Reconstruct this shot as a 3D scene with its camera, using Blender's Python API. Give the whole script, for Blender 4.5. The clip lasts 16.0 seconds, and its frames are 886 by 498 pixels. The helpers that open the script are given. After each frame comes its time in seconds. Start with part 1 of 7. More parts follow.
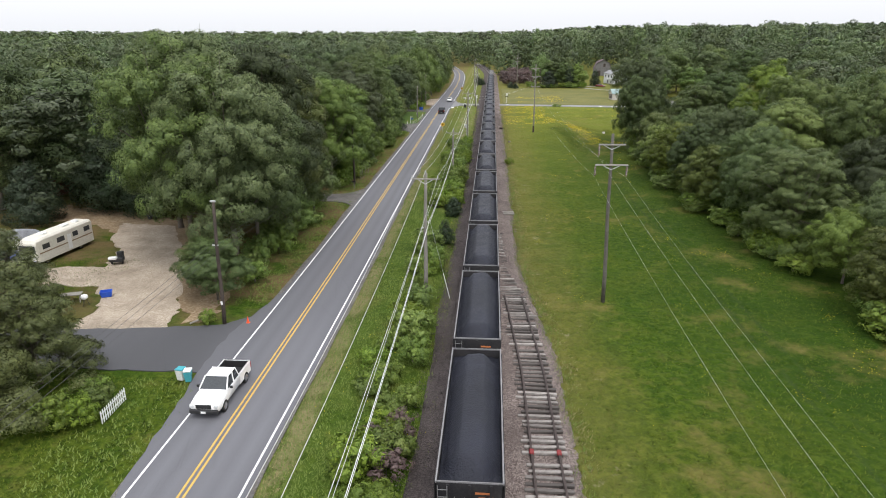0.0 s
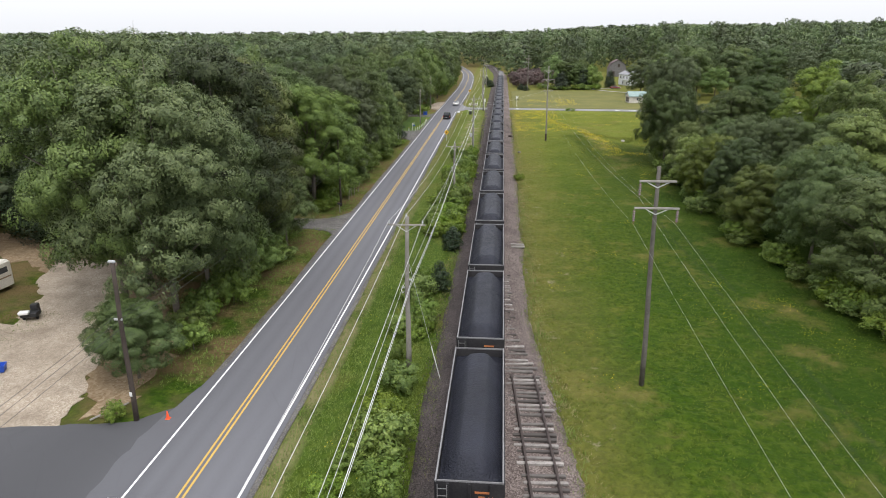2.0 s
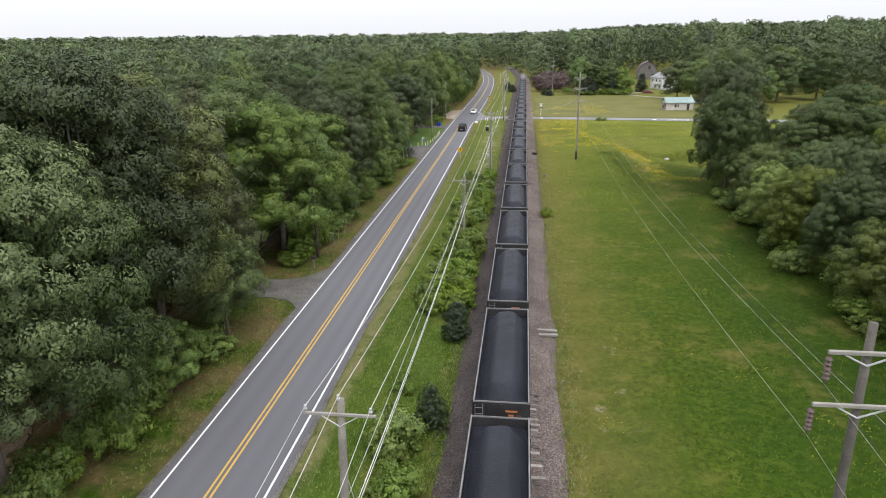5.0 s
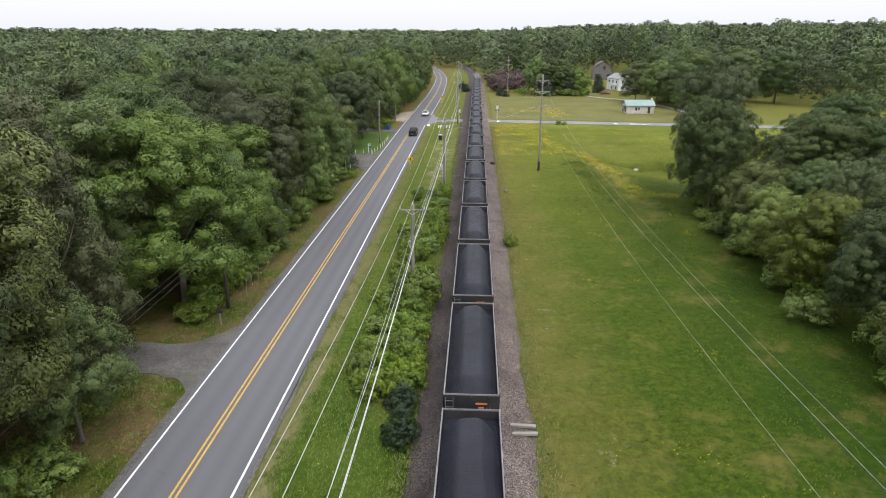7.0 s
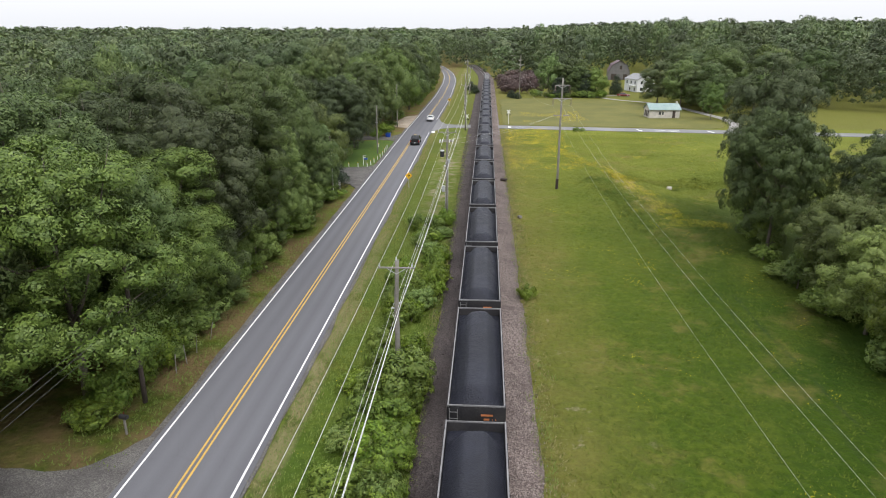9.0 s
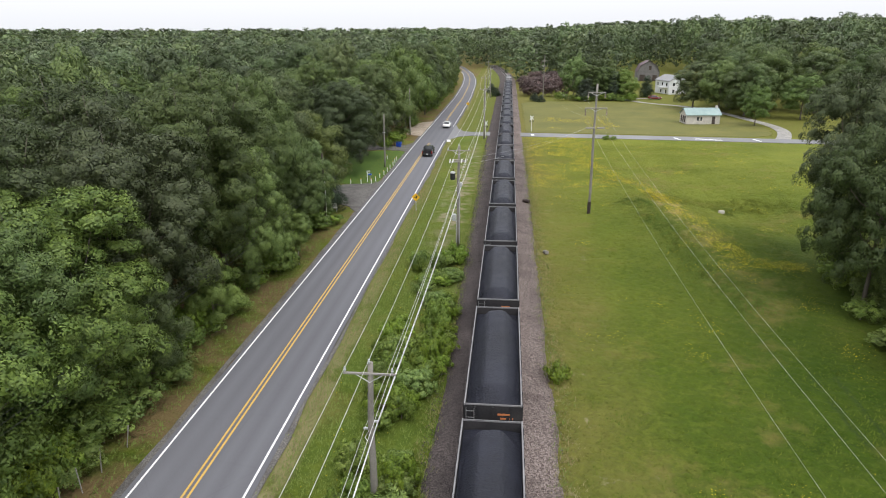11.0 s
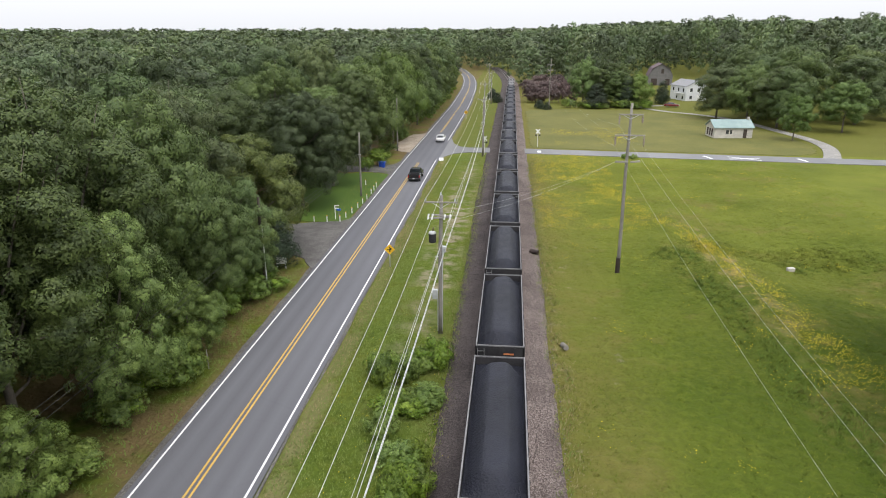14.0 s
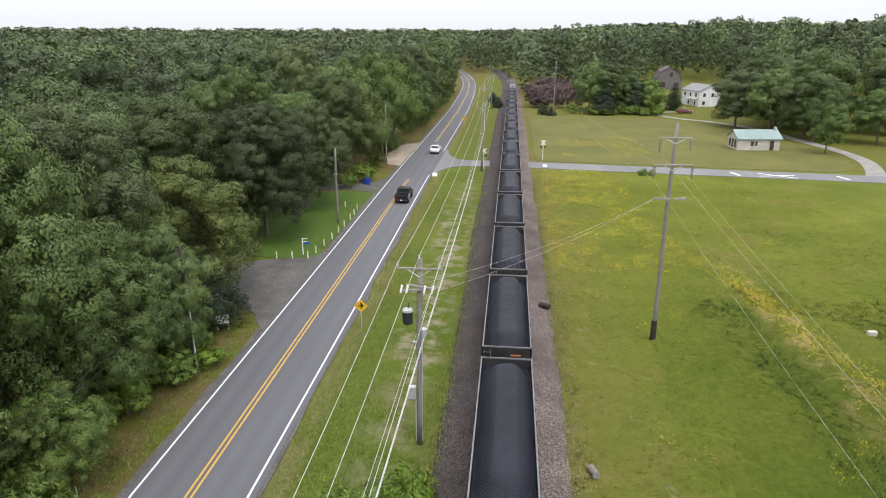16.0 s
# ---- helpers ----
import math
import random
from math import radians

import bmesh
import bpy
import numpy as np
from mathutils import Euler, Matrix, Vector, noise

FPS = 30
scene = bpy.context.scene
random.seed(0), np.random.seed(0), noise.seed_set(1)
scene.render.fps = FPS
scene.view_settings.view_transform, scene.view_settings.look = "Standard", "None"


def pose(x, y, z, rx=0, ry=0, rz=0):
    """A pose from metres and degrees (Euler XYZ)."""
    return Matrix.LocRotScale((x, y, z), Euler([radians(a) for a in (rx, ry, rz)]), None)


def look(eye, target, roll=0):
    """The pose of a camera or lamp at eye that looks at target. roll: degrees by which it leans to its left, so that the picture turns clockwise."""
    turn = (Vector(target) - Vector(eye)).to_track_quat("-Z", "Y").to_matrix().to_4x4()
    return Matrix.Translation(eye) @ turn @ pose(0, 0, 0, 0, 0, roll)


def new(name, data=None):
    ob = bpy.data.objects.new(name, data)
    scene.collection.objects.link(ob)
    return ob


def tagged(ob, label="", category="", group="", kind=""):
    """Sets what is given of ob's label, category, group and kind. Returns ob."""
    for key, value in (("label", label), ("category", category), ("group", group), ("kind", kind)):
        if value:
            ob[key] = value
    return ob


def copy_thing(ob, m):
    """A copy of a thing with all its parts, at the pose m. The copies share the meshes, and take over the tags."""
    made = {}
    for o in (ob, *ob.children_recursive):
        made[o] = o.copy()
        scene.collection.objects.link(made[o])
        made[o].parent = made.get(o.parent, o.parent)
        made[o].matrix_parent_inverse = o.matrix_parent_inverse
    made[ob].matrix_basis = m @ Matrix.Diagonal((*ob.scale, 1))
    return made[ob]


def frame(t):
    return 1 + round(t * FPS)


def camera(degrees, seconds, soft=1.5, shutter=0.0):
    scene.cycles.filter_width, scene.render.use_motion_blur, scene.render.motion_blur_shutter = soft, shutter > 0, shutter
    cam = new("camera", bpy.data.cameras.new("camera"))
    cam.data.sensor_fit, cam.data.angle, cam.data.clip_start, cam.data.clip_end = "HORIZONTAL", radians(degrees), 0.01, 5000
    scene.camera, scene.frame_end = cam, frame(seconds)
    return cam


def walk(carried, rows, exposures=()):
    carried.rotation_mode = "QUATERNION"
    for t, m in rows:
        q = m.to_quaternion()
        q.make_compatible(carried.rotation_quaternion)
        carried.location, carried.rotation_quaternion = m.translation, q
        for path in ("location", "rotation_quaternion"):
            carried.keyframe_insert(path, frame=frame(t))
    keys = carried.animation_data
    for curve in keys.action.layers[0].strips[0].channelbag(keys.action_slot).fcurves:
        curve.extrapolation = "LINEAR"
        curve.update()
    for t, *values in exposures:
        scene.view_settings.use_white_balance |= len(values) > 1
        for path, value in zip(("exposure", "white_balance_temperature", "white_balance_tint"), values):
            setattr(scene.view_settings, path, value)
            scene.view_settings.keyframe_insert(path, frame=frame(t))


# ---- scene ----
cam = camera(70.0, 16.0, soft=1.0)
PATH = [
    (0, (0.245, -0.053, 21.851), (0.101, 1.840, 21.222), -0.2),
    (0.5, (0.377, 3.480, 21.763), (0.232, 5.373, 21.134), -0.3),
    (1, (0.474, 7.063, 21.720), (0.329, 8.955, 21.091), -0.3),
    (1.5, (0.584, 10.518, 21.733), (0.409, 12.409, 21.104), -0.3),
    (2, (0.683, 13.932, 21.831), (0.507, 15.823, 21.202), -0.4),
    (2.5, (0.722, 17.324, 21.981), (0.522, 19.212, 21.352), -0.4),
    (3, (0.744, 20.822, 22.033), (0.498, 22.704, 21.405), -0.5),
    (3.5, (0.670, 24.336, 22.082), (0.423, 26.218, 21.454), -0.4),
    (4, (0.496, 27.773, 22.067), (0.249, 29.655, 21.439), -0.4),
    (4.5, (0.428, 31.370, 22.118), (0.178, 33.253, 21.492), -0.5),
    (4.7, (0.499, 32.842, 22.088), (0.244, 34.725, 21.464), -0.8),
    (7, (-0.355, 48.782, 21.917), (-0.453, 50.676, 21.284), -0.0),
    (7.5, (-0.191, 52.500, 21.810), (-0.289, 54.395, 21.177), -0.0),
    (8, (-0.243, 56.297, 21.807), (-0.340, 58.192, 21.173), -0.0),
    (8.5, (-0.301, 60.199, 21.804), (-0.403, 62.092, 21.168), -0.1),
    (9, (-0.144, 64.128, 21.836), (-0.273, 66.020, 21.199), -0.1),
    (11.5, (0.067, 81.613, 21.698), (-0.132, 83.499, 21.062), -0.4),
    (12, (0.105, 85.141, 21.741), (-0.095, 87.027, 21.105), -0.3),
    (12.5, (-0.020, 88.658, 21.777), (-0.213, 90.544, 21.138), -0.1),
    (13, (-0.015, 92.111, 21.890), (-0.211, 93.996, 21.251), -0.1),
    (13.5, (-0.040, 95.568, 21.903), (-0.238, 97.454, 21.266), -0.3),
    (14, (-0.119, 99.146, 21.858), (-0.320, 101.032, 21.223), -0.3),
    (14.5, (-0.253, 102.806, 21.824), (-0.451, 104.692, 21.189), -0.2),
    (15, (-0.449, 106.517, 21.727), (-0.647, 108.404, 21.094), -0.1),
    (15.5, (-0.538, 110.128, 21.630), (-0.735, 112.015, 20.999), -0.1),
    (16, (-0.611, 113.524, 21.631), (-0.810, 115.411, 20.999), 0.0),
]
walk(cam, [(t, look(eye, target, roll)) for t, eye, target, roll in PATH])

# ---- sky and sun: bright hazy overcast ----
SUN_EL, SUN_AZ = radians(60), radians(150)
world = bpy.data.worlds.new("overcast_sky")
world.use_nodes = True
scene.world = world
wn, wl = world.node_tree.nodes, world.node_tree.links
sky = wn.new("ShaderNodeTexSky")
sky.sky_type, sky.sun_disc = "NISHITA", False
sky.sun_elevation, sky.sun_rotation = SUN_EL, SUN_AZ
sky.air_density, sky.dust_density, sky.ozone_density = 1.0, 4.0, 1.0
grey = wn.new("ShaderNodeHueSaturation")
grey.inputs["Saturation"].default_value = 0.16
wl.new(sky.outputs[0], grey.inputs["Color"])
cloud = wn.new("ShaderNodeMix")
cloud.data_type = "RGBA"
cloud.inputs[0].default_value = 0.72
cloud.inputs[7].default_value = (7.3, 7.45, 7.85, 1)
wl.new(grey.outputs[0], cloud.inputs[6])
dome = wn.new("ShaderNodeSeparateXYZ")
wl.new(wn.new("ShaderNodeTexCoord").outputs["Generated"], dome.inputs[0])
zenith = wn.new("ShaderNodeMapRange")
zenith.inputs["From Min"].default_value, zenith.inputs["From Max"].default_value = 0.0, 1.0
zenith.inputs["To Min"].default_value, zenith.inputs["To Max"].default_value = 0.125, 0.23
wl.new(dome.outputs[2], zenith.inputs["Value"])
wl.new(zenith.outputs[0], wn["Background"].inputs["Strength"])
wl.new(cloud.outputs[2], wn["Background"].inputs["Color"])
sun = new("sun", bpy.data.lights.new("sun", "SUN"))
sun.data.energy, sun.data.angle, sun.data.color = 0.9, radians(20), (1.0, 0.96, 0.9)
sun_dir = Vector((math.sin(SUN_AZ) * math.cos(SUN_EL), math.cos(SUN_AZ) * math.cos(SUN_EL), math.sin(SUN_EL)))
sun.matrix_world = look(sun_dir * 300, (0, 0, 0))
scene.view_settings.exposure = 0.4

# ---- materials ----
class Nodes:
    """A small builder for node materials."""

    def __init__(self, name):
        self.mat = bpy.data.materials.new(name)
        self.mat.use_nodes = True
        self.n, self.l = self.mat.node_tree.nodes, self.mat.node_tree.links
        self.bsdf = self.n["Principled BSDF"]
        self.coord = self.n.new("ShaderNodeTexCoord").outputs["Object"]

    def world_coord(self):
        self.coord = self.n.new("ShaderNodeNewGeometry").outputs["Position"]

    def noise(self, scale, detail=4.0, rough=0.6, stretch=None):
        t = self.n.new("ShaderNodeTexNoise")
        t.inputs["Scale"].default_value = scale
        t.inputs["Detail"].default_value = detail
        t.inputs["Roughness"].default_value = rough
        if stretch:
            m = self.n.new("ShaderNodeMapping")
            m.inputs["Scale"].default_value = stretch
            self.l.new(self.coord, m.inputs["Vector"])
            self.l.new(m.outputs[0], t.inputs["Vector"])
        else:
            self.l.new(self.coord, t.inputs["Vector"])
        return t.outputs["Fac"]

    def voronoi(self, scale, out="Color"):
        t = self.n.new("ShaderNodeTexVoronoi")
        t.inputs["Scale"].default_value = scale
        self.l.new(self.coord, t.inputs["Vector"])
        return t.outputs[out]

    def ramp(self, fac, stops):
        r = self.n.new("ShaderNodeValToRGB")
        e = r.color_ramp.elements
        while len(e) < len(stops):
            e.new(0.5)
        for k, (p, c) in enumerate(stops):
            e[k].position = p
            e[k].color = (*c, 1) if len(c) == 3 else c
        self.l.new(fac, r.inputs[0])
        return r.outputs[0]

    def mix(self, fac, a, b, mode="MIX"):
        m = self.n.new("ShaderNodeMix")
        m.data_type, m.blend_type = "RGBA", mode
        for sock, v in ((m.inputs[0], fac), (m.inputs[6], a), (m.inputs[7], b)):
            if isinstance(v, (int, float)):
                sock.default_value = v
            elif isinstance(v, tuple):
                sock.default_value = (*v, 1)
            else:
                self.l.new(v, sock)
        return m.outputs[2]

    def math(self, op, a, b=0.0, clamp=False):
        m = self.n.new("ShaderNodeMath")
        m.operation, m.use_clamp = op, clamp
        for sock, v in zip(m.inputs, (a, b)):
            if isinstance(v, (int, float)):
                sock.default_value = v
            else:
                self.l.new(v, sock)
        return m.outputs[0]

    def axis(self, k):
        s = self.n.new("ShaderNodeSeparateXYZ")
        self.l.new(self.coord, s.inputs[0])
        return s.outputs[k]

    def bump(self, height, strength, distance=0.02):
        b = self.n.new("ShaderNodeBump")
        b.inputs["Strength"].default_value = strength
        b.inputs["Distance"].default_value = distance
        self.l.new(height, b.inputs["Height"])
        self.l.new(b.outputs[0], self.bsdf.inputs["Normal"])

    def done(self, color, rough=0.8, metal=0.0, spec=0.3):
        if isinstance(color, tuple):
            self.bsdf.inputs["Base Color"].default_value = (*color, 1)
        else:
            self.l.new(color, self.bsdf.inputs["Base Color"])
        if isinstance(rough, (int, float)):
            self.bsdf.inputs["Roughness"].default_value = rough
        else:
            self.l.new(rough, self.bsdf.inputs["Roughness"])
        self.bsdf.inputs["Metallic"].default_value = metal
        self.bsdf.inputs["Specular IOR Level"].default_value = spec
        return self.mat

    def island(self):
        return self.n.new("ShaderNodeNewGeometry").outputs["Random Per Island"]

    def each(self):
        return self.n.new("ShaderNodeObjectInfo").outputs["Random"]


def two_tone(name, a, b, scale, rough=0.8, metal=0.0, bump=0.0, fine=None, spec=0.3, vary=0.0, where=False, dist=0.02):
    """A surface of two tones in patches, with a finer grain, relief and a difference between pieces."""
    m = Nodes(name)
    if where:
        m.world_coord()
    c = m.ramp(m.noise(scale), [(0.3, a), (0.7, b)])
    g = m.noise(fine or scale * 12, 3)
    c = m.mix(0.35, c, m.ramp(g, [(0.25, tuple(v * 0.6 for v in a)), (0.75, tuple(min(1, v * 1.25) for v in b))]))
    if vary:
        c = m.mix(m.math("MULTIPLY", m.each(), vary), c, tuple(v * 0.45 for v in a))
    if bump:
        m.bump(g, bump, dist)
    return m.done(c, rough, metal, spec)


def leaves(name, dark, light, hue=(0.49, 0.512), vary=0.8, trans=0.14, tree=""):
    """Foliage: each plant has its own green, each clump and leaf differs a little; light shines through."""
    m = Nodes(name)
    if tree:
        own = m.n.new("ShaderNodeAttribute")
        own.attribute_name = tree
        own = own.outputs["Fac"]
        m.world_coord()
    else:
        own = m.each()
    clump = m.noise(0.8, 2)
    k = m.math("ADD", m.math("MULTIPLY", m.island(), 0.55), m.math("MULTIPLY", m.ramp(clump, [(0.3, (0, 0, 0)), (0.7, (1, 1, 1))]), 0.45))
    base = m.ramp(k, [(0.05, dark), (0.55, tuple((a + b) / 2 for a, b in zip(dark, light))), (0.95, light)])
    hs = m.n.new("ShaderNodeHueSaturation")
    m.l.new(base, hs.inputs["Color"])
    for sock, f, lo, hi in (("Hue", 13.7, *hue), ("Saturation", 5.3, 0.9, 1.12), ("Value", 1.0, 1 - vary / 2, 1 + vary / 2)):
        part_of = m.math("FRACT", m.math("MULTIPLY", own, f))
        m.l.new(m.math("ADD", m.math("MULTIPLY", part_of, hi - lo), lo), hs.inputs[sock])
    col = hs.outputs[0]
    m.done(col, 0.5, 0, 0.3)
    tr = m.n.new("ShaderNodeBsdfTranslucent")
    m.l.new(col, tr.inputs["Color"])
    mx = m.n.new("ShaderNodeMixShader")
    mx.inputs[0].default_value = trans
    m.l.new(m.bsdf.outputs[0], mx.inputs[1])
    m.l.new(tr.outputs[0], mx.inputs[2])
    m.l.new(mx.outputs[0], m.n["Material Output"].inputs["Surface"])
    return m.mat


def sunnier(m, c, tone, amount):
    """The open land to the north is drier and paler."""
    y = m.axis(1)
    k = m.math("DIVIDE", m.math("SUBTRACT", y, 80.0), 110.0, True)
    k = m.math("MULTIPLY", k, m.ramp(m.noise(0.09, 4), [(0.25, (amount * 0.4,) * 3), (0.65, (amount,) * 3)]))
    return m.mix(k, c, tone)


def blades(name, dark, light):
    """Grass, lit as a sward: its blades share the upward normal of the field."""
    m = Nodes(name)
    up = m.n.new("ShaderNodeCombineXYZ")
    up.inputs[2].default_value = 1
    geo = m.n.new("ShaderNodeNewGeometry")
    mixv = m.n.new("ShaderNodeMix")
    mixv.data_type = "VECTOR"
    mixv.inputs[0].default_value = 0.25
    m.l.new(up.outputs[0], mixv.inputs[4])
    m.l.new(geo.outputs["Normal"], mixv.inputs[5])
    m.world_coord()
    c = m.ramp(m.island(), [(0.0, dark), (1.0, light)])
    c = m.mix(m.ramp(m.noise(0.22, 4), [(0.35, (0, 0, 0)), (0.7, (0.6, 0.6, 0.6))]), c, tuple(v * k for v, k in zip(light, (1.25, 1.1, 1.2))))
    c = sunnier(m, c, tuple(v * k for v, k in zip(light, (1.35, 1.15, 1.3))), 0.7)
    m.l.new(mixv.outputs[1], m.bsdf.inputs["Normal"])
    return m.done(c, 0.8, 0, 0.1)


def ground_material():
    """Meadow, verge and wood floor: broad patches, mown streaks, dry spots."""
    m = Nodes("meadow_ground")
    m.world_coord()
    big = m.noise(0.035, 3, 0.5)
    mid = m.noise(0.22, 4, 0.6)
    fine = m.noise(2.2, 4, 0.7)
    streak = m.noise(0.5, 3, 0.6, (1.0, 0.12, 1.0))
    c = m.ramp(big, [(0.34, (0.027, 0.06, 0.0035)), (0.47, (0.045, 0.08, 0.005)), (0.6, (0.07, 0.09, 0.009)), (0.7, (0.094, 0.098, 0.016))])
    c = m.mix(m.ramp(mid, [(0.45, (0, 0, 0)), (0.68, (0.65, 0.65, 0.65))]), c, (0.082, 0.104, 0.011))
    c = m.mix(m.ramp(streak, [(0.5, (0, 0, 0)), (0.72, (0.65, 0.65, 0.65))]), c, (0.03, 0.068, 0.004))
    c = m.mix(m.ramp(m.noise(0.7, 4, 0.7), [(0.36, (0.45, 0.45, 0.45)), (0.54, (0, 0, 0))]), c, (0.024, 0.052, 0.004))
    c = m.mix(m.ramp(fine, [(0.38, (0.6, 0.6, 0.6)), (0.56, (0, 0, 0))]), c, (0.018, 0.038, 0.004))
    c = m.mix(m.ramp(m.noise(1.1, 4, 0.7), [(0.5, (0, 0, 0)), (0.7, (0.5, 0.5, 0.5))]), c, (0.112, 0.138, 0.02))
    c = sunnier(m, c, (0.17, 0.185, 0.03), 0.85)
    # lusher green, with the east wood's shade painted into the field's colour
    lush_shade = m.math("MULTIPLY", m.math("DIVIDE", m.math("SUBTRACT", m.axis(0), 9.0), 14.0, True), m.math("DIVIDE", m.math("SUBTRACT", 172.0, m.axis(1)), 40.0, True))
    c = m.mix(m.math("MULTIPLY", lush_shade, m.ramp(m.noise(0.12, 4), [(0.3, (0.35, 0.35, 0.35)), (0.65, (0.85, 0.85, 0.85))])), c, (0.02, 0.045, 0.0035))
    # dry, browned patches
    c = m.mix(m.ramp(m.noise(0.11, 5, 0.7), [(0.54, (0, 0, 0)), (0.68, (0.7, 0.7, 0.7))]), c, (0.15, 0.125, 0.04))
    # olive hay land beyond the crossing road
    c = m.mix(m.math("MULTIPLY", m.math("GREATER_THAN", m.axis(1), 226.0), 0.7), c, (0.125, 0.122, 0.03))
    # two wheel ruts along the field
    for rx in (20.6, 22.1):
        wob = m.math("ADD", m.axis(0), m.math("MULTIPLY", m.noise(0.05, 2), 1.2))
        rut = m.math("SUBTRACT", 1.0, m.math("DIVIDE", m.math("ABSOLUTE", m.math("SUBTRACT", wob, rx + 0.6)), 0.3), True)
        rut = m.math("MULTIPLY", m.math("MULTIPLY", rut, m.math("LESS_THAN", m.axis(1), 118.0)), m.ramp(m.noise(0.2, 3), [(0.35, (0, 0, 0)), (0.55, (0.75, 0.75, 0.75))]))
        c = m.mix(rut, c, (0.03, 0.05, 0.012))
    # sandy bare ground between the pole line and the track
    bx = m.math("SUBTRACT", 1.0, m.math("DIVIDE", m.math("ABSOLUTE", m.math("ADD", m.axis(0), 6.9)), 2.6), True)
    by = m.math("SUBTRACT", 1.0, m.math("DIVIDE", m.math("ABSOLUTE", m.math("SUBTRACT", m.axis(1), 176.0)), 52.0), True)
    sand = m.math("MULTIPLY", m.math("MULTIPLY", bx, by), m.ramp(m.noise(0.55, 4), [(0.46, (0, 0, 0)), (0.64, (2.2, 2.2, 2.2))]), True)
    c = m.mix(sand, c, (0.31, 0.25, 0.19))
    # dry earth along the flowered bank
    bank = m.math("SUBTRACT", 1.0, m.math("DIVIDE", m.math("ABSOLUTE", m.math("SUBTRACT", m.axis(0), 21.6)), 2.4), True)
    bank = m.math("MULTIPLY", bank, m.math("SUBTRACT", 1.0, m.math("DIVIDE", m.math("ABSOLUTE", m.math("SUBTRACT", m.axis(1), 162.0)), 26.0), True))
    c = m.mix(m.math("MULTIPLY", bank, m.ramp(m.noise(0.6, 4, 0.7), [(0.48, (0, 0, 0)), (0.6, (1.6, 1.6, 1.6))]), True), c, (0.2, 0.165, 0.07))
    # yellower sward beside the railway
    rail = m.math("MULTIPLY", m.math("GREATER_THAN", m.axis(0), 0.0), m.math("SUBTRACT", 1.0, m.math("DIVIDE", m.axis(0), 11.0), True), True)
    c = m.mix(m.math("MULTIPLY", rail, m.ramp(m.noise(0.3, 3), [(0.3, (0.45, 0.45, 0.45)), (0.65, (1.15, 1.15, 1.15))]), True), c, (0.155, 0.135, 0.04))
    # pale worn spots in it
    c = m.mix(m.math("MULTIPLY", m.math("MULTIPLY", rail, 2.0, True), m.ramp(m.noise(0.45, 4, 0.7), [(0.62, (0, 0, 0)), (0.72, (0.8, 0.8, 0.8))])), c, (0.26, 0.22, 0.15))
    # straw-coloured strip along the road's east edge
    at = m.math("ADD", m.axis(0), m.math("ADD", m.math("MULTIPLY", m.axis(1), 0.0098), 10.35))
    near = m.math("SUBTRACT", 1.0, m.math("DIVIDE", m.math("ABSOLUTE", at), 0.85), True)
    straw = m.math("MULTIPLY", near, m.ramp(m.noise(0.35, 4), [(0.38, (0.3, 0.3, 0.3)), (0.56, (2.2, 2.2, 2.2))]), True)
    straw = m.math("MULTIPLY", straw, m.ramp(m.math("DIVIDE", m.axis(1), 240.0, True), [(0.45, (0.9, 0.9, 0.9)), (0.62, (0.35, 0.35, 0.35))]))
    c = m.mix(straw, c, (0.22, 0.19, 0.1))
    # brighter sward on the verge between road and railway
    mid_x = m.math("SUBTRACT", 1.0, m.math("DIVIDE", m.math("ABSOLUTE", m.math("ADD", m.axis(0), 8.0)), 4.6), True)
    c = m.mix(m.math("MULTIPLY", m.math("MULTIPLY", mid_x, 2.0, True), m.ramp(m.noise(0.25, 3), [(0.35, (0.1, 0.1, 0.1)), (0.6, (0.45, 0.45, 0.45))])), c, (0.082, 0.13, 0.022))
    # bare, brownish strip beside the wood west of the road
    x = m.axis(0)
    verge = m.math("MULTIPLY", m.math("MULTIPLY", m.math("LESS_THAN", x, -18.4), m.math("DIVIDE", m.math("SUBTRACT", m.axis(1), 41.0), 9.0, True)), m.ramp(mid, [(0.38, (0, 0, 0)), (0.58, (1, 1, 1))]))
    c = m.mix(m.math("MULTIPLY", verge, 0.8), c, (0.15, 0.1, 0.052))
    m.bump(fine, 0.9, 0.3)
    return m.done(c, 0.9, 0, 0.1)


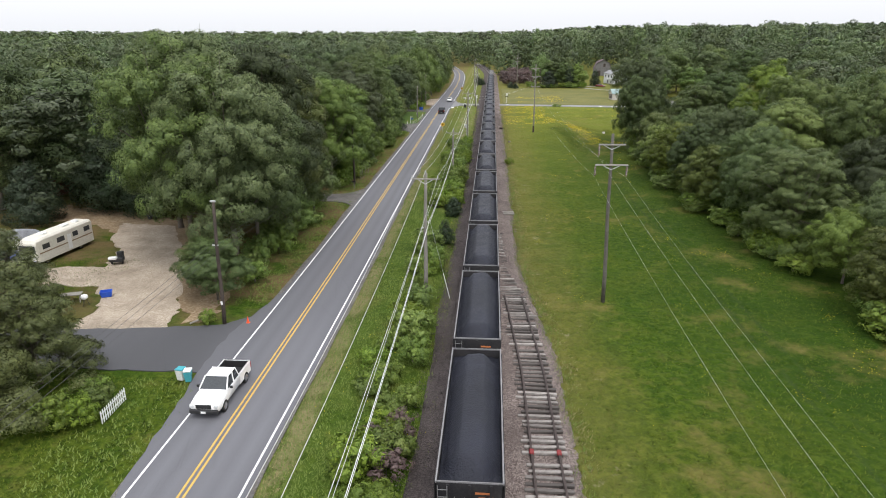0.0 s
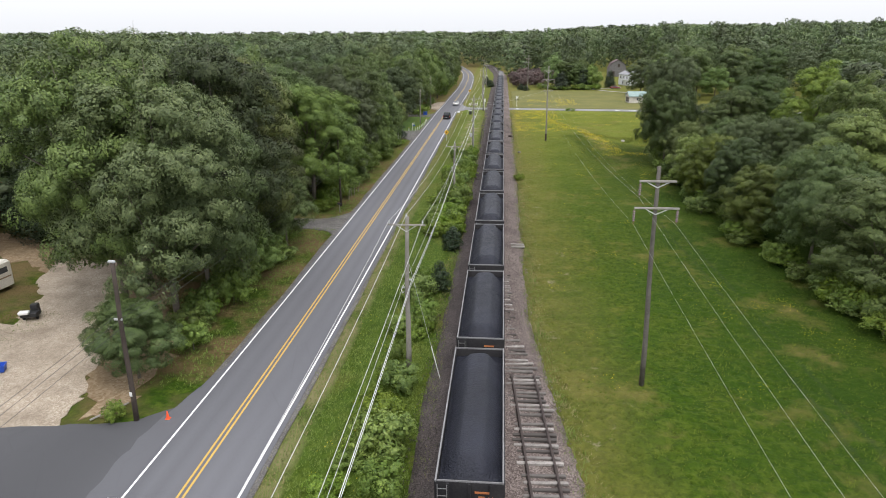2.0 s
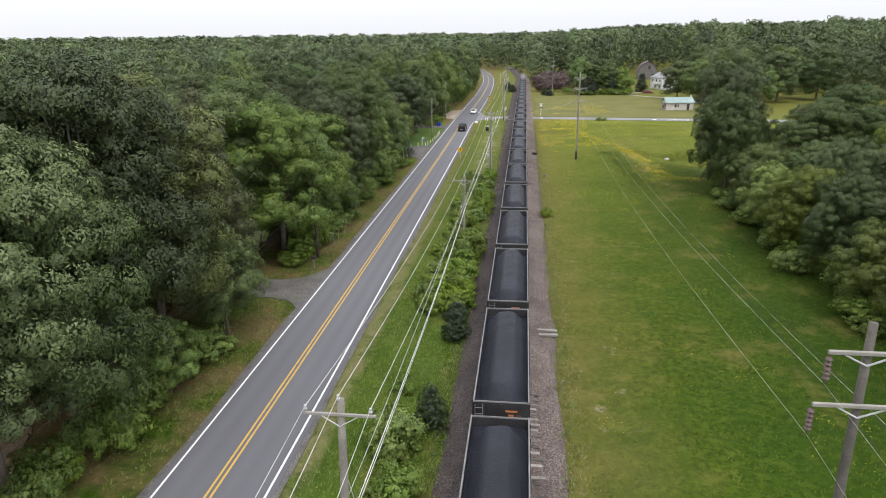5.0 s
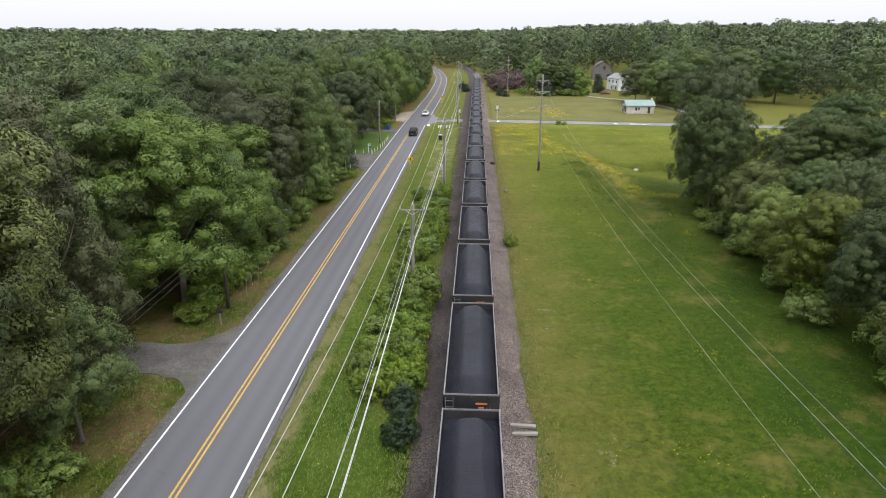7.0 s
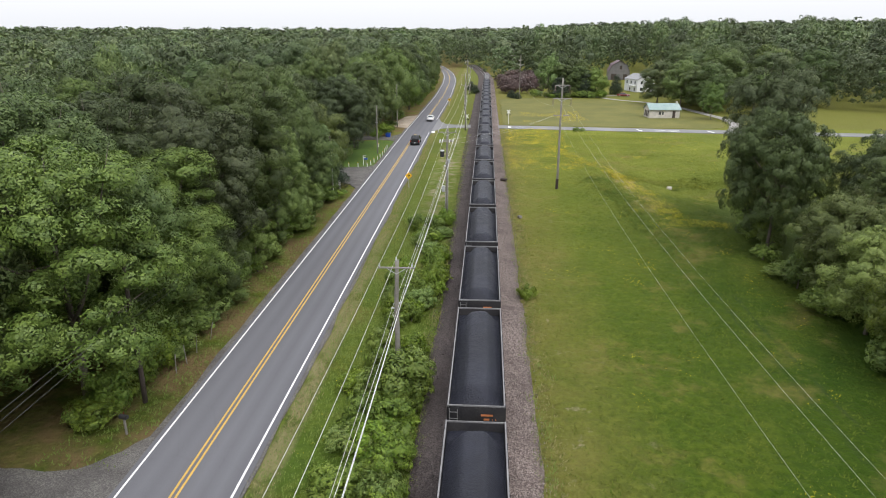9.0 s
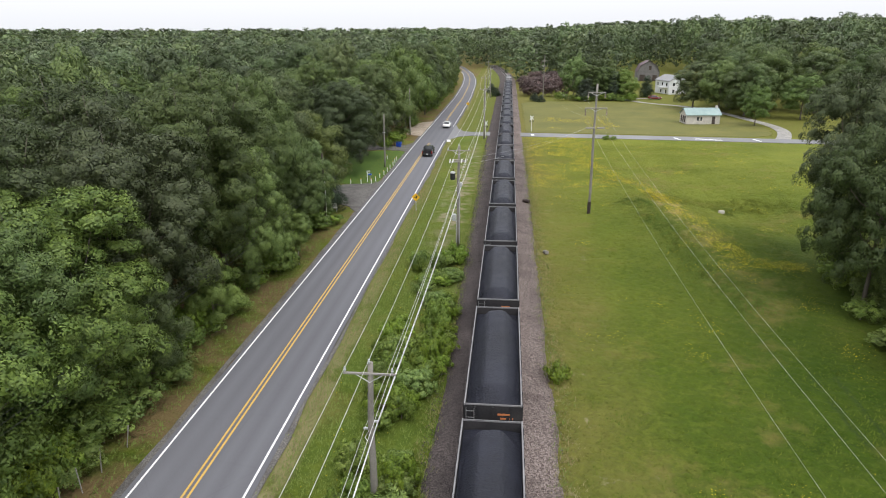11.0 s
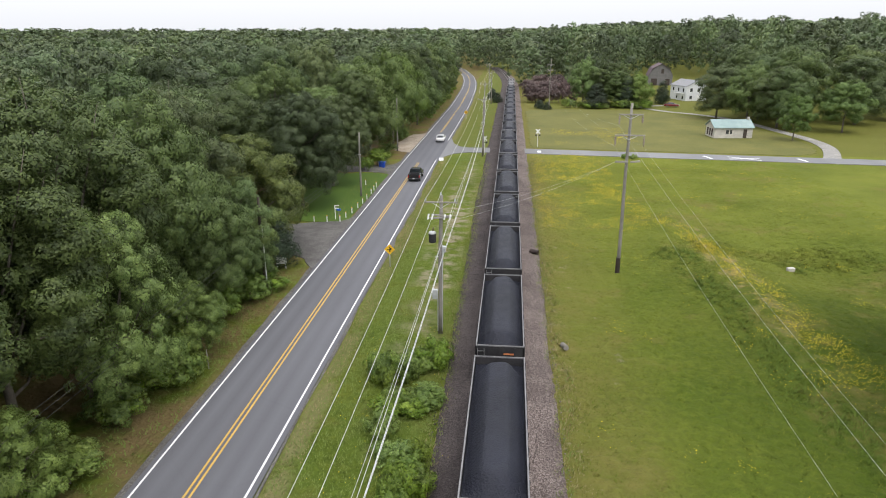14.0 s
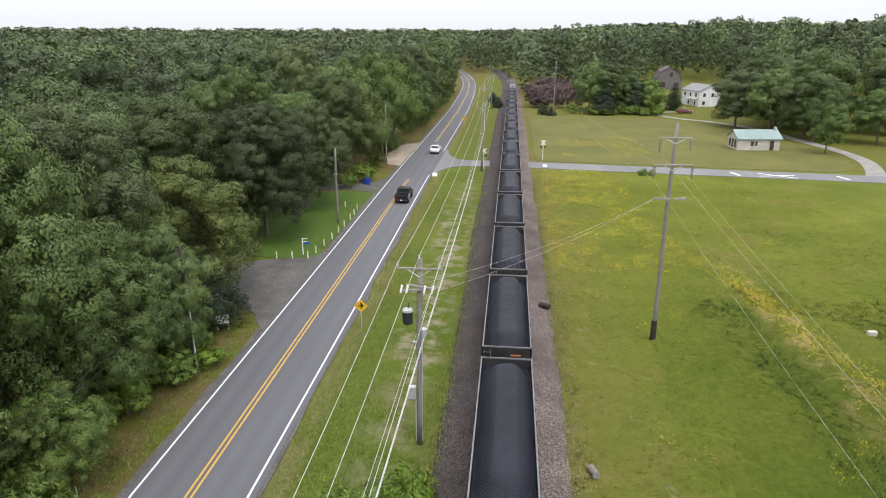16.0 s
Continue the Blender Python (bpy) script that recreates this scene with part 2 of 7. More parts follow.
def asphalt(name, tone, tracks=False):
    m = Nodes(name)
    m.world_coord()
    big = m.noise(0.12, 3, 0.5, (1.0, 0.15, 1.0))
    grit = m.noise(38, 2, 0.8)
    c = m.ramp(big, [(0.3, tuple(v * 0.82 for v in tone)), (0.7, tuple(v * 1.18 for v in tone))])
    c = m.mix(m.ramp(grit, [(0.35, (0.3, 0.3, 0.3)), (0.6, (0, 0, 0))]), c, tuple(v * 0.5 for v in tone))
    crack = m.n.new("ShaderNodeTexVoronoi")
    crack.feature = "DISTANCE_TO_EDGE"
    crack.inputs["Scale"].default_value = 0.22
    m.l.new(m.coord, crack.inputs["Vector"])
    c = m.mix(m.ramp(crack.outputs["Distance"], [(0.0, (0.16, 0.16, 0.16)), (0.008, (0, 0, 0))]), c, tuple(v * 0.45 for v in tone))
    if tracks:
        at = m.n.new("ShaderNodeAttribute")
        at.attribute_name = "across"
        a = m.math("ABSOLUTE", at.outputs["Fac"])
        wear = m.ramp(m.math("DIVIDE", a, 3.3), [(0.0, (0.1, 0.1, 0.1)), (0.24, (0.75, 0.75, 0.75)), (0.42, (0.15, 0.15, 0.15)), (0.62, (0.8, 0.8, 0.8)), (0.8, (0.1, 0.1, 0.1)), (1.0, (0.0, 0.0, 0.0))])
        c = m.mix(m.math("MULTIPLY", wear, m.ramp(m.noise(0.09, 3, 0.6, (1.0, 0.3, 1.0)), [(0.3, (0.1, 0.1, 0.1)), (0.7, (0.55, 0.55, 0.55))])), c, tuple(v * 1.55 for v in tone))
    m.bump(grit, 0.25, 0.01)
    return m.done(c, 0.78, 0, 0.25)


def gravel(name, a, b, c3, size=14.0, patch=0.25, darkened=False):
    m = Nodes(name)
    m.world_coord()
    cell = m.voronoi(size)
    bw = m.n.new("ShaderNodeRGBToBW")
    m.l.new(cell, bw.inputs[0])
    col = m.ramp(bw.outputs[0], [(0.2, a), (0.55, b), (0.85, c3)])
    col = m.mix(m.ramp(m.noise(patch, 4), [(0.4, (0, 0, 0)), (0.68, (0.6, 0.6, 0.6))]), col, tuple(v * 0.6 for v in a))
    if darkened:
        # the bed west of the track is mixed darker
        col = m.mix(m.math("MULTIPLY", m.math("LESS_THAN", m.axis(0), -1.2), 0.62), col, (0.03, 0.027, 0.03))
    m.bump(m.voronoi(size, "Distance"), 0.8, 0.05)
    return m.done(col, 0.9, 0, 0.2)


M = {
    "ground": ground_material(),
    "asphalt": asphalt("worn_asphalt", (0.118, 0.118, 0.13), True),
    "asphalt_side": asphalt("side_road_asphalt", (0.2, 0.2, 0.208)),
    "asphalt_new": asphalt("dark_patched_asphalt", (0.085, 0.085, 0.092)),
    "paint_white": two_tone("road_paint_white", (0.66, 0.66, 0.66), (0.8, 0.8, 0.8), 1.5, 0.6, where=True),
    "paint_yellow": two_tone("road_paint_yellow", (0.48, 0.31, 0.07), (0.6, 0.39, 0.09), 1.5, 0.6, where=True),
    "ballast": gravel("railway_ballast", (0.092, 0.07, 0.064), (0.185, 0.15, 0.136), (0.29, 0.24, 0.222), darkened=True),
    "drive": gravel("sandy_gravel", (0.3, 0.24, 0.18), (0.43, 0.36, 0.285), (0.54, 0.465, 0.38), 14, 0.35),
    "drive_grey": gravel("pale_grey_gravel", (0.24, 0.23, 0.215), (0.32, 0.31, 0.29), (0.42, 0.4, 0.38), 14, 0.35),
    "shoulder": gravel("grey_shoulder_gravel", (0.1, 0.094, 0.09), (0.145, 0.137, 0.13), (0.2, 0.188, 0.176), 16, 0.5),
    "dirt": gravel("bare_dirt", (0.2, 0.14, 0.08), (0.26, 0.19, 0.12), (0.32, 0.25, 0.17), 6, 0.4),
    "hay": two_tone("olive_hay_meadow", (0.075, 0.085, 0.018), (0.155, 0.142, 0.034), 0.1, 0.9, bump=0.5, fine=2.5, where=True, dist=0.1),
    "lawn": two_tone("mown_lawn", (0.05, 0.1, 0.012), (0.08, 0.135, 0.018), 0.3, 0.9, bump=0.4, fine=4, where=True, dist=0.05),
    "tie": two_tone("weathered_tie_wood", (0.17, 0.15, 0.14), (0.44, 0.41, 0.385), 2.6, 0.9, bump=0.4, vary=1.3, fine=22),
    "rail": two_tone("rusty_rail_steel", (0.045, 0.034, 0.032), (0.09, 0.07, 0.064), 2.0, 0.6, 0.5),
    "rail_bright": two_tone("worn_rail_steel", (0.3, 0.28, 0.27), (0.42, 0.4, 0.39), 1.0, 0.35, 0.8),
    "steel_black": two_tone("black_car_paint_weathered", (0.02, 0.02, 0.024), (0.05, 0.047, 0.048), 0.9, 0.65, 0.1, bump=0.1),
    "rim": two_tone("grey_dusty_top_chord", (0.13, 0.128, 0.134), (0.27, 0.265, 0.27), 1.1, 0.7, 0.1),
    "coal": two_tone("loaded_coal", (0.0055, 0.0062, 0.0105), (0.019, 0.021, 0.034), 0.45, 0.55, bump=0.9, fine=9, spec=0.32, dist=0.1),
    "wood_pole": two_tone("grey_weathered_pole", (0.15, 0.14, 0.122), (0.27, 0.25, 0.225), 1.2, 0.9, bump=0.4, fine=18),
    "wood_worn": two_tone("brown_grey_weathered_pole", (0.06, 0.053, 0.046), (0.155, 0.142, 0.125), 1.2, 0.9, bump=0.5, fine=18),
    "wood_dark": two_tone("creosoted_pole", (0.035, 0.026, 0.022), (0.085, 0.068, 0.058), 1.2, 0.9, bump=0.4, fine=18),
    "arm": two_tone("crossarm_wood", (0.2, 0.185, 0.17), (0.34, 0.32, 0.295), 2.0, 0.85),
    "wire": two_tone("bare_aluminium_wire", (0.5, 0.5, 0.49), (0.62, 0.62, 0.6), 0.5, 0.45, 0.2),
    "cable": two_tone("grey_cable_sheath", (0.55, 0.55, 0.55), (0.65, 0.65, 0.65), 0.5, 0.6),
    "cable_dark": two_tone("black_cable_sheath", (0.05, 0.05, 0.05), (0.09, 0.09, 0.09), 0.5, 0.6),
    "porcelain": two_tone("brown_porcelain", (0.055, 0.03, 0.028), (0.12, 0.075, 0.07), 8, 0.25, spec=0.5),
    "galv": two_tone("galvanised_steel", (0.42, 0.43, 0.44), (0.56, 0.57, 0.58), 4, 0.5, 0.4),
    "white": two_tone("white_paint", (0.72, 0.72, 0.71), (0.82, 0.82, 0.81), 0.8, 0.35, spec=0.5),
    "carwhite": two_tone("white_car_lacquer", (0.78, 0.78, 0.78), (0.84, 0.84, 0.84), 0.5, 0.15, spec=0.6),
    "carblack": two_tone("black_car_lacquer", (0.008, 0.008, 0.01), (0.014, 0.014, 0.016), 0.5, 0.18, spec=0.6),
    "carred": two_tone("dark_red_car_lacquer", (0.11, 0.01, 0.012), (0.15, 0.015, 0.018), 0.5, 0.2, spec=0.6),
    "carblue": two_tone("blue_car_lacquer", (0.05, 0.07, 0.16), (0.07, 0.1, 0.2), 0.5, 0.2, spec=0.6),
    "tyre": two_tone("tyre_rubber", (0.015, 0.015, 0.016), (0.03, 0.03, 0.03), 8, 0.85),
    "plastic": two_tone("black_trim_plastic", (0.02, 0.02, 0.022), (0.035, 0.035, 0.036), 6, 0.6),
    "chrome": two_tone("bright_alloy", (0.5, 0.5, 0.52), (0.62, 0.62, 0.63), 4, 0.25, 0.9),
    "glass": two_tone("dark_car_glass", (0.015, 0.02, 0.024), (0.025, 0.03, 0.034), 1, 0.06, spec=0.8),
    "lamp_red": two_tone("red_tail_lens", (0.3, 0.01, 0.01), (0.4, 0.02, 0.02), 5, 0.2, spec=0.6),
    "lamp_clear": two_tone("clear_headlamp", (0.6, 0.62, 0.63), (0.75, 0.76, 0.76), 5, 0.12, spec=0.7),
    "cream": two_tone("cream_siding", (0.6, 0.57, 0.5), (0.7, 0.67, 0.6), 0.6, 0.5, bump=0.1),
    "tan_stripe": two_tone("brown_stripe", (0.2, 0.13, 0.08), (0.28, 0.19, 0.12), 1.5, 0.5),
    "block": two_tone("weathered_whitewashed_block", (0.33, 0.31, 0.28), (0.6, 0.57, 0.52), 0.7, 0.9, bump=0.3, fine=5),
    "roof_green": two_tone("pale_green_metal_roof", (0.2, 0.29, 0.28), (0.34, 0.42, 0.405), 0.5, 0.5, 0.2),
    "roof_grey": two_tone("grey_shingle_roof", (0.2, 0.2, 0.21), (0.3, 0.3, 0.31), 1.2, 0.9, bump=0.3),
    "roof_red": two_tone("faded_red_barn_roof", (0.1, 0.07, 0.08), (0.16, 0.12, 0.13), 0.6, 0.8),
    "barn": two_tone("grey_barn_boards", (0.12, 0.115, 0.118), (0.2, 0.192, 0.19), 1.0, 0.9, bump=0.3),
    "siding": two_tone("white_lap_siding", (0.62, 0.63, 0.66), (0.74, 0.75, 0.77), 0.8, 0.6),
    "window": two_tone("dark_window_glass", (0.03, 0.035, 0.04), (0.06, 0.065, 0.07), 1, 0.1, spec=0.7),
    "shed_red": two_tone("dark_red_shed_boards", (0.12, 0.045, 0.04), (0.18, 0.07, 0.06), 1.0, 0.85, bump=0.2),
    "yellow": two_tone("yellow_sign_face", (0.75, 0.42, 0.02), (0.82, 0.48, 0.03), 2, 0.45),
    "black": two_tone("black_sign_paint", (0.012, 0.012, 0.012), (0.02, 0.02, 0.02), 3, 0.6),
    "orange": two_tone("orange_cone_plastic", (0.75, 0.09, 0.03), (0.85, 0.13, 0.05), 4, 0.5),
    "teal": two_tone("teal_plastic", (0.05, 0.3, 0.36), (0.08, 0.38, 0.44), 3, 0.5),
    "blue": two_tone("blue_plastic", (0.02, 0.07, 0.42), (0.03, 0.1, 0.5), 3, 0.45),
    "tarp": two_tone("grey_boat_cover", (0.16, 0.17, 0.19), (0.28, 0.29, 0.31), 1.6, 0.8, bump=0.4),
    "red": two_tone("red_painted_steel", (0.16, 0.02, 0.022), (0.24, 0.03, 0.03), 4, 0.6),
    "stencil": two_tone("orange_stencil_paint", (0.45, 0.16, 0.06), (0.55, 0.2, 0.08), 4, 0.8),
    "graffiti": two_tone("pale_spray_paint", (0.45, 0.46, 0.46), (0.6, 0.6, 0.6), 3, 0.8),
    "bark": two_tone("tree_bark", (0.075, 0.062, 0.05), (0.18, 0.155, 0.13), 1.5, 0.95, bump=0.6, fine=14),
    "oak": leaves("oak_leaves", (0.031, 0.053, 0.016), (0.128, 0.17, 0.058)),
    "oak_grey": leaves("grey_green_oak_leaves", (0.036, 0.06, 0.018), (0.16, 0.205, 0.072), (0.489, 0.505)),
    "oak_yellow": leaves("yellowish_oak_leaves", (0.058, 0.078, 0.016), (0.21, 0.235, 0.062), (0.495, 0.503), 0.25),
    "maple": leaves("maple_leaves", (0.05, 0.09, 0.02), (0.19, 0.255, 0.07)),
    "lime": leaves("yellow_green_leaves", (0.075, 0.12, 0.022), (0.23, 0.3, 0.068), (0.492, 0.503), 0.3),
    "pine": leaves("pine_needles", (0.045, 0.06, 0.02), (0.15, 0.172, 0.062), (0.49, 0.505), 0.4, 0.1),
    "olive": leaves("olive_green_foliage", (0.042, 0.064, 0.012), (0.15, 0.18, 0.038), (0.49, 0.503), 0.3),
    "cedar": leaves("cedar_needles", (0.016, 0.03, 0.014), (0.045, 0.066, 0.03), (0.49, 0.51), 0.3, 0.08),
    "shrub": leaves("shrub_leaves", (0.062, 0.115, 0.018), (0.225, 0.305, 0.06), (0.485, 0.505), 0.5),
    "brush": leaves("reddish_brush", (0.085, 0.06, 0.058), (0.17, 0.12, 0.11), (0.49, 0.51), 0.3, 0.12),
    # greens made bluer: the distance haze is put into the leaf colour
    "woods": leaves("hazed_wood_leaves", (0.042, 0.068, 0.028), (0.16, 0.2, 0.09), (0.488, 0.514), 0.95, 0.12, "tree"),
    "grass": blades("grass_blades", (0.07, 0.12, 0.02), (0.135, 0.18, 0.045)),
    "field_blade": blades("meadow_grass_blades", (0.03, 0.062, 0.005), (0.095, 0.122, 0.016)),
    "rank": blades("rank_grass_blades", (0.035, 0.07, 0.01), (0.08, 0.125, 0.02)),
    "drygrass": blades("dry_grass_blades", (0.13, 0.13, 0.045), (0.22, 0.2, 0.095)),
    "flower": blades("yellow_flowers", (0.32, 0.28, 0.02), (0.5, 0.43, 0.03)),
}

# ---- geometry helpers ----
rng = np.random.default_rng(7)


class Geo:
    """Collects verts and faces for one mesh."""

    def __init__(self):
        self.v, self.f = [], []

    def add(self, verts, faces):
        k = len(self.v)
        self.v += [tuple(p) for p in verts]
        self.f += [tuple(i + k for i in f) for f in faces]
        return self

    def box(self, c, s, rz=0.0, chamfer=0.0):
        """A box round c of size s; chamfer cuts the upright and top edges."""
        hx, hy, hz = s[0] / 2, s[1] / 2, s[2] / 2
        ca, sa = math.cos(rz), math.sin(rz)
        if chamfer:
            b = min(chamfer, hx * 0.9, hy * 0.9, hz * 0.9)
            rings = []
            for z, i in ((-hz, b * 0.4), (-hz + b, 0), (hz - b, 0), (hz, b)):
                x, y = hx - i, hy - i
                rings.append([(x - b, -y, z), (x, -y + b, z), (x, y - b, z), (x - b, y, z), (-x + b, y, z), (-x, y - b, z), (-x, -y + b, z), (-x + b, -y, z)])
            rings = [[(c[0] + p[0] * ca - p[1] * sa, c[1] + p[0] * sa + p[1] * ca, c[2] + p[2]) for p in r] for r in rings]
            return self.loft(rings)
        p = [(sx * hx, sy * hy, sz * hz) for sz in (-1, 1) for sy in (-1, 1) for sx in (-1, 1)]
        p = [(c[0] + a * ca - b * sa, c[1] + a * sa + b * ca, c[2] + z) for a, b, z in p]
        return self.add(p, [(0, 2, 3, 1), (4, 5, 7, 6), (0, 1, 5, 4), (2, 6, 7, 3), (0, 4, 6, 2), (1, 3, 7, 5)])

    def loft(self, rings, cap=True, closed=True):
        n = len(rings[0])
        v = [p for r in rings for p in r]
        f = []
        for a in range(len(rings) - 1):
            for b in range(n if closed else n - 1):
                c = (b + 1) % n
                f.append((a * n + b, a * n + c, (a + 1) * n + c, (a + 1) * n + b))
        if cap:
            f.append(tuple(range(n))[::-1])
            f.append(tuple((len(rings) - 1) * n + b for b in range(n)))
        return self.add(v, f)

    def tube(self, pts, radii, n=6, cap=True):
        """A tube along pts with a radius at each."""
        pts = [Vector(p) for p in pts]
        rings = []
        for k, p in enumerate(pts):
            d = (pts[min(k + 1, len(pts) - 1)] - pts[max(k - 1, 0)]).normalized()
            a = d.cross(Vector((0, 0, 1)) if abs(d.z) < 0.9 else Vector((1, 0, 0))).normalized()
            b = d.cross(a)
            r = radii[k] if isinstance(radii, (list, tuple)) else radii
            rings.append([p + r * (math.cos(t) * a + math.sin(t) * b) for t in (2 * math.pi * j / n for j in range(n))])
        return self.loft(rings, cap)

    def prism(self, outline, axis, lo, hi):
        """An outline of (a, b) pairs drawn out along x, y or z."""
        def at(a, b, t):
            return {"x": (t, a, b), "y": (a, t, b), "z": (a, b, t)}[axis]
        return self.loft([[at(a, b, lo) for a, b in outline], [at(a, b, hi) for a, b in outline]])

    def mesh(self, name, material, smooth=False):
        me = bpy.data.meshes.new(name)
        me.from_pydata(self.v, [], self.f)
        bm = bmesh.new()
        bm.from_mesh(me)
        bmesh.ops.recalc_face_normals(bm, faces=bm.faces)
        bm.to_mesh(me)
        bm.free()
        if smooth:
            me.shade_smooth()
        me.materials.append(material)
        return me


def part(name, geo, material, parent=None, label="", smooth=False):
    """One mesh object under a thing or a part."""
    ob = new(name, geo.mesh(name, material, smooth) if isinstance(geo, Geo) else geo)
    ob.parent = parent
    if label:
        tagged(ob, label)
    return ob


def thing(name, label, category, group="", at=None):
    ob = tagged(new(name), label, category, group)
    if at is not None:
        ob.matrix_basis = at
    return ob


def setting(name, geo, material, label, category, smooth=False):
    return tagged(part(name, geo, material, None, "", smooth), label, category, "", "structure")


def raw_mesh(name, verts, faces_flat, per, material, smooth=False):
    """A mesh straight from arrays: every face has `per` corners."""
    me = bpy.data.meshes.new(name)
    nf = len(faces_flat) // per
    me.vertices.add(len(verts))
    me.vertices.foreach_set("co", np.asarray(verts, np.float32).ravel())
    me.loops.add(nf * per)
    me.loops.foreach_set("vertex_index", np.asarray(faces_flat, np.int32))
    me.polygons.add(nf)
    me.polygons.foreach_set("loop_start", np.arange(0, nf * per, per, dtype=np.int32))
    me.update(calc_edges=True)
    if smooth:
        me.shade_smooth()
    me.materials.append(material)
    return me


# ---- the plan ----
def F(y):
    """The far land lies a little nearer than the first survey had it."""
    return y if y < 190 else 190 + (y - 190) * 0.935


ROAD = [(-60, -14.5), (0, -14.75), (25, -14.9), (60, -15.05), (95, -15.4), (130, -15.75), (175, -16.2), (215, -16.7), (262, -16.75), (327, -17.0), (400, -18.8), (450, -21.2), (500, -25.3), (550, -32.5), (620, -48), (720, -78)]


def smooth_line(rows, y):
    ys, xs = [F(r[0]) for r in rows], [r[1] for r in rows]
    return float(np.mean([np.interp(y + d, ys, xs) for d in (-12, -6, 0, 6, 12)]))


def road_x(y):
    return smooth_line(ROAD, y)


def track_x(y):
    return -0.38 - max(0.0, y - 395) ** 2 / 2400


def side_y(x):
    """The crossing road's centre line."""
    return 227.7 - 0.118 * max(0, x) - 0.03 * min(0, x)


def bumps(x, y):
    """Low banks and hollows in the field, and the far land's rise."""
    z = 0.0
    for cx, cy, r, h in ((22.5, 160, 4.5, 0.7), (23, 150, 4.5, 0.8), (26.5, 141, 4.5, 0.6), (19.5, 171, 5, 0.5), (30.5, 161, 5.5, -1.1), (25.5, 171, 5, -0.5), (17.5, 146, 4.5, -0.35), (40, 185, 12, 0.6)):
        z += h * math.exp(-((x - cx) ** 2 + (y - cy) ** 2) / (2 * r * r))
    d = math.hypot(x, y - 60)
    s = min(1.0, max(0.0, (d - 330) / 700))
    z += 12 * s * s * (3 - 2 * s)
    s = min(1.0, max(0.0, (y - 380) / 160)) * min(1.0, max(0.0, (x - 45) / 90))
    return z + 6 * s


def ground_z(x, y):
    flat = min(1.0, max(0.0, (abs(x + 8) - 14) / 12))
    if y > 380:
        flat = max(flat, min(1.0, (y - 380) / 200))
    return bumps(x, y) * flat


# ---- ground ----
def make_ground():
    xs = np.unique(np.concatenate([np.arange(-3600, -300, 300), np.arange(-300, -60, 20), np.arange(-60, 10, 2.5), np.arange(10, 46, 1.25), np.arange(46, 80, 2.5), np.arange(80, 300, 20), np.arange(300, 3700, 300)]))
    ys = np.unique(np.concatenate([np.arange(-3000, -60, 300), np.arange(-60, 0, 10), np.arange(0, 120, 2.5), np.arange(120, 190, 1.25), np.arange(190, 260, 2.5), np.arange(260, 700, 20), np.arange(700, 4300, 300)]))
    v = [(x, y, ground_z(x, y) - (0.05 if abs(x) < 90 else 0)) for y in ys for x in xs]
    n = len(xs)
    g = Geo()
    g.v, g.f = v, [(r * n + c, r * n + c + 1, (r + 1) * n + c + 1, (r + 1) * n + c) for r in range(len(ys) - 1) for c in range(n - 1)]
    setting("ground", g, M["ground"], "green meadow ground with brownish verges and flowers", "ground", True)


make_ground()


def strip(line, ys, lo, hi, z, crown=0.0, thick=0.06, jitter=0.0):
    """A band along y between offsets lo and hi from line(y), with thickness."""
    g, rings = Geo(), []
    for y in ys:
        x, zg = line(y), ground_z(line(y), y)
        a, b = lo + jitter * noise.noise((y * 0.35, lo, 1)), hi + jitter * noise.noise((y * 0.35, hi, 5))
        row = []
        for k in range(5):
            o = a + (b - a) * k / 4
            row.append((x + o, y, z + zg + crown * (1 - abs(o) / 4)))
        row += [(x + b, y, z + zg - thick), (x + a, y, z + zg - thick)]
        rings.append(row)
    return g.loft(rings)


YS = [y for y in np.arange(-60, 560, 4.0)] + [y for y in np.arange(560, 721, 10.0)]
road = setting("road", strip(road_x, YS, -3.3, 3.25, 0.03, 0.05, 0.15), M["asphalt"], "worn grey two-lane asphalt road", "road")
_at = road.data.attributes.new("across", "FLOAT", "POINT")
_at.data.foreach_set("value", [v.co.x - road_x(v.co.y) for v in road.data.vertices])
for name, y0, y1, lo, hi, m, lab in (
    ("edge_line", -60, 720, -3.02, -2.9, "paint_white", "white painted edge line"),
    ("edge_line", -60, 216.5, 2.82, 2.94, "paint_white", "white painted edge line"),
    ("edge_line", 240, 720, 2.82, 2.94, "paint_white", "white painted edge line"),
    ("centre_line", -60, 213, -0.25, -0.13, "paint_yellow", "yellow painted centre line"),
    ("centre_line", -60, 213, 0.05, 0.17, "paint_yellow", "yellow painted centre line"),
    ("centre_line", 250, 720, -0.25, -0.13, "paint_yellow", "yellow painted centre line"),
    ("centre_line", 250, 720, 0.05, 0.17, "paint_yellow", "yellow painted centre line"),
):
    part(name, strip(road_x, [y for y in YS if y0 <= y <= y1] + ([y1] if y1 < 720 else []), lo, hi, 0.036, 0.05, 0.004), M[m], road, lab)
setting("road_shoulder_west", strip(road_x, [y for y in YS if y < 440], -3.72, -3.25, 0.012, 0, 0.1, 0.35), M["shoulder"], "thin grey gravel shoulder beside the road", "shoulder")
setting("road_shoulder_east", strip(road_x, [y for y in YS if y < 440], 3.2, 3.5, 0.012, 0, 0.1, 0.3), M["shoulder"], "thin sandy gravel shoulder beside the road", "shoulder")


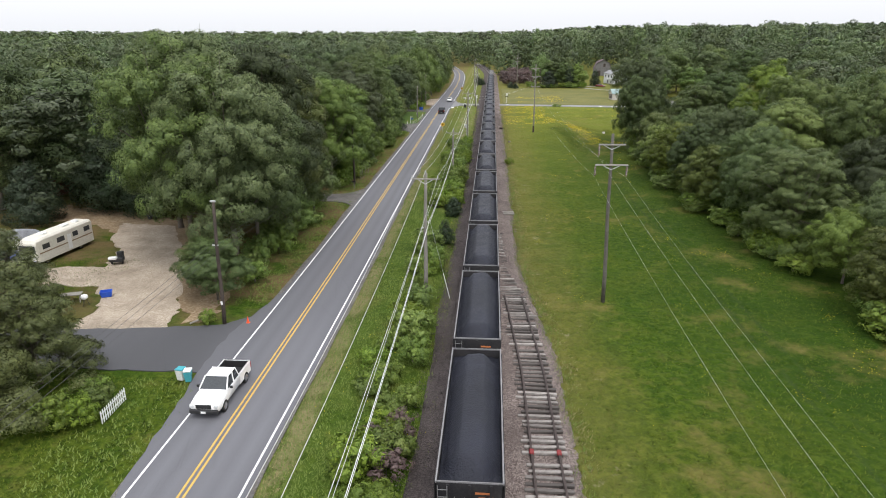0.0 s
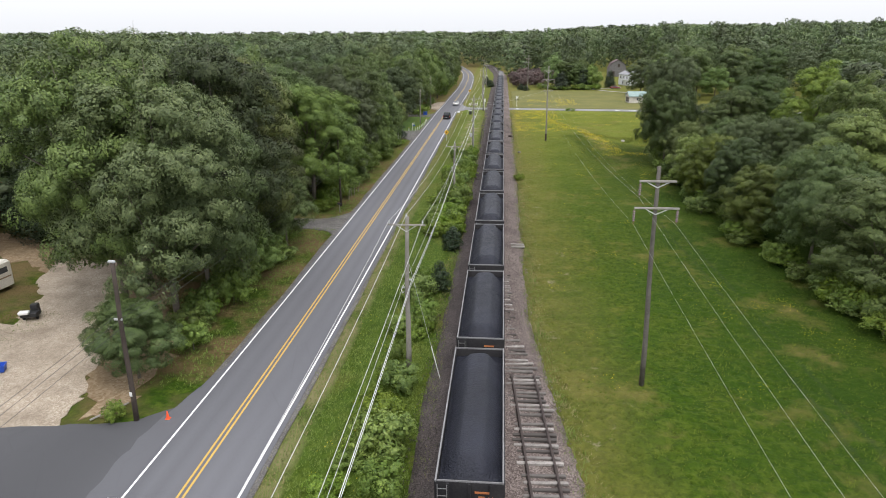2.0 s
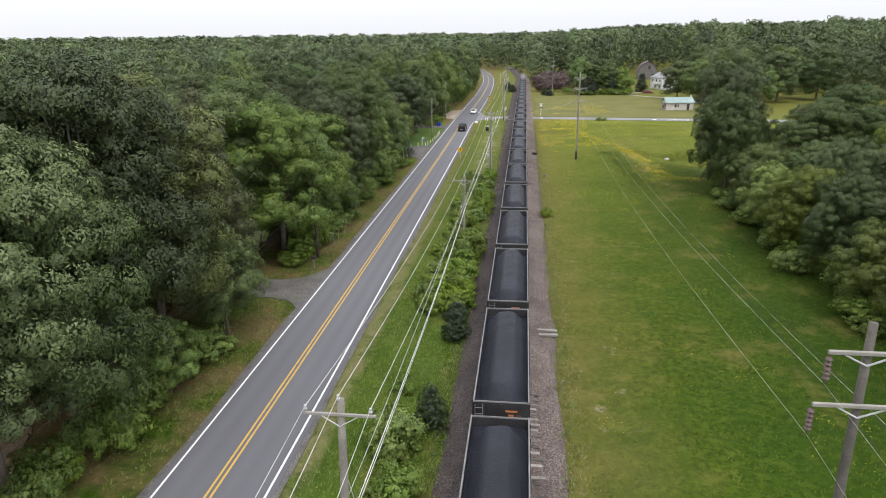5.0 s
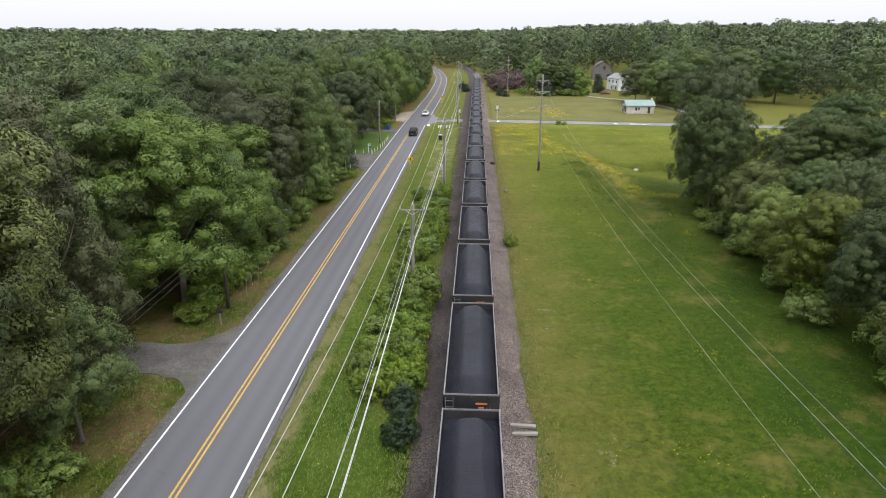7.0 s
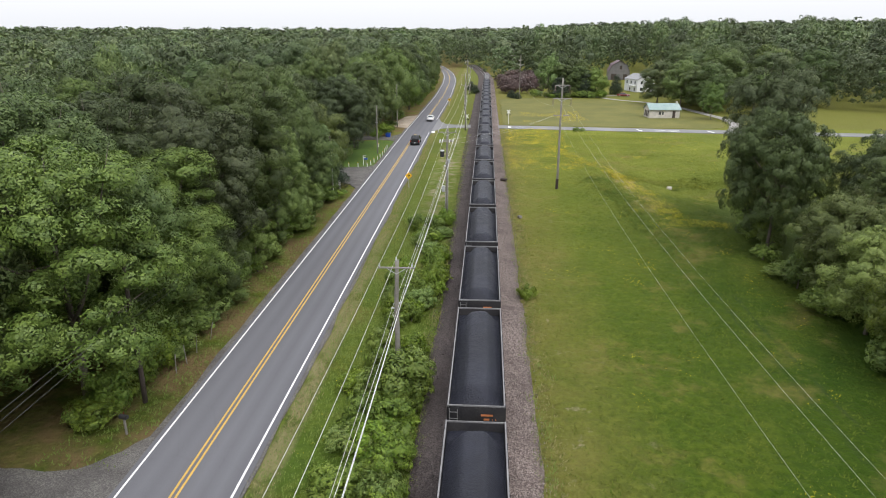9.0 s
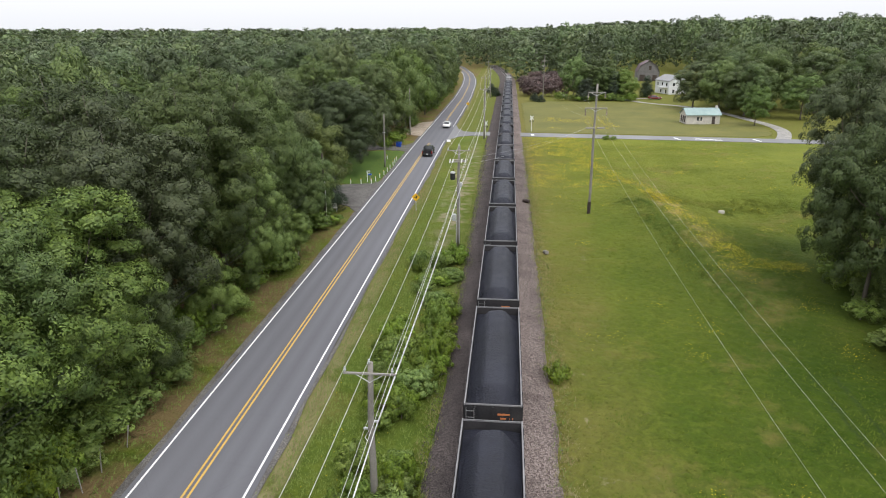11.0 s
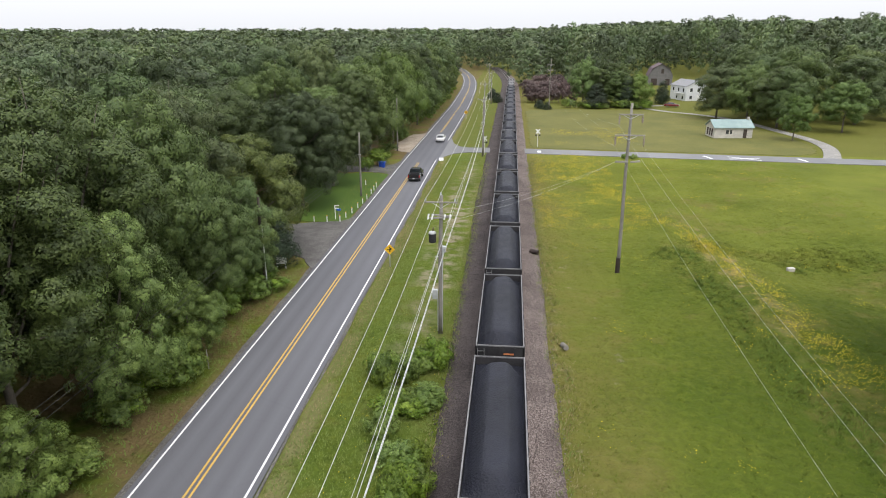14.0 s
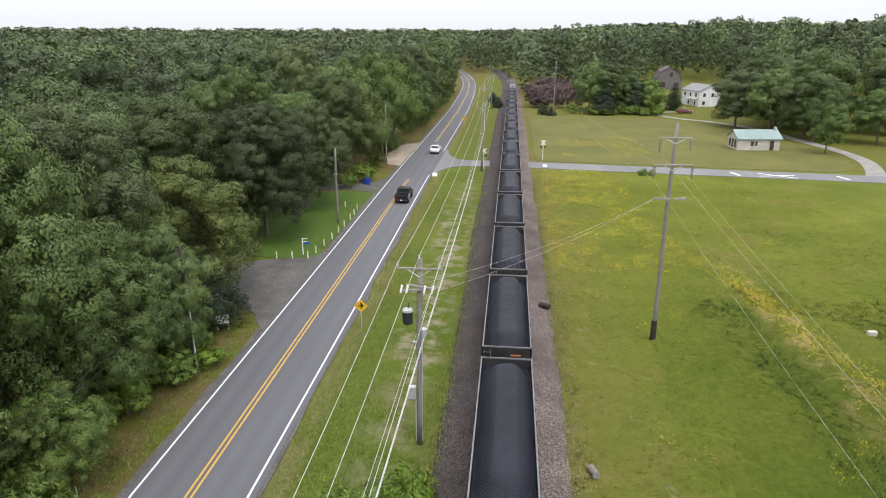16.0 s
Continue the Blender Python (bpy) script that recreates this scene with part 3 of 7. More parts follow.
def flat_shape(outline, z, thick=0.08, F=F, ragged=0.0):
    pts = []
    for (x0, y0), (x1, y1) in zip(outline, outline[1:] + outline[:1]):
        n = max(1, int(math.hypot(x1 - x0, y1 - y0) / 0.7))
        for k in range(n):
            x, y = x0 + (x1 - x0) * k / n, y0 + (y1 - y0) * k / n
            if k:
                x += ragged * (noise.noise((x * 0.5, y * 0.5, 8)) + 0.5 * noise.noise((x * 1.7, y * 1.7, 2)))
                y += ragged * (noise.noise((x * 0.5, y * 0.5, 18)) + 0.5 * noise.noise((x * 1.7, y * 1.7, 12)))
            pts.append((x, F(y)))
    return Geo().prism(pts, "z", z - thick, z)


def band(points, width, z, thick=0.08):
    """A bent band of the given width through (x, y) points."""
    pts = []
    for k in range(len(points) - 1):
        p0, p1, p2, p3 = (Vector(points[max(0, min(len(points) - 1, k + d))]) for d in (-1, 0, 1, 2))
        for s in range(6):
            t = s / 6
            pts.append(0.5 * (2 * p1 + (p2 - p0) * t + (2 * p0 - 5 * p1 + 4 * p2 - p3) * t * t + (3 * p1 - p0 - 3 * p2 + p3) * t ** 3))
    pts.append(Vector(points[-1]))
    rings = []
    for k, p in enumerate(pts):
        d = (pts[min(k + 1, len(pts) - 1)] - pts[max(k - 1, 0)]).normalized()
        nrm = Vector((d.y, -d.x))
        w = (width[0] + (width[1] - width[0]) * k / (len(pts) - 1)) / 2 if isinstance(width, tuple) else width / 2
        a, b = p - nrm * w, p + nrm * w
        zz = z + max(0, ground_z(p.x, p.y))
        rings.append([(a.x, a.y, zz), (b.x, b.y, zz), (b.x, b.y, zz - thick), (a.x, a.y, zz - thick)])
    return Geo().loft(rings)


# crossing road with its flared mouth
side = setting("crossing_road", band([(-8.5, side_y(-8.5)), (0, side_y(0)), (20, side_y(20)), (45, side_y(45)), (70, side_y(70)), (130, side_y(130)), (230, side_y(230))], 5.6, 0.035, 0.2), M["asphalt_side"], "pale grey narrow asphalt crossing road", "road")
part("road_mouth", flat_shape([(-13.4, 216.5), (-12.6, 220), (-11, 223.5), (-8.4, 225.1), (-8.4, 230.7), (-10.6, 232.0), (-12.2, 236), (-13.3, 243), (-14.5, 243), (-14.5, 216.5)], 0.031, F=lambda y: y), M["asphalt_side"], side)
part("level_crossing_panel", Geo().box((-0.4, 227.7, 0.33), (3.6, 5.4, 0.1), 0, 0.02), M["tie"], side, "timber level crossing panel")
for x, y, sx, sy, rz in ((5.75, 226.8, 0.7, 2.2, 0.0), (37.2, 222.9, 0.55, 2.8, 0.25), (53.6, 221.2, 0.55, 2.9, 0.25)):
    part("stop_bar", Geo().box((x, y, 0.037), (sx, sy, 0.006), rz), M["paint_white"], side, "white painted stop bar")
for rz in (0.95, -1.35):
    part("crossing_mark", Geo().box((43.6, 222.0, 0.0385 if rz > 0 else 0.0375), (0.35, 6.2, 0.004), rz), M["paint_white"], side, "white painted diagonal of a crossing mark")
part("stop_bar", Geo().box((-12.9, 217.0, 0.045), (0.8, 3.0, 0.006), 0.1), M["paint_white"], side, "white painted stop bar")

# driveways
setting("driveway_apron", flat_shape([(-17.9, 37.0), (-20.6, 37.6), (-26.5, 37.4), (-33, 37.9), (-38, 40.0), (-38, 43.5), (-31.5, 43.6), (-25.5, 44.3), (-21.0, 45.2), (-18.0, 48.2)], 0.022, ragged=0.22), M["asphalt_new"], "dark patched asphalt driveway apron", "driveway")
setting("widened_shoulder", flat_shape([(-17.9, 22), (-18.6, 27), (-19.1, 33), (-19.7, 37.3), (-19.9, 43.5), (-19.2, 47.5), (-18.1, 54)], 0.029, ragged=0.3), M["asphalt"], "worn grey asphalt shoulder at the driveway mouth", "shoulder")
setting("gravel_driveway", flat_shape([(-32.5, 42.5), (-25.3, 43.5), (-26.5, 49), (-29.5, 56), (-32.5, 62), (-35.5, 67), (-38.5, 72.5), (-46, 73.5), (-44, 68), (-39, 61), (-38.5, 57.5), (-45, 57), (-45, 52.5), (-36, 52.5), (-33, 48)], 0.012, ragged=1.0), M["drive"], "pale sandy gravel driveway", "driveway")
setting("bare_yard", flat_shape([(-30, 66), (-36, 75), (-60, 82), (-62, 76), (-46, 71), (-42, 67), (-33, 60), (-27, 50), (-24.6, 45), (-22.8, 46.5), (-23.2, 56)], 0.005, ragged=1.6), M["dirt"], "bare brown dirt yard", "yard")
setting("driveway_second", flat_shape([(-18.3, 83.5), (-20.5, 85.8), (-27, 87), (-38, 87.5), (-38, 90.6), (-27, 90.8), (-21.5, 91.0), (-18.4, 94.5)], 0.02, ragged=0.5), M["shoulder"], "short grey gravel driveway into the wood", "driveway")
setting("driveway_third", flat_shape([(-18.9, 155), (-21, 159.5), (-24, 162), (-29, 164), (-29, 171), (-25.5, 172.5), (-21, 174), (-19, 178)], 0.02, ragged=0.5), M["shoulder"], "wide grey gravel driveway", "driveway")
setting("driveway_fourth", flat_shape([(-19.4, 203), (-22, 205), (-30, 205.5), (-30, 211), (-22, 212), (-19.6, 216)], 0.02, ragged=0.5), M["shoulder"], "grey driveway by the lawn", "driveway")
setting("sandy_pull_off", flat_shape([(-19.7, 226), (-23.5, 229), (-24.5, 240), (-23, 252), (-19.9, 256)], 0.014, ragged=0.7), M["drive"], "pale sandy pull-off beside the road", "driveway")
setting("house_driveway", band([(57.0, 218.5), (61.0, 226), (64.6, 236), (65.6, 246), (64.4, 258), (61, 280), (55, 293), (46.6, 302.5), (42, 314), (50, 320)], (3.1, 1.8), 0.02), M["drive_grey"], "curved pale gravel driveway to the house", "driveway")
setting("hay_meadow", flat_shape([(4.2, 231.5), (55, 226.2), (59.5, 229), (62.3, 237), (62.5, 250), (58, 280), (46, 297), (40, 304.5), (9, 308), (4.4, 300)], 0.0, F=lambda y: y, ragged=0.8), M["hay"], "olive unmown hay meadow beyond the crossing road", "meadow")
setting("lawn", flat_shape([(-20.2, 173.6), (-25, 173.4), (-36, 176), (-36, 203), (-22.5, 204.5), (-20.0, 203)], 0.008, ragged=0.6), M["lawn"], "short green mown lawn", "lawn")


# ---- railway bed, track, siding ----
def bed():
    g, rings = Geo(), []
    for y in [float(v) for v in np.arange(-60, 560, 2.5)]:
        x = track_x(y)
        left = -3.6 + 0.35 * noise.noise((y * 0.11, 3, 0)) - 0.9 * min(1, max(0, (y - 125) / 60))
        right = 3.75 + 0.3 * noise.noise((y * 0.13, 9, 0)) + 2.2 * min(1, max(0, (62 - y) / 22))
        zg = ground_z(x, y)
        row = [(left, -0.08), (left + 0.9, 0.05), (-1.75, 0.3), (0, 0.31), (1.8, 0.3), (2.6, 0.12 + 0.1 * min(1, max(0, (64 - y) / 20))), (right - 0.7, 0.07), (right, -0.08)]
        rings.append([(x + a, y, zg + b + 0.03 * noise.noise((a * 2, y * 0.9, 2))) for a, b in row] + [(x + right, y, zg - 0.4), (x + left, y, zg - 0.4)])
    return g.loft(rings)


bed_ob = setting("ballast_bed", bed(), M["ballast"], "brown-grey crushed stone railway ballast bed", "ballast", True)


def rail_pair(name, line, ys, z, material, parent, gauge=1.5, wide=1.0):
    for s in (-1, 1):
        g, rings = Geo(), []
        for y in ys:
            x = line(y) + s * gauge / 2
            zz = z + ground_z(line(y), y)
            rings.append([(x + a * wide, y, zz + b) for a, b in ((-0.07, -0.16), (0.07, -0.16), (0.02, -0.13), (0.02, -0.04), (0.037, -0.03), (0.037, 0), (-0.037, 0), (-0.037, -0.03), (-0.02, -0.04), (-0.02, -0.13))])
        part(name, g.loft(rings), M[material], parent)


main_track = tagged(new("main_track"), "main railway track with worn steel rails on timber ties", "railway track", "", "structure")
rail_pair("rail", track_x, [float(v) for v in np.arange(-60, 556, 5)], 0.52, "rail_bright", main_track)


def siding_x(y):
    return float(np.interp(y, [-60, 10, 27, 38.6, 50.5, 57.5, 64], [4.4, 3.95, 3.6, 3.42, 2.6, 1.95, 1.35]))


siding = tagged(new("disused_siding"), "disused siding of rusty rails on bleached broken timber ties", "railway track", "", "structure")
rail_pair("rail", siding_x, [float(v) for v in np.arange(-40, 53.5, 2)], 0.43, "rail", siding, 1.5, 1.5)
for s in (-1, 1):
    part("rail_clamp", Geo().box((siding_x(29.6) + s * 0.75, 29.6, 0.43), (0.26, 0.42, 0.12), 0, 0.03), M["red"], siding, "red painted steel wheel stop")

# ---- the coal train ----
def disc(g, c, r, w, n=14):
    """A wheel disc across x round c."""
    return g.loft([[(c[0] + s * w / 2, c[1] + rr * math.cos(t), c[2] + rr * math.sin(t)) for t in (2 * math.pi * k / n for k in range(n))] for s, rr in ((-1, r * 0.93), (-0.8, r), (0.8, r), (1, r * 0.93))])


def hopper_car():
    """One car, its base at the rail top under its middle, 12.4 m over the ends."""
    car = thing("hopper_car", "black steel hopper car heaped with coal, grey top rim", "railway car", "cars of the coal train")
    L, W, H = 12.55, 2.98, 2.95
    body = Geo()
    # sides with slope sheets below, and ribs
    for s in (-1, 1):
        x = s * W / 2
        body.loft([[(x, y, 0.95), (x - s * 0.05, y, 0.95), (x - s * 0.05, y, H), (x, y, H)] for y in (-L / 2, L / 2)])
        for k in range(11):
            y = -L / 2 + 0.35 + k * (L - 0.7) / 10
            body.box((x + s * 0.04, y, 1.95), (0.08, 0.1, 1.9))
    for s in (-1, 1):
        body.loft([[(x, s * L / 2, 0.95), (x, s * (L / 2 - 0.05), 0.95), (x, s * (L / 2 - 0.05), H), (x, s * L / 2, H)] for x in (-W / 2, W / 2)])
        for x in (-0.95, 0, 0.95):
            body.box((x, s * (L / 2 + 0.04), 1.95), (0.12, 0.08, 1.9))
    body.prism([(-L / 2 + 0.2, 1.0), (-2.4, 0.25), (2.4, 0.25), (L / 2 - 0.2, 1.0), (L / 2 - 0.2, 1.1), (-L / 2 + 0.2, 1.1)], "x", -W / 2 + 0.08, W / 2 - 0.08)
    part("body", body, M["steel_black"], car)
    rim = Geo()
    for s in (-1, 1):
        rim.box((s * (W / 2 - 0.01), 0, H + 0.05), (0.08, L + 0.1, 0.12), 0, 0.02)
        rim.box((0, s * (L / 2 - 0.01), H + 0.05), (W - 0.1, 0.06, 0.11), 0, 0.02)
    part("top_rim", rim, M["rim"], car, "grey dust-coated steel top rim")
    # the heap: flat crown, sloped shoulders, dished ends
    nx, ny = 25, 61
    v = []
    for j in range(ny):
        y = (j / (ny - 1) - 0.5) * (L - 0.14)
        for i in range(nx):
            x = (i / (nx - 1) - 0.5) * (W - 0.14)
            e = (L / 2 - 0.07) - abs(y)
            side = min(1.0, max(0.0, (W / 2 - 0.12 - abs(x)) / 0.95))
            end = min(1.0, max(0.0, (e - 0.1 - 0.75 * (x / 1.4) ** 2) / 1.3))
            sm = lambda t: t * t * (3 - 2 * t)
            z = H - 0.5 + 0.16 * sm(end) + 0.72 * sm(side) ** 0.8 * sm(end) + 0.08 * (1 - (x / 1.4) ** 2)
            z += 0.05 * noise.noise((x * 1.3, y * 0.8, 4)) + 0.025 * noise.noise((x * 6, y * 6, 1))
            v.append((x, y, z))
    heap = Geo().add(v, [(j * nx + i, j * nx + i + 1, (j + 1) * nx + i + 1, (j + 1) * nx + i) for j in range(ny - 1) for i in range(nx - 1)])
    part("coal_load", heap, M["coal"], car, "heaped black coal with a flattened crown", True)
    for s in (-1, 1):
        sill = Geo().box((0, s * (L / 2 + 0.1), 0.85), (W - 0.3, 0.3, 0.3), 0, 0.03)
        sill.box((0, s * (L / 2 + 0.45), 0.7), (0.25, 0.66, 0.25), 0, 0.05)
        part("end_sill", sill, M["steel_black"], car)
        bog = part("bogie", Geo().box((0, s * 4.5, 0.45), (2.0, 0.5, 0.35), 0, 0.05).box((-1.0, s * 4.5, 0.48), (0.14, 2.3, 0.28), 0, 0.05).box((1.0, s * 4.5, 0.48), (0.14, 2.3, 0.28), 0, 0.05), M["steel_black"], car)
        for a in (-0.85, 0.85):
            for b in (-1, 1):
                part("wheel", disc(Geo(), (b * 0.75, s * 4.5 + a, 0.44), 0.44, 0.13), M["rail"], bog, "rusty steel wheel")
        lad = Geo()
        for k in range(5):
            lad.box((s * (W / 2 - 0.3), s * (L / 2 + 0.14), 1.15 + k * 0.38), (0.42, 0.03, 0.03))
        for o in (-0.21, 0.21):
            lad.box((s * (W / 2 - 0.3) + o, s * (L / 2 + 0.12), 1.9), (0.035, 0.05, 1.9))
        part("ladder", lad, M["rim"], car, "grey steel end ladder")
    marks = Geo()
    for x, z, w in ((0.62, 2.45, 0.75), (0.55, 2.2, 0.3), (0.95, 2.2, 0.2), (0.65, 1.98, 0.55)):
        marks.box((x, -L / 2 - 0.012, z), (w, 0.012, 0.11))
    part("stencil", marks, M["stencil"], car, "faded orange stencilled bars")
    return car


PITCH, FIRST = 14.0, -12.8
car = hopper_car()
car.matrix_basis = pose(track_x(FIRST), FIRST, 0.52)
cars = [car]
for k in range(1, 27):
    y = FIRST + k * PITCH
    turn = math.degrees(math.atan2(track_x(y - 6) - track_x(y + 6), 12))
    cars.append(copy_thing(car, pose(track_x(y), y, 0.52, 0, 0, turn)))
# one car carries a scrawl of pale paint on its end
scrawl = Geo()
for k in range(9):
    a = -0.75 + k * 0.11
    scrawl.tube([(a, -6.30, 1.75 + 0.1 * math.sin(k * 2.1)), (a + 0.09, -6.30, 2.1 + 0.12 * math.cos(k * 1.7)), (a + 0.16, -6.30, 1.8)], 0.025, 4)
part("scrawl", scrawl, M["graffiti"], cars[3], "pale spray-painted scrawl")


def locomotive():
    loco = thing("locomotive", "dark diesel locomotive with grey roof and cab", "locomotive", "locomotives of the train")
    g = Geo().box((0, -1.5, 2.1), (2.0, 14.5, 2.2), 0, 0.25)
    part("hood", g, M["steel_black"], loco)
    part("frame", Geo().box((0, 0, 0.85), (2.9, 20.5, 0.4), 0, 0.05), M["steel_black"], loco)
    part("roof", Geo().box((0, -1.5, 3.26), (1.7, 13.5, 0.12), 0, 0.04).box((0, -5.5, 3.4), (2.3, 2.6, 0.3), 0, 0.1), M["rim"], loco, "grey weathered roof and radiator")
    cab = part("cab", Geo().box((0, 7.2, 2.3), (2.8, 2.8, 2.5), 0, 0.2), M["rim"], loco, "grey painted cab")
    for s in (-1, 1):
        part("window", Geo().box((s * 0.7, 5.79, 2.9), (0.8, 0.03, 0.6)), M["window"], cab)
    part("nose", Geo().box((0, 9.3, 1.75), (1.6, 1.6, 1.5), 0, 0.2), M["steel_black"], loco)
    for y in (-2.5, 0.5):
        part("fan", Geo().tube([(0, y, 3.3), (0, y, 3.5)], 0.55, 14), M["plastic"], loco, "round roof fan")
    for s in (-1, 1):
        bog = part("bogie", Geo().box((0, s * 6.6, 0.48), (2.3, 3.6, 0.4), 0, 0.08), M["steel_black"], loco)
        for a in (-1.3, 0, 1.3):
            for b in (-1, 1):
                part("wheel", disc(Geo(), (b * 0.75, s * 6.6 + a, 0.5), 0.5, 0.13), M["rail"], bog)
    part("handrail", Geo().tube([(-1.4, -9.8, 1.05), (-1.4, -9.8, 2.0), (-1.4, 5.2, 2.0)], 0.025, 5).tube([(1.4, -9.8, 1.05), (1.4, -9.8, 2.0), (1.4, 5.2, 2.0)], 0.025, 5), M["white"], loco)
    return loco


loco = locomotive()
ly = FIRST + 26 * PITCH + 7 + 10.8
loco.matrix_basis = pose(track_x(ly), ly, 0.52)
copy_thing(loco, pose(track_x(ly + 21.4), ly + 21.4, 0.52, 0, 0, 0.4))

# ---- trees and shrubs ----
def unit(a):
    return a / np.maximum(np.linalg.norm(a, axis=1, keepdims=True), 1e-6)


def leaf_cards(pos, nrm, size, r, long=1.5):
    """Leaf sprays: a pointed, folded blade at each place, its face turned outwards."""
    n = len(pos)
    t = unit(np.cross(nrm, unit(r.normal(size=(n, 3)))))
    b = np.cross(nrm, t)
    s = (size * r.uniform(0.6, 1.35, n))[:, None]
    droop = nrm * s * r.uniform(-0.45, 0.05, (n, 1))
    mid = pos + t * s * long * r.uniform(-0.05, 0.2, (n, 1))
    v = np.stack([pos - t * s * long * 0.4, mid - b * s * 0.36, pos + t * s * long * 0.7 + droop, mid + b * s * 0.36], 1)
    return v.reshape(-1, 3), np.arange(n * 4)


def crown_arrays(lobes, count, size, r, long=1.5, per=26, clump=4.6, centre=None, tilt=0.32, inner=0.16, low=-0.45):
    """Domed clumps of leaves over the outside of the lobes (x, y, z, rx, rz), sparser leaves within; shading follows the clumps."""
    c, rad = lobes[:, :3], np.stack([lobes[:, 3], lobes[:, 3], lobes[:, 4]], 1)
    centre = c.mean(0) if centre is None else centre
    area = lobes[:, 3] ** 1.6 * lobes[:, 4] ** 0.4
    want = max(4, int(count * (1 - inner) / per))
    m = want * 3
    which = r.choice(len(lobes), m, p=area / area.sum())
    d = unit(r.normal(size=(m, 3)) + [0, 0, 0.35])
    pos = c[which] + rad[which] * d * r.uniform(0.84, 1.06, m)[:, None]
    keep = d[:, 2] > low
    for k in range(len(lobes)):
        near = np.abs(pos - c[k]).max(1) < rad[k].max()
        q = (pos[near] - c[k]) / rad[k]
        keep[near] &= ((q * q).sum(1) > 0.72 ** 2) | (which[near] == k)
    pos, d = pos[keep][:want], d[keep][:want]
    out = unit(d * 0.7 + unit(pos - centre) * 0.6 + [0, 0, 0.15])
    cr = size * clump * r.uniform(0.6, 1.3, (len(pos), 1))
    pos, out, cr = np.repeat(pos, per, 0), np.repeat(out, per, 0), np.repeat(cr, per, 0)
    dome = unit(r.normal(size=pos.shape) + out * 1.0 + [0, 0, 0.35])
    spot = pos + dome * cr * r.uniform(0.7, 1.05, (len(pos), 1)) * [1, 1, 0.85]
    nrm = unit(dome * 0.8 + out * 0.25 + r.normal(size=dome.shape) * tilt)
    shade = unit(dome * 1.0 + out * 0.45 + nrm * 0.3)
    v, f = leaf_cards(spot, nrm, size, r, long)
    sh = np.repeat(shade, 4, 0)
    k = int(count * inner)
    w = r.choice(len(lobes), k, p=area / area.sum())
    di = unit(r.normal(size=(k, 3)))
    vi, fi = leaf_cards(c[w] + rad[w] * di * r.uniform(0.25, 0.66, (k, 1)), unit(di + r.normal(size=di.shape) * 0.3), size * 1.6, r, 1.3)
    return np.concatenate([v, vi]), np.concatenate([f, fi + len(v)]), np.concatenate([sh, np.repeat(di, 4, 0)])


def leaf_mesh(name, v, f, sh, material):
    me = raw_mesh(name, v, f, 4, material, True)
    me.attributes.new("custom_normal", "FLOAT_VECTOR", "POINT").data.foreach_set("vector", unit(sh).astype(np.float32).ravel())
    return me


def lobes_for(h, R, base, n, r, style):
    """The lobes of a crown h high, R wide, from height base up."""
    out = []
    for k in range(n):
        u = (k + r.uniform(0.1, 0.9)) / n
        if style == "pine":
            z = base + (h - base) * u
            w = R * (1 - u) ** 0.75 * r.uniform(0.45, 1.0)
            a = k * 2.4 + r.uniform(-0.5, 0.5)
            s = R * r.uniform(0.16, 0.3) * (1.1 - 0.5 * u)
            out.append((w * math.cos(a), w * math.sin(a), z, s, s * 0.42))
        elif style == "cone":
            z = base + (h - base) * u
            w = R * (1 - u) ** 0.8 * 0.5
            a = k * 2.4
            s = R * 0.62 * (1 - u) ** 0.7 + 0.12 * R
            out.append((w * math.cos(a), w * math.sin(a), z * 0.94, s, s))
        else:
            # widest a little below the middle, drawn in towards the top
            phi = math.acos(1 - 1.8 * u)
            a = k * 2.399 + r.uniform(-0.5, 0.5)
            ring = R * r.uniform(0.56, 0.98)
            mid = base + (h - base) * 0.47
            z = mid + (h - base) * (0.44 if u < 0.5 else 0.4) * math.cos(phi) * r.uniform(0.82, 1.08)
            s = R * r.uniform(0.17, 0.36)
            out.append((ring * math.sin(phi) * math.cos(a), ring * math.sin(phi) * math.sin(a), z, s, s * r.uniform(0.6, 0.9)))
    if style in ("round", "loose"):
        out.append((0, 0, (h + base) / 2, R * 0.42, (h - base) * 0.36))
    return np.array(out)


def trunk_geo(h, lobes, r, rad, limbs):
    g = Geo()
    wob = [(r.normal() * 0.02 * h * t, r.normal() * 0.02 * h * t) for t in (0, 0.3, 0.6, 0.9)]
    spine = [Vector((wob[k][0], wob[k][1], h * t - (0.3 if k == 0 else 0))) for k, t in enumerate((0, 0.25, 0.55, 0.85))]
    g.tube([spine[0], spine[0] + Vector((0, 0, 0.7))] + spine[1:], [rad * 1.5, rad * 1.05, rad * 0.85, rad * 0.5, rad * 0.12], 8)
    for k in r.choice(len(lobes), min(limbs, len(lobes)), replace=False):
        end = Vector(lobes[k, :3])
        t = r.uniform(0.22, 0.55)
        root = spine[1].lerp(spine[2], max(0, (t - 0.25) / 0.3)) if t > 0.25 else spine[0].lerp(spine[1], t / 0.25)
        bend = root.lerp(end, 0.5) + Vector((0, 0, -0.06 * h * r.uniform(0, 1)))
        g.tube([root, bend, end, end + (end - bend) * 0.35], [rad * 0.42, rad * 0.28, rad * 0.14, rad * 0.03], 5)
    return g


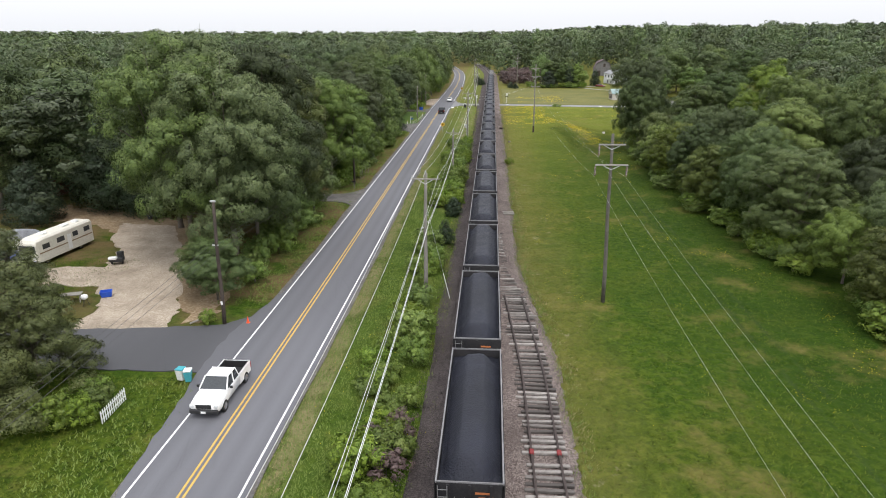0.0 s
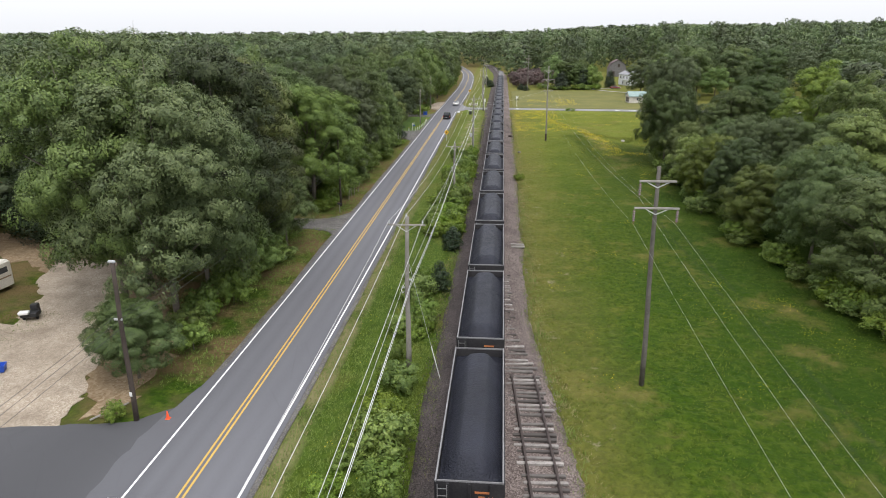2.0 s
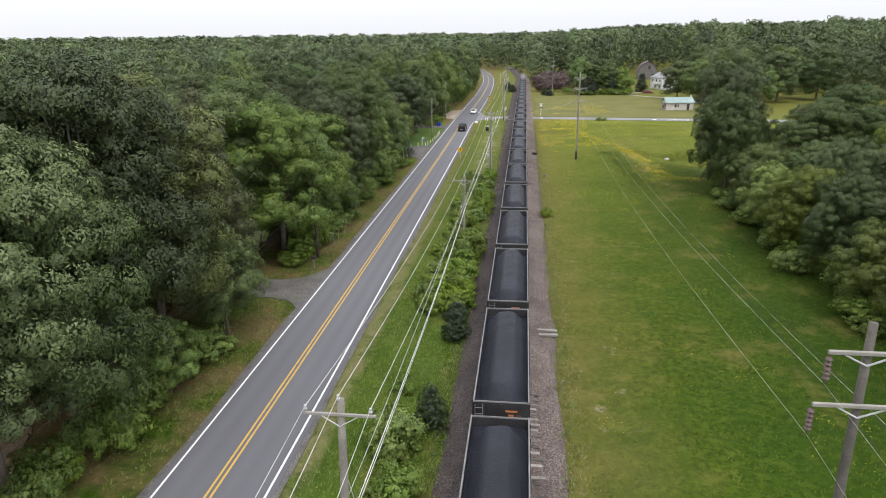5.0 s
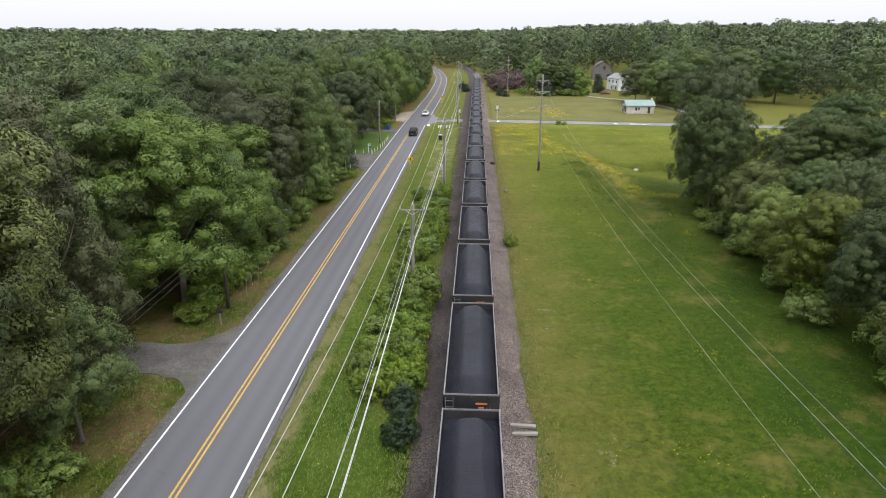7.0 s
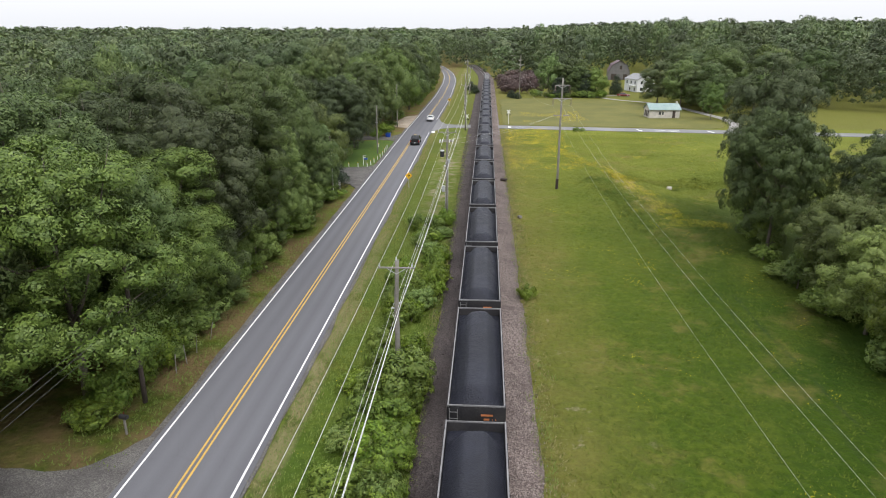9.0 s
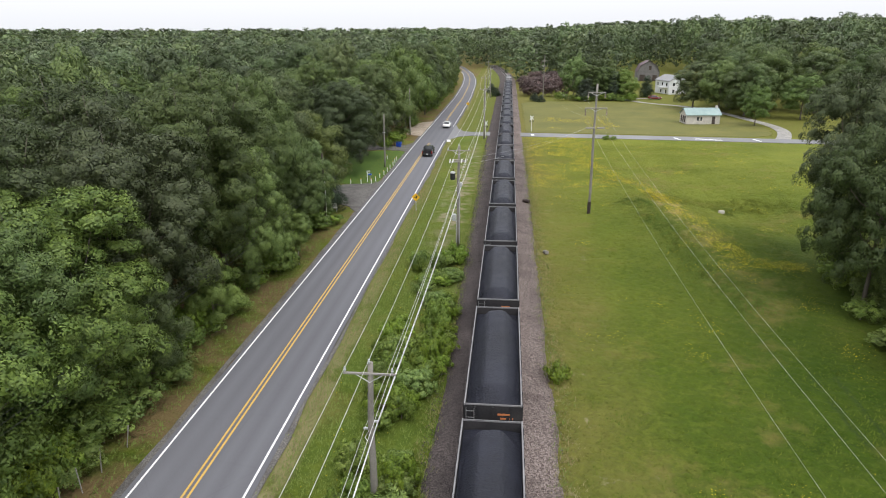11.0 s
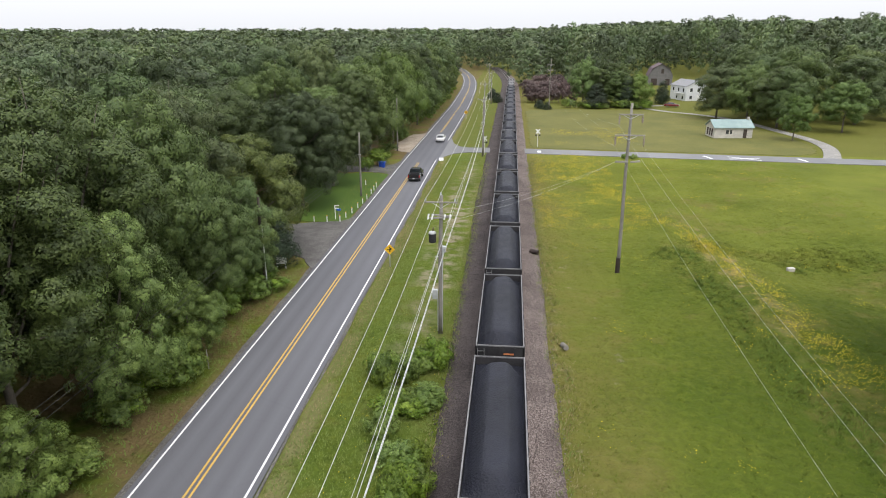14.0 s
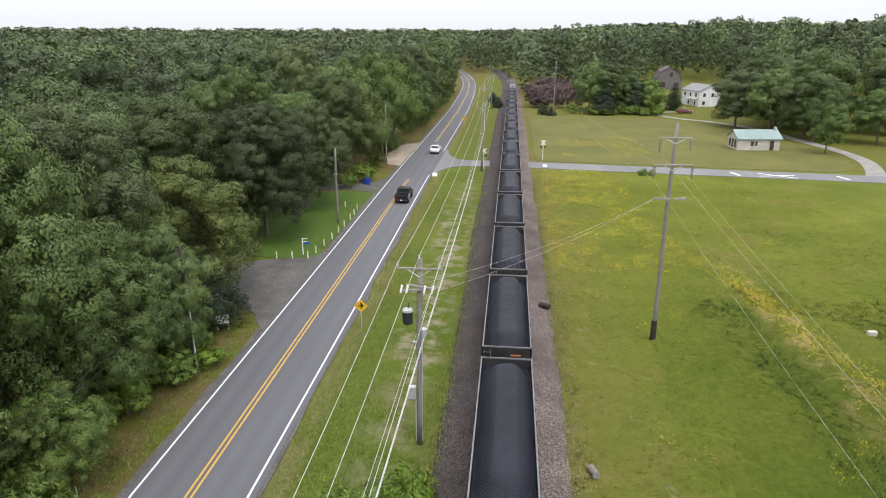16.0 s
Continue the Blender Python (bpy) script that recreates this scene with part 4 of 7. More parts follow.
def make_tree(name, label, seed, h, R, base, n, count, size, leaf, style="round", limbs=9, rad=None, category="tree"):
    r = np.random.default_rng(seed)
    lobes = lobes_for(h, R, base, n, r, style)
    t = thing(name, label, category)
    part("trunk", trunk_geo(h, lobes, r, rad or h * 0.015, limbs), M["bark"], t, "", True)
    small = h < 5
    v, f, sh = crown_arrays(lobes, count, size, r, 2.6 if style == "pine" else 1.5, (150 if style == "round" else 60) if not small else 34, (6.6 if style != "pine" else 6.4) if not small else 3.4, inner=0.12 if h > 5 else 0.2)
    part("crown", leaf_mesh("crown", v, f, sh, M[leaf]), None, t)
    return t


# each broadleaf kind in a fine form for the wood's edge and a coarser one for the rows behind
KINDS = {
    "oak_a": make_tree("oak_tree", "tall broad oak with grey-green crown", 1, 20, 6.6, 2.0, 40, 115000, 0.125, "oak_grey", limbs=16),
    "oak_b": make_tree("oak_tree", "tall oak with layered dull green crown", 2, 20, 5.6, 3.0, 34, 100000, 0.125, "oak", limbs=14),
    "oak_c": make_tree("oak_tree", "rounded oak with full dark green crown", 3, 16, 6.8, 1.0, 40, 110000, 0.125, "oak", limbs=12),
    "oak_y": make_tree("oak_tree", "tall oak with yellow-green young leaves", 22, 20, 5.6, 2.0, 38, 100000, 0.125, "oak_yellow", limbs=14),
    "maple_a": make_tree("maple_tree", "bright green maple with rounded crown", 4, 16, 5.2, 1.0, 34, 105000, 0.11, "maple", limbs=12),
    "maple_b": make_tree("maple_tree", "light green young maple with open crown", 5, 10, 3.8, 0.6, 26, 56000, 0.1, "maple"),
    "far_oak_a": make_tree("oak_tree", "tall broad oak standing back in the wood", 13, 20, 6.6, 0.8, 34, 30000, 0.24, "oak_grey", limbs=5),
    "far_oak_b": make_tree("oak_tree", "tall rounded oak standing back in the wood", 14, 20, 5.8, 0.6, 32, 28000, 0.24, "oak", limbs=5),
    "far_maple": make_tree("maple_tree", "green maple standing back in the wood", 15, 16, 5.2, 0.8, 30, 26000, 0.22, "maple", limbs=5),
    "mid_oak_a": make_tree("oak_tree", "tall broad oak behind the wood's edge", 16, 20, 6.4, 3.0, 36, 60000, 0.165, "oak_grey", limbs=6),
    "mid_oak_b": make_tree("oak_tree", "tall slender oak behind the wood's edge", 17, 20, 5.6, 3.0, 34, 56000, 0.165, "oak", limbs=6),
    "pine_a": make_tree("pine_tree", "olive green pine with feathery tiered branches", 6, 15, 4.2, 2.0, 60, 64000, 0.085, "pine", "pine", 30),
    "pine_b": make_tree("pine_tree", "dense olive green pine with drooping branches", 7, 10, 4.4, 0.6, 60, 60000, 0.08, "pine", "pine", 34),
    "olive_a": make_tree("locust_tree", "olive green broad low tree with dense crown", 20, 12, 5.0, 0.6, 34, 80000, 0.11, "olive", limbs=10),
    "cedar": make_tree("cedar_tree", "dark conical red cedar", 8, 9, 2.6, 0.3, 18, 18000, 0.13, "cedar", "cone", 3),
    "shrub_a": make_tree("shrub", "bright green leafy shrub beside the track", 9, 2.2, 1.5, 0.1, 14, 4200, 0.1, "shrub", "loose", 5, 0.05, category="shrub"),
    "shrub_b": make_tree("shrub", "low spreading green shrub in long grass", 10, 1.5, 1.7, 0.05, 14, 3600, 0.1, "shrub", "loose", 5, 0.04, category="shrub"),
    "juniper": make_tree("juniper_bush", "dark green upright juniper bush beside the ballast", 11, 2.7, 0.95, 0.1, 12, 5600, 0.07, "cedar", "cone", 3, 0.05, category="shrub"),
    "maple_c": make_tree("locust_tree", "yellow-green young tree with spreading layered branches", 18, 10, 4.2, 0.6, 30, 56000, 0.1, "lime", "round", 12),
    "lime_tall": make_tree("tulip_tree", "tall slender yellow-green tree rising above the wood", 19, 19, 4.4, 2.5, 36, 70000, 0.13, "lime", limbs=12),
    "brush": make_tree("brush_bush", "bare reddish brush in a thicket", 12, 4.0, 2.6, 0.2, 14, 1800, 0.22, "brush", "loose", 8, 0.06, category="shrub"),
}
USED = set()
HEIGHT = {"oak_y": 20, "lime_tall": 19, "olive_a": 12, "maple_c": 10, "mid_oak_a": 20, "mid_oak_b": 20, "far_oak_a": 20, "far_oak_b": 20, "far_maple": 16, "oak_a": 20, "oak_b": 20, "oak_c": 16, "maple_a": 16, "maple_b": 10, "pine_a": 15, "pine_b": 10, "cedar": 9, "shrub_a": 2.2, "shrub_b": 1.5, "juniper": 2.7, "brush": 4}
WIDTH = {"oak_y": 5.6, "lime_tall": 4.4, "olive_a": 5.0, "maple_c": 4.2, "mid_oak_a": 6.4, "mid_oak_b": 5.6, "far_oak_a": 6.6, "far_oak_b": 5.8, "far_maple": 5.2, "oak_a": 6.6, "oak_b": 5.6, "oak_c": 6.8, "maple_a": 5.2, "maple_b": 3.8, "pine_a": 4.2, "pine_b": 4.4, "cedar": 2.6, "shrub_a": 1.5, "shrub_b": 1.7, "juniper": 0.95, "brush": 2.6}


def plant(kind, x, y, h, R=None, turn=None):
    """Places a plant of that kind, h high and R wide."""
    back = y > 215 or (x < -40 and y > 178) or x > 47 or x < -50
    if not back and x < -36 and kind in ("oak_a", "oak_b", "oak_c"):
        kind = "mid_oak_b" if kind == "oak_b" else "mid_oak_a"
    if back and kind in ("oak_a", "oak_b", "oak_c", "maple_a"):
        kind = {"oak_a": "far_oak_a", "oak_b": "far_oak_b", "oak_c": "far_oak_b", "maple_a": "far_maple"}[kind]
    y = F(y)
    s, w = h / HEIGHT[kind], (R / WIDTH[kind]) if R else h / HEIGHT[kind]
    turn = random.uniform(0, 360) if turn is None else turn
    m = pose(x, y, ground_z(x, y) - 0.05, 0, 0, turn)
    if kind in USED:
        ob = copy_thing(KINDS[kind], m)
    else:
        USED.add(kind)
        ob = KINDS[kind]
        ob.matrix_basis = m
    ob.scale = (w, w, s)
    return ob


random.seed(11)
BACK = []
# west side: the yard's trees, then the wood's edge along the road
WEST = [
    ("pine_b", -30.0, 29.5, 8.5, 4.2), ("pine_b", -34.5, 34.5, 9.3, 4.4), ("pine_b", -29.6, 35.4, 8.2, 4.0), ("pine_b", -39.5, 46.5, 7.0, 3.6), ("pine_a", -39, 27, 9.5, 4.0), ("pine_a", -45, 36, 10, 4.2),
    ("maple_b", -23.6, 50.2, 5.8, 2.7), ("maple_b", -25.8, 52.5, 5.0, 2.3), ("shrub_a", -21.8, 54.5, 2.2, 1.4),
    ("oak_a", -25.0, 58.6, 20.5, 6.2), ("oak_c", -24.6, 63.5, 18.0, 5.8), ("oak_a", -30.5, 60.5, 22.5, 6.6), ("oak_b", -25.0, 67.5, 22.3, 5.8), ("oak_b", -31.5, 66.0, 23.5, 6.8), ("oak_a", -37.5, 72, 21, 6.4),
    ("oak_y", -25.6, 74.6, 20.5, 5.8), ("maple_b", -22.6, 78.6, 9.0, 3.0), ("oak_a", -33, 81, 21, 6.2), ("oak_c", -42, 84, 20, 6.6), ("maple_b", -22.4, 69.5, 5.5, 2.2),
    ("pine_a", -25.6, 83.2, 18.5, 4.4), ("pine_a", -30.0, 84.5, 17, 4.4),
    ("maple_a", -25.0, 97.6, 17.0, 6.2), ("maple_a", -25.6, 104.5, 14, 4.6), ("maple_a", -31, 93.5, 18.5, 5.6), ("maple_a", -25.6, 109.5, 14.5, 5.4), ("oak_b", -31.5, 104, 19, 5.8),
    ("oak_a", -26.0, 117, 18, 5.8), ("oak_b", -30.5, 112, 18, 4.8), ("maple_b", -22.8, 113.0, 7, 2.5), ("oak_b", -25.2, 125, 18.5, 5.0), ("maple_a", -23.2, 130.5, 13.5, 3.6), ("oak_b", -26.5, 132.5, 20.0, 5.4),
    ("maple_b", -22.3, 121, 6.5, 2.2), ("maple_b", -22.2, 137.5, 6, 2.3), ("oak_c", -27, 140.5, 18.5, 5.6), ("maple_a", -24, 143.5, 12.5, 3.8), ("oak_a", -28.5, 149, 18.5, 5.6), ("maple_a", -24.0, 149.5, 11.0, 3.2),
    ("maple_c", -24.0, 151.8, 8.5, 3.2), ("cedar", -24.0, 157.2, 6.0, 2.6), ("oak_b", -33, 157, 18, 5.4),
    ("oak_c", -27.2, 193.5, 14.0, 5.2), ("oak_c", -28.0, 180.5, 15.5, 6.4), ("olive_a", -27.4, 161.0, 12.6, 5.6), ("maple_a", -36.5, 163.5, 15.5, 5.4), ("oak_b", -34, 171, 17, 5.4), ("maple_a", -31, 203, 15, 4.8), ("oak_a", -35, 191, 19, 6.0),
    ("oak_b", -28.5, 213, 17, 5.0), ("maple_a", -27, 221.5, 16, 4.6), ("maple_a", -25.2, 237.5, 20, 4.8), ("oak_a", -31, 231, 18, 5.8), ("oak_b", -31.0, 246, 19, 5.6), ("maple_a", -25.6, 252, 18, 5.0), ("oak_a", -27, 262, 20, 6.0),
    ("maple_a", -24.6, 272, 17, 4.8), ("oak_b", -26, 283, 20, 5.8), ("oak_a", -25.8, 296, 20, 5.8), ("maple_a", -24.8, 308, 18, 5.0), ("oak_b", -26.5, 320, 20, 5.8), ("oak_a", -26.5, 334, 20, 6.0), ("oak_b", -27.5, 350, 20, 6.0), ("oak_a", -28.5, 367, 20, 6.0), ("maple_a", -29, 383, 18, 5.2), ("oak_b", -31, 400, 20, 6.0),
    # behind the yard
    ("cedar", -46, 79, 12, 4.0), ("cedar", -51, 81, 12.5, 4.4), ("oak_c", -58, 86, 18, 6.5), ("oak_a", -48, 90, 20, 6.4), ("oak_a", -66, 79, 18, 6.2), ("cedar", -57, 73, 8, 3.0), ("oak_b", -73, 90, 20, 6), ("oak_a", -66, 98, 21, 6.6), ("oak_c", -75, 74, 17, 6),
]
for k, x, y, h, R in WEST:
    plant(k, x, y, h, R)
    BACK.append((x, y))
# east side: the clump beside the field
EAST = [
    ("maple_c", 35.5, 42, 8.0, 3.4), ("olive_a", 34.0, 49.5, 8.5, 4.2), ("oak_c", 38.0, 57.0, 11.5, 4.4), ("maple_c", 33.4, 58.0, 7.5, 3.2), ("maple_a", 32.4, 67, 11.5, 4.8),
    ("oak_c", 31.8, 77, 12.5, 4.8), ("lime_tall", 37.5, 82.5, 15.0, 4.4), ("olive_a", 30.2, 86.5, 8.5, 4.0), ("oak_c", 30.4, 95, 10.5, 4.2), ("olive_a", 30.0, 103, 9.5, 4.2), ("maple_c", 29.4, 110.5, 8.5, 3.6),
    ("olive_a", 30.4, 117.0, 9.5, 3.8), ("oak_c", 29.8, 130.0, 15.2, 4.7), ("oak_a", 32.2, 138.5, 19.8, 5.0), ("oak_b", 37.5, 121, 14.5, 4.6), ("oak_c", 36.4, 110, 11.5, 4.0),
    ("olive_a", 34.0, 121.5, 9.0, 4.4), ("oak_c", 35.6, 114.5, 10.5, 4.2), ("oak_c", 40, 129, 13.5, 4.8), ("oak_b", 47, 133, 15.5, 5.0), ("oak_c", 38.5, 104, 12.0, 4.4), ("oak_b", 40.0, 92, 14.0, 4.4),
    ("lime_tall", 46.0, 112, 19.0, 4.4), ("oak_b", 43.5, 126, 16.5, 4.8), ("oak_a", 44, 96, 18.0, 5.4), ("oak_a", 45.5, 80, 18.5, 5.2), ("oak_b", 52, 88, 18, 5.0), ("oak_c", 41.5, 70, 12.5, 4.6), ("oak_b", 51, 66, 17, 5), ("oak_a", 58, 74, 19, 5.8), ("oak_b", 55, 102, 17, 5.4), ("maple_a", 53, 120, 14, 4.8),
    # round the house, the shed and behind the far field
    ("maple_b", 61.5, 249.5, 10.0, 3.2), ("oak_c", 56.6, 291.0, 14.5, 5.4), ("maple_a", 61.5, 281.0, 15.5, 5.0), ("oak_b", 66, 266.5, 14.5, 4.6), ("oak_b", 67.5, 290, 17, 5.2), ("maple_b", 78, 264, 12.0, 5.0), ("oak_c", 66, 272, 15, 5.6), ("oak_a", 73, 283, 19, 7.0), ("oak_c", 68.5, 297, 13, 5.0), ("oak_b", 73, 306, 17, 6.0), ("oak_a", 80, 296, 20, 7.0), ("oak_b", 88, 280, 17, 6.0), ("oak_a", 95, 300, 19, 7), ("oak_b", 104, 288, 18, 6.4), ("oak_c", 72, 322, 14, 4.6), ("oak_a", 74, 325, 19, 6.5), ("oak_b", 90, 325, 20, 6.8), ("cedar", 50.5, 334, 8, 2.2),
    ("maple_a", 23.5, 327, 15.5, 4.0), ("oak_c", 28.5, 325, 12, 4.4), ("cedar", 27, 319.5, 8, 3.4), ("oak_c", 34, 324, 11.5, 4.2), ("cedar", 37.0, 322, 10.0, 3.0), ("maple_a", 40.8, 322, 11.0, 3.8), ("oak_c", 32, 333, 14, 5), ("maple_a", 36.5, 334, 13, 4.4),
    ("cedar", 9.0, 316.5, 3.0, 1.5), ("cedar", 11.2, 313.2, 2.6, 1.2), ("cedar", -4.9, 336.5, 3.6, 1.6), ("cedar", -7.0, 352, 4, 1.8),
]
for k, x, y, h, R in EAST:
    plant(k, x, y, h, R)
    BACK.append((x, y))
for k in range(44):
    plant("brush", random.uniform(6, 23), random.uniform(336, 412), random.uniform(3.5, 6.5), random.uniform(2.4, 3.6))

# the rows behind the wood's edge
for k in range(400):
    x, y = random.uniform(-58, -31.5), random.uniform(80, 250)
    if (158 < y < 180 and x > -46) or (-56 < x < -36 and 198 < y < 222) or any(math.hypot(x - a, y - b) < 8.4 for a, b in BACK):
        continue
    BACK.append((x, y))
    h = random.uniform(15.5, 21.5)
    plant(random.choice(("oak_a", "oak_b", "oak_a", "maple_a", "oak_b")), x, y, h, random.uniform(4.2, 5.8))
for k in range(60):
    x, y = random.uniform(60, 84), random.uniform(48, 131)
    if any(math.hypot(x - a, y - b) < 7.5 for a, b in BACK):
        continue
    BACK.append((x, y))
    plant(random.choice(("oak_a", "oak_b", "maple_a")), x, y, random.uniform(14, 19), random.uniform(4.4, 6.0))

# shrubs between the pole line and the ballast
for x, y, h in ((-4.6, 67.6, 2.9), (-4.35, 79.4, 2.5), (-4.6, 83.0, 1.7)):
    plant("juniper", x, y, h, 1.05)
SHRUBS = [(-5.2, 43.2, 2.6), (-5.9, 45.6, 2.2), (-5.0, 40.0, 1.8), (-6.3, 27.5, 2.2), (-5.0, 29.0, 1.8), (-6.2, 65.0, 2.4), (-5.4, 61.0, 1.8), (-6.6, 58.5, 1.6), (-5.6, 50.2, 1.8), (-4.9, 88.8, 1.8), (-5.3, 99.0, 2.9), (-4.9, 100.6, 2.4), (-5.5, 96.0, 2.0), (-5.0, 92.0, 1.8), (-6.9, 36, 1.5), (-4.7, 34.5, 1.2)]
for x, y, h in SHRUBS:
    plant("shrub_a", x, y, h, h * 0.72)
for k in range(95):
    y = random.uniform(84, 139)
    plant(random.choice(("shrub_a", "shrub_b", "shrub_b")), -4.4 - 3.6 * random.random() ** 1.5 - 0.4 * (y > 130), y, random.uniform(0.7, 1.7), random.uniform(0.8, 1.5))
for k in range(34):
    y = random.uniform(20, 84)
    if not (65 < y < 71 or 76.5 < y):
        plant("shrub_b", random.uniform(-7.6, -4.6), y, random.uniform(0.6, 1.2), random.uniform(0.8, 1.3))
for x, y, h in ((3.7, 115.9, 1.0), (21.5, 222.6, 0.9), (23.0, 222.2, 0.8)):
    plant("shrub_b", x, y, h, h * 0.95)
for x, y, h in ((-24.0, 31.0, 1.9), (-23.9, 32.6, 1.7), (-25.2, 30.6, 2.2), (-24.6, 33.8, 1.4), (-22.4, 45.3, 1.2)):
    plant("shrub_a", x, y, h, h * 0.6)
for x, y, h in ((-4.9, 27.6, 1.5), (-4.7, 31.5, 1.2), (-6.4, 30.5, 1.0), (-6.7, 111.5, 1.1)):
    plant("brush", x, y, h, h * 0.8)
# undergrowth at the feet of both woods
for k in range(46):
    y = random.uniform(94, 156)
    plant("shrub_a", -22.3 - random.uniform(0, 1.8), y, random.uniform(1.4, 3.2), random.uniform(1.2, 2.2))
for k in range(14):
    plant("shrub_a", -22.0 - random.uniform(0, 2.0), random.uniform(58, 81), random.uniform(1.4, 3.2), random.uniform(1.2, 2.0))
for k in range(40):
    y = random.uniform(45, 140)
    x = float(np.interp(y, [45, 55, 72, 91, 98, 108, 125, 134, 140], [31.0, 30, 28, 27.0, 26.8, 26.6, 27.2, 29.5, 31])) + random.uniform(0.3, 2.2)
    plant("shrub_a", x, y, random.uniform(1.5, 3.2), random.uniform(1.3, 2.2))
for k in range(30):
    y = random.uniform(206, 420)
    plant("shrub_a", road_x(y) - 6.2 - random.uniform(0, 2.5), y, random.uniform(1.6, 3.6), random.uniform(1.4, 2.4))
for k in range(26):
    plant("shrub_a", random.uniform(17, 46), random.uniform(316, 321), random.uniform(1.4, 3), random.uniform(1.2, 2.2))


# ---- deep woods: too many trees to count ----
def clear(x, y):
    """Where no deep-wood tree stands."""
    if y < 30 or (x > -62 and y < 78 and x < 20):
        return True
    if -30 < x - road_x(y) + 0 and x < 47 and y < 335 and x - road_x(y) > -21:
        return True
    if x - road_x(y) > -12 and x < track_x(y) + 6 and y < 520:
        return True
    if y < 250 and -56 < x < 64:
        return True
    if 152 < y < 262 and 20 < x < 175:
        return True
    if y < 345 and 0 < x < 57:
        return True
    if 255 < y < 345 and 55 < x < 110:
        return True
    if 40 < x < 92 and 330 < y < 452:
        return True
    if 0 < x < 26 and y < 390:
        return True
    if -46 < x < -20 and 158 < y < 178:
        return True
    return False


def deep_woods(name, label, seed, rmin, rmax, spacing, leaves_per, size, tall):
    """Trees of six forms, turned and scaled, each with its own number for its green."""
    r = np.random.default_rng(seed)
    forms = []
    for k in range(6):
        h, R = 20.0, 5.6
        lob = [(0, 0, h - 3.4, 2.6, 2.8)]
        for j in range(24):
            u = (j + 0.5) / 24
            a, w = j * 2.4 + r.uniform(-0.4, 0.4), R * min(0.85, 0.3 + 0.75 * u ** 0.7) * r.uniform(0.85, 1.12)
            q = r.uniform(1.35, 2.3)
            lob.append((w * math.cos(a), w * math.sin(a), h - 1.8 - 15.5 * u ** 1.5 - r.uniform(0, 1.2), q, q * r.uniform(0.7, 0.95)))
        forms.append(crown_arrays(np.array(lob), leaves_per, size, r, per=max(8, min(36, leaves_per // 50)), clump=3.3 if size < 0.5 else (1.9 if size < 0.8 else 1.1), tilt=0.25, inner=0.12, centre=np.array((0, 0, h - 6.5)), low=-0.2))
    cells, pts = {}, []
    tries = int(0.8 * (rmax ** 2 - rmin ** 2) / spacing ** 2 * 6)
    for _ in range(tries):
        d, a = math.sqrt(r.uniform(rmin ** 2, rmax ** 2)), r.uniform(-0.76, 0.84)
        x, y = d * math.sin(-a), d * math.cos(a) + 10
        i, j = int(x // spacing), int(y // spacing)
        if clear(x, y) or any(math.hypot(x - p, y - q) < spacing * 0.86 for di in (-1, 0, 1) for dj in (-1, 0, 1) for p, q in cells.get((i + di, j + dj), ())):
            continue
        cells.setdefault((i, j), []).append((x, y))
        pts.append((x, y))
    vs, fs, ss, own, base = [], [], [], [], 0
    for x, y in pts:
        v, f, sh = forms[int(r.integers(6))]
        a = r.uniform(0, 6.28)
        turn = np.array(((math.cos(a), math.sin(a), 0), (-math.sin(a), math.cos(a), 0), (0, 0, 1)))
        w, hh = spacing / 10.0 * r.uniform(0.72, 1.2), tall / 20.0 * r.uniform(0.78, 1.12) * (1.26 if x > 20 and 330 < y < 520 else 1.0)
        vs.append((v * [w, w, hh]) @ turn + [x, y, ground_z(x, y)])
        ss.append(sh @ turn)
        fs.append(f + base)
        own.append(np.full(len(v), r.uniform()))
        base += len(v)
    me = leaf_mesh(name, np.concatenate(vs), np.concatenate(fs), np.concatenate(ss), M["woods"])
    me.attributes.new("tree", "FLOAT", "POINT").data.foreach_set("value", np.concatenate(own).astype(np.float32))
    tagged(new(name, me), label, "woods", "", "stuff")


deep_woods("deep_woods_near", "dense green broadleaf wood behind the front trees", 21, 40, 300, 10.5, 3400, 0.36, 19.5)
deep_woods("deep_woods_middle", "dense green broadleaf wood in the middle distance", 22, 300, 600, 11.5, 800, 0.66, 20)
deep_woods("deep_woods_far", "far wooded skyline", 23, 600, 1300, 17, 130, 1.5, 21)

# ---- pole lines ----
def sag_line(a, b, sag, n=14):
    a, b = Vector(a), Vector(b)
    return [a.lerp(b, k / n) - Vector((0, 0, sag * 4 * (k / n) * (1 - k / n))) for k in range(n + 1)]


def wire(a, b, sag, r, material, label, group):
    w = tagged(new("wire", Geo().tube(sag_line(a, b, sag), r, 5).mesh("wire", M[material], True)), label, "wire", group)
    return w


def pole_shaft(h, r0, r1, lean=(0, 0)):
    n = 6
    return Geo().tube([(lean[0] * k / n + 0.03 * math.sin(k * 1.3), lean[1] * k / n, h * k / n - (0.4 if k == 0 else 0)) for k in range(n + 1)], [r0 + (r1 - r0) * k / n for k in range(n + 1)], 12)


def insulator(parent, x, y, z, n=5, r=0.11):
    """A hanging string of porcelain discs."""
    g = Geo()
    for k in range(n):
        zz = z - 0.12 - k * 0.145
        g.loft([[(x + rr * math.cos(t), y + rr * math.sin(t), zz + dz) for t in (2 * math.pi * j / 10 for j in range(10))] for rr, dz in ((0.03, 0.06), (r * 0.6, 0.04), (r, -0.02), (0.03, -0.05))])
    g.tube([(x, y, z), (x, y, z - 0.2 - n * 0.145)], 0.022, 6)
    part("insulator", g, M["porcelain"], parent, "dark brown disc insulator string")


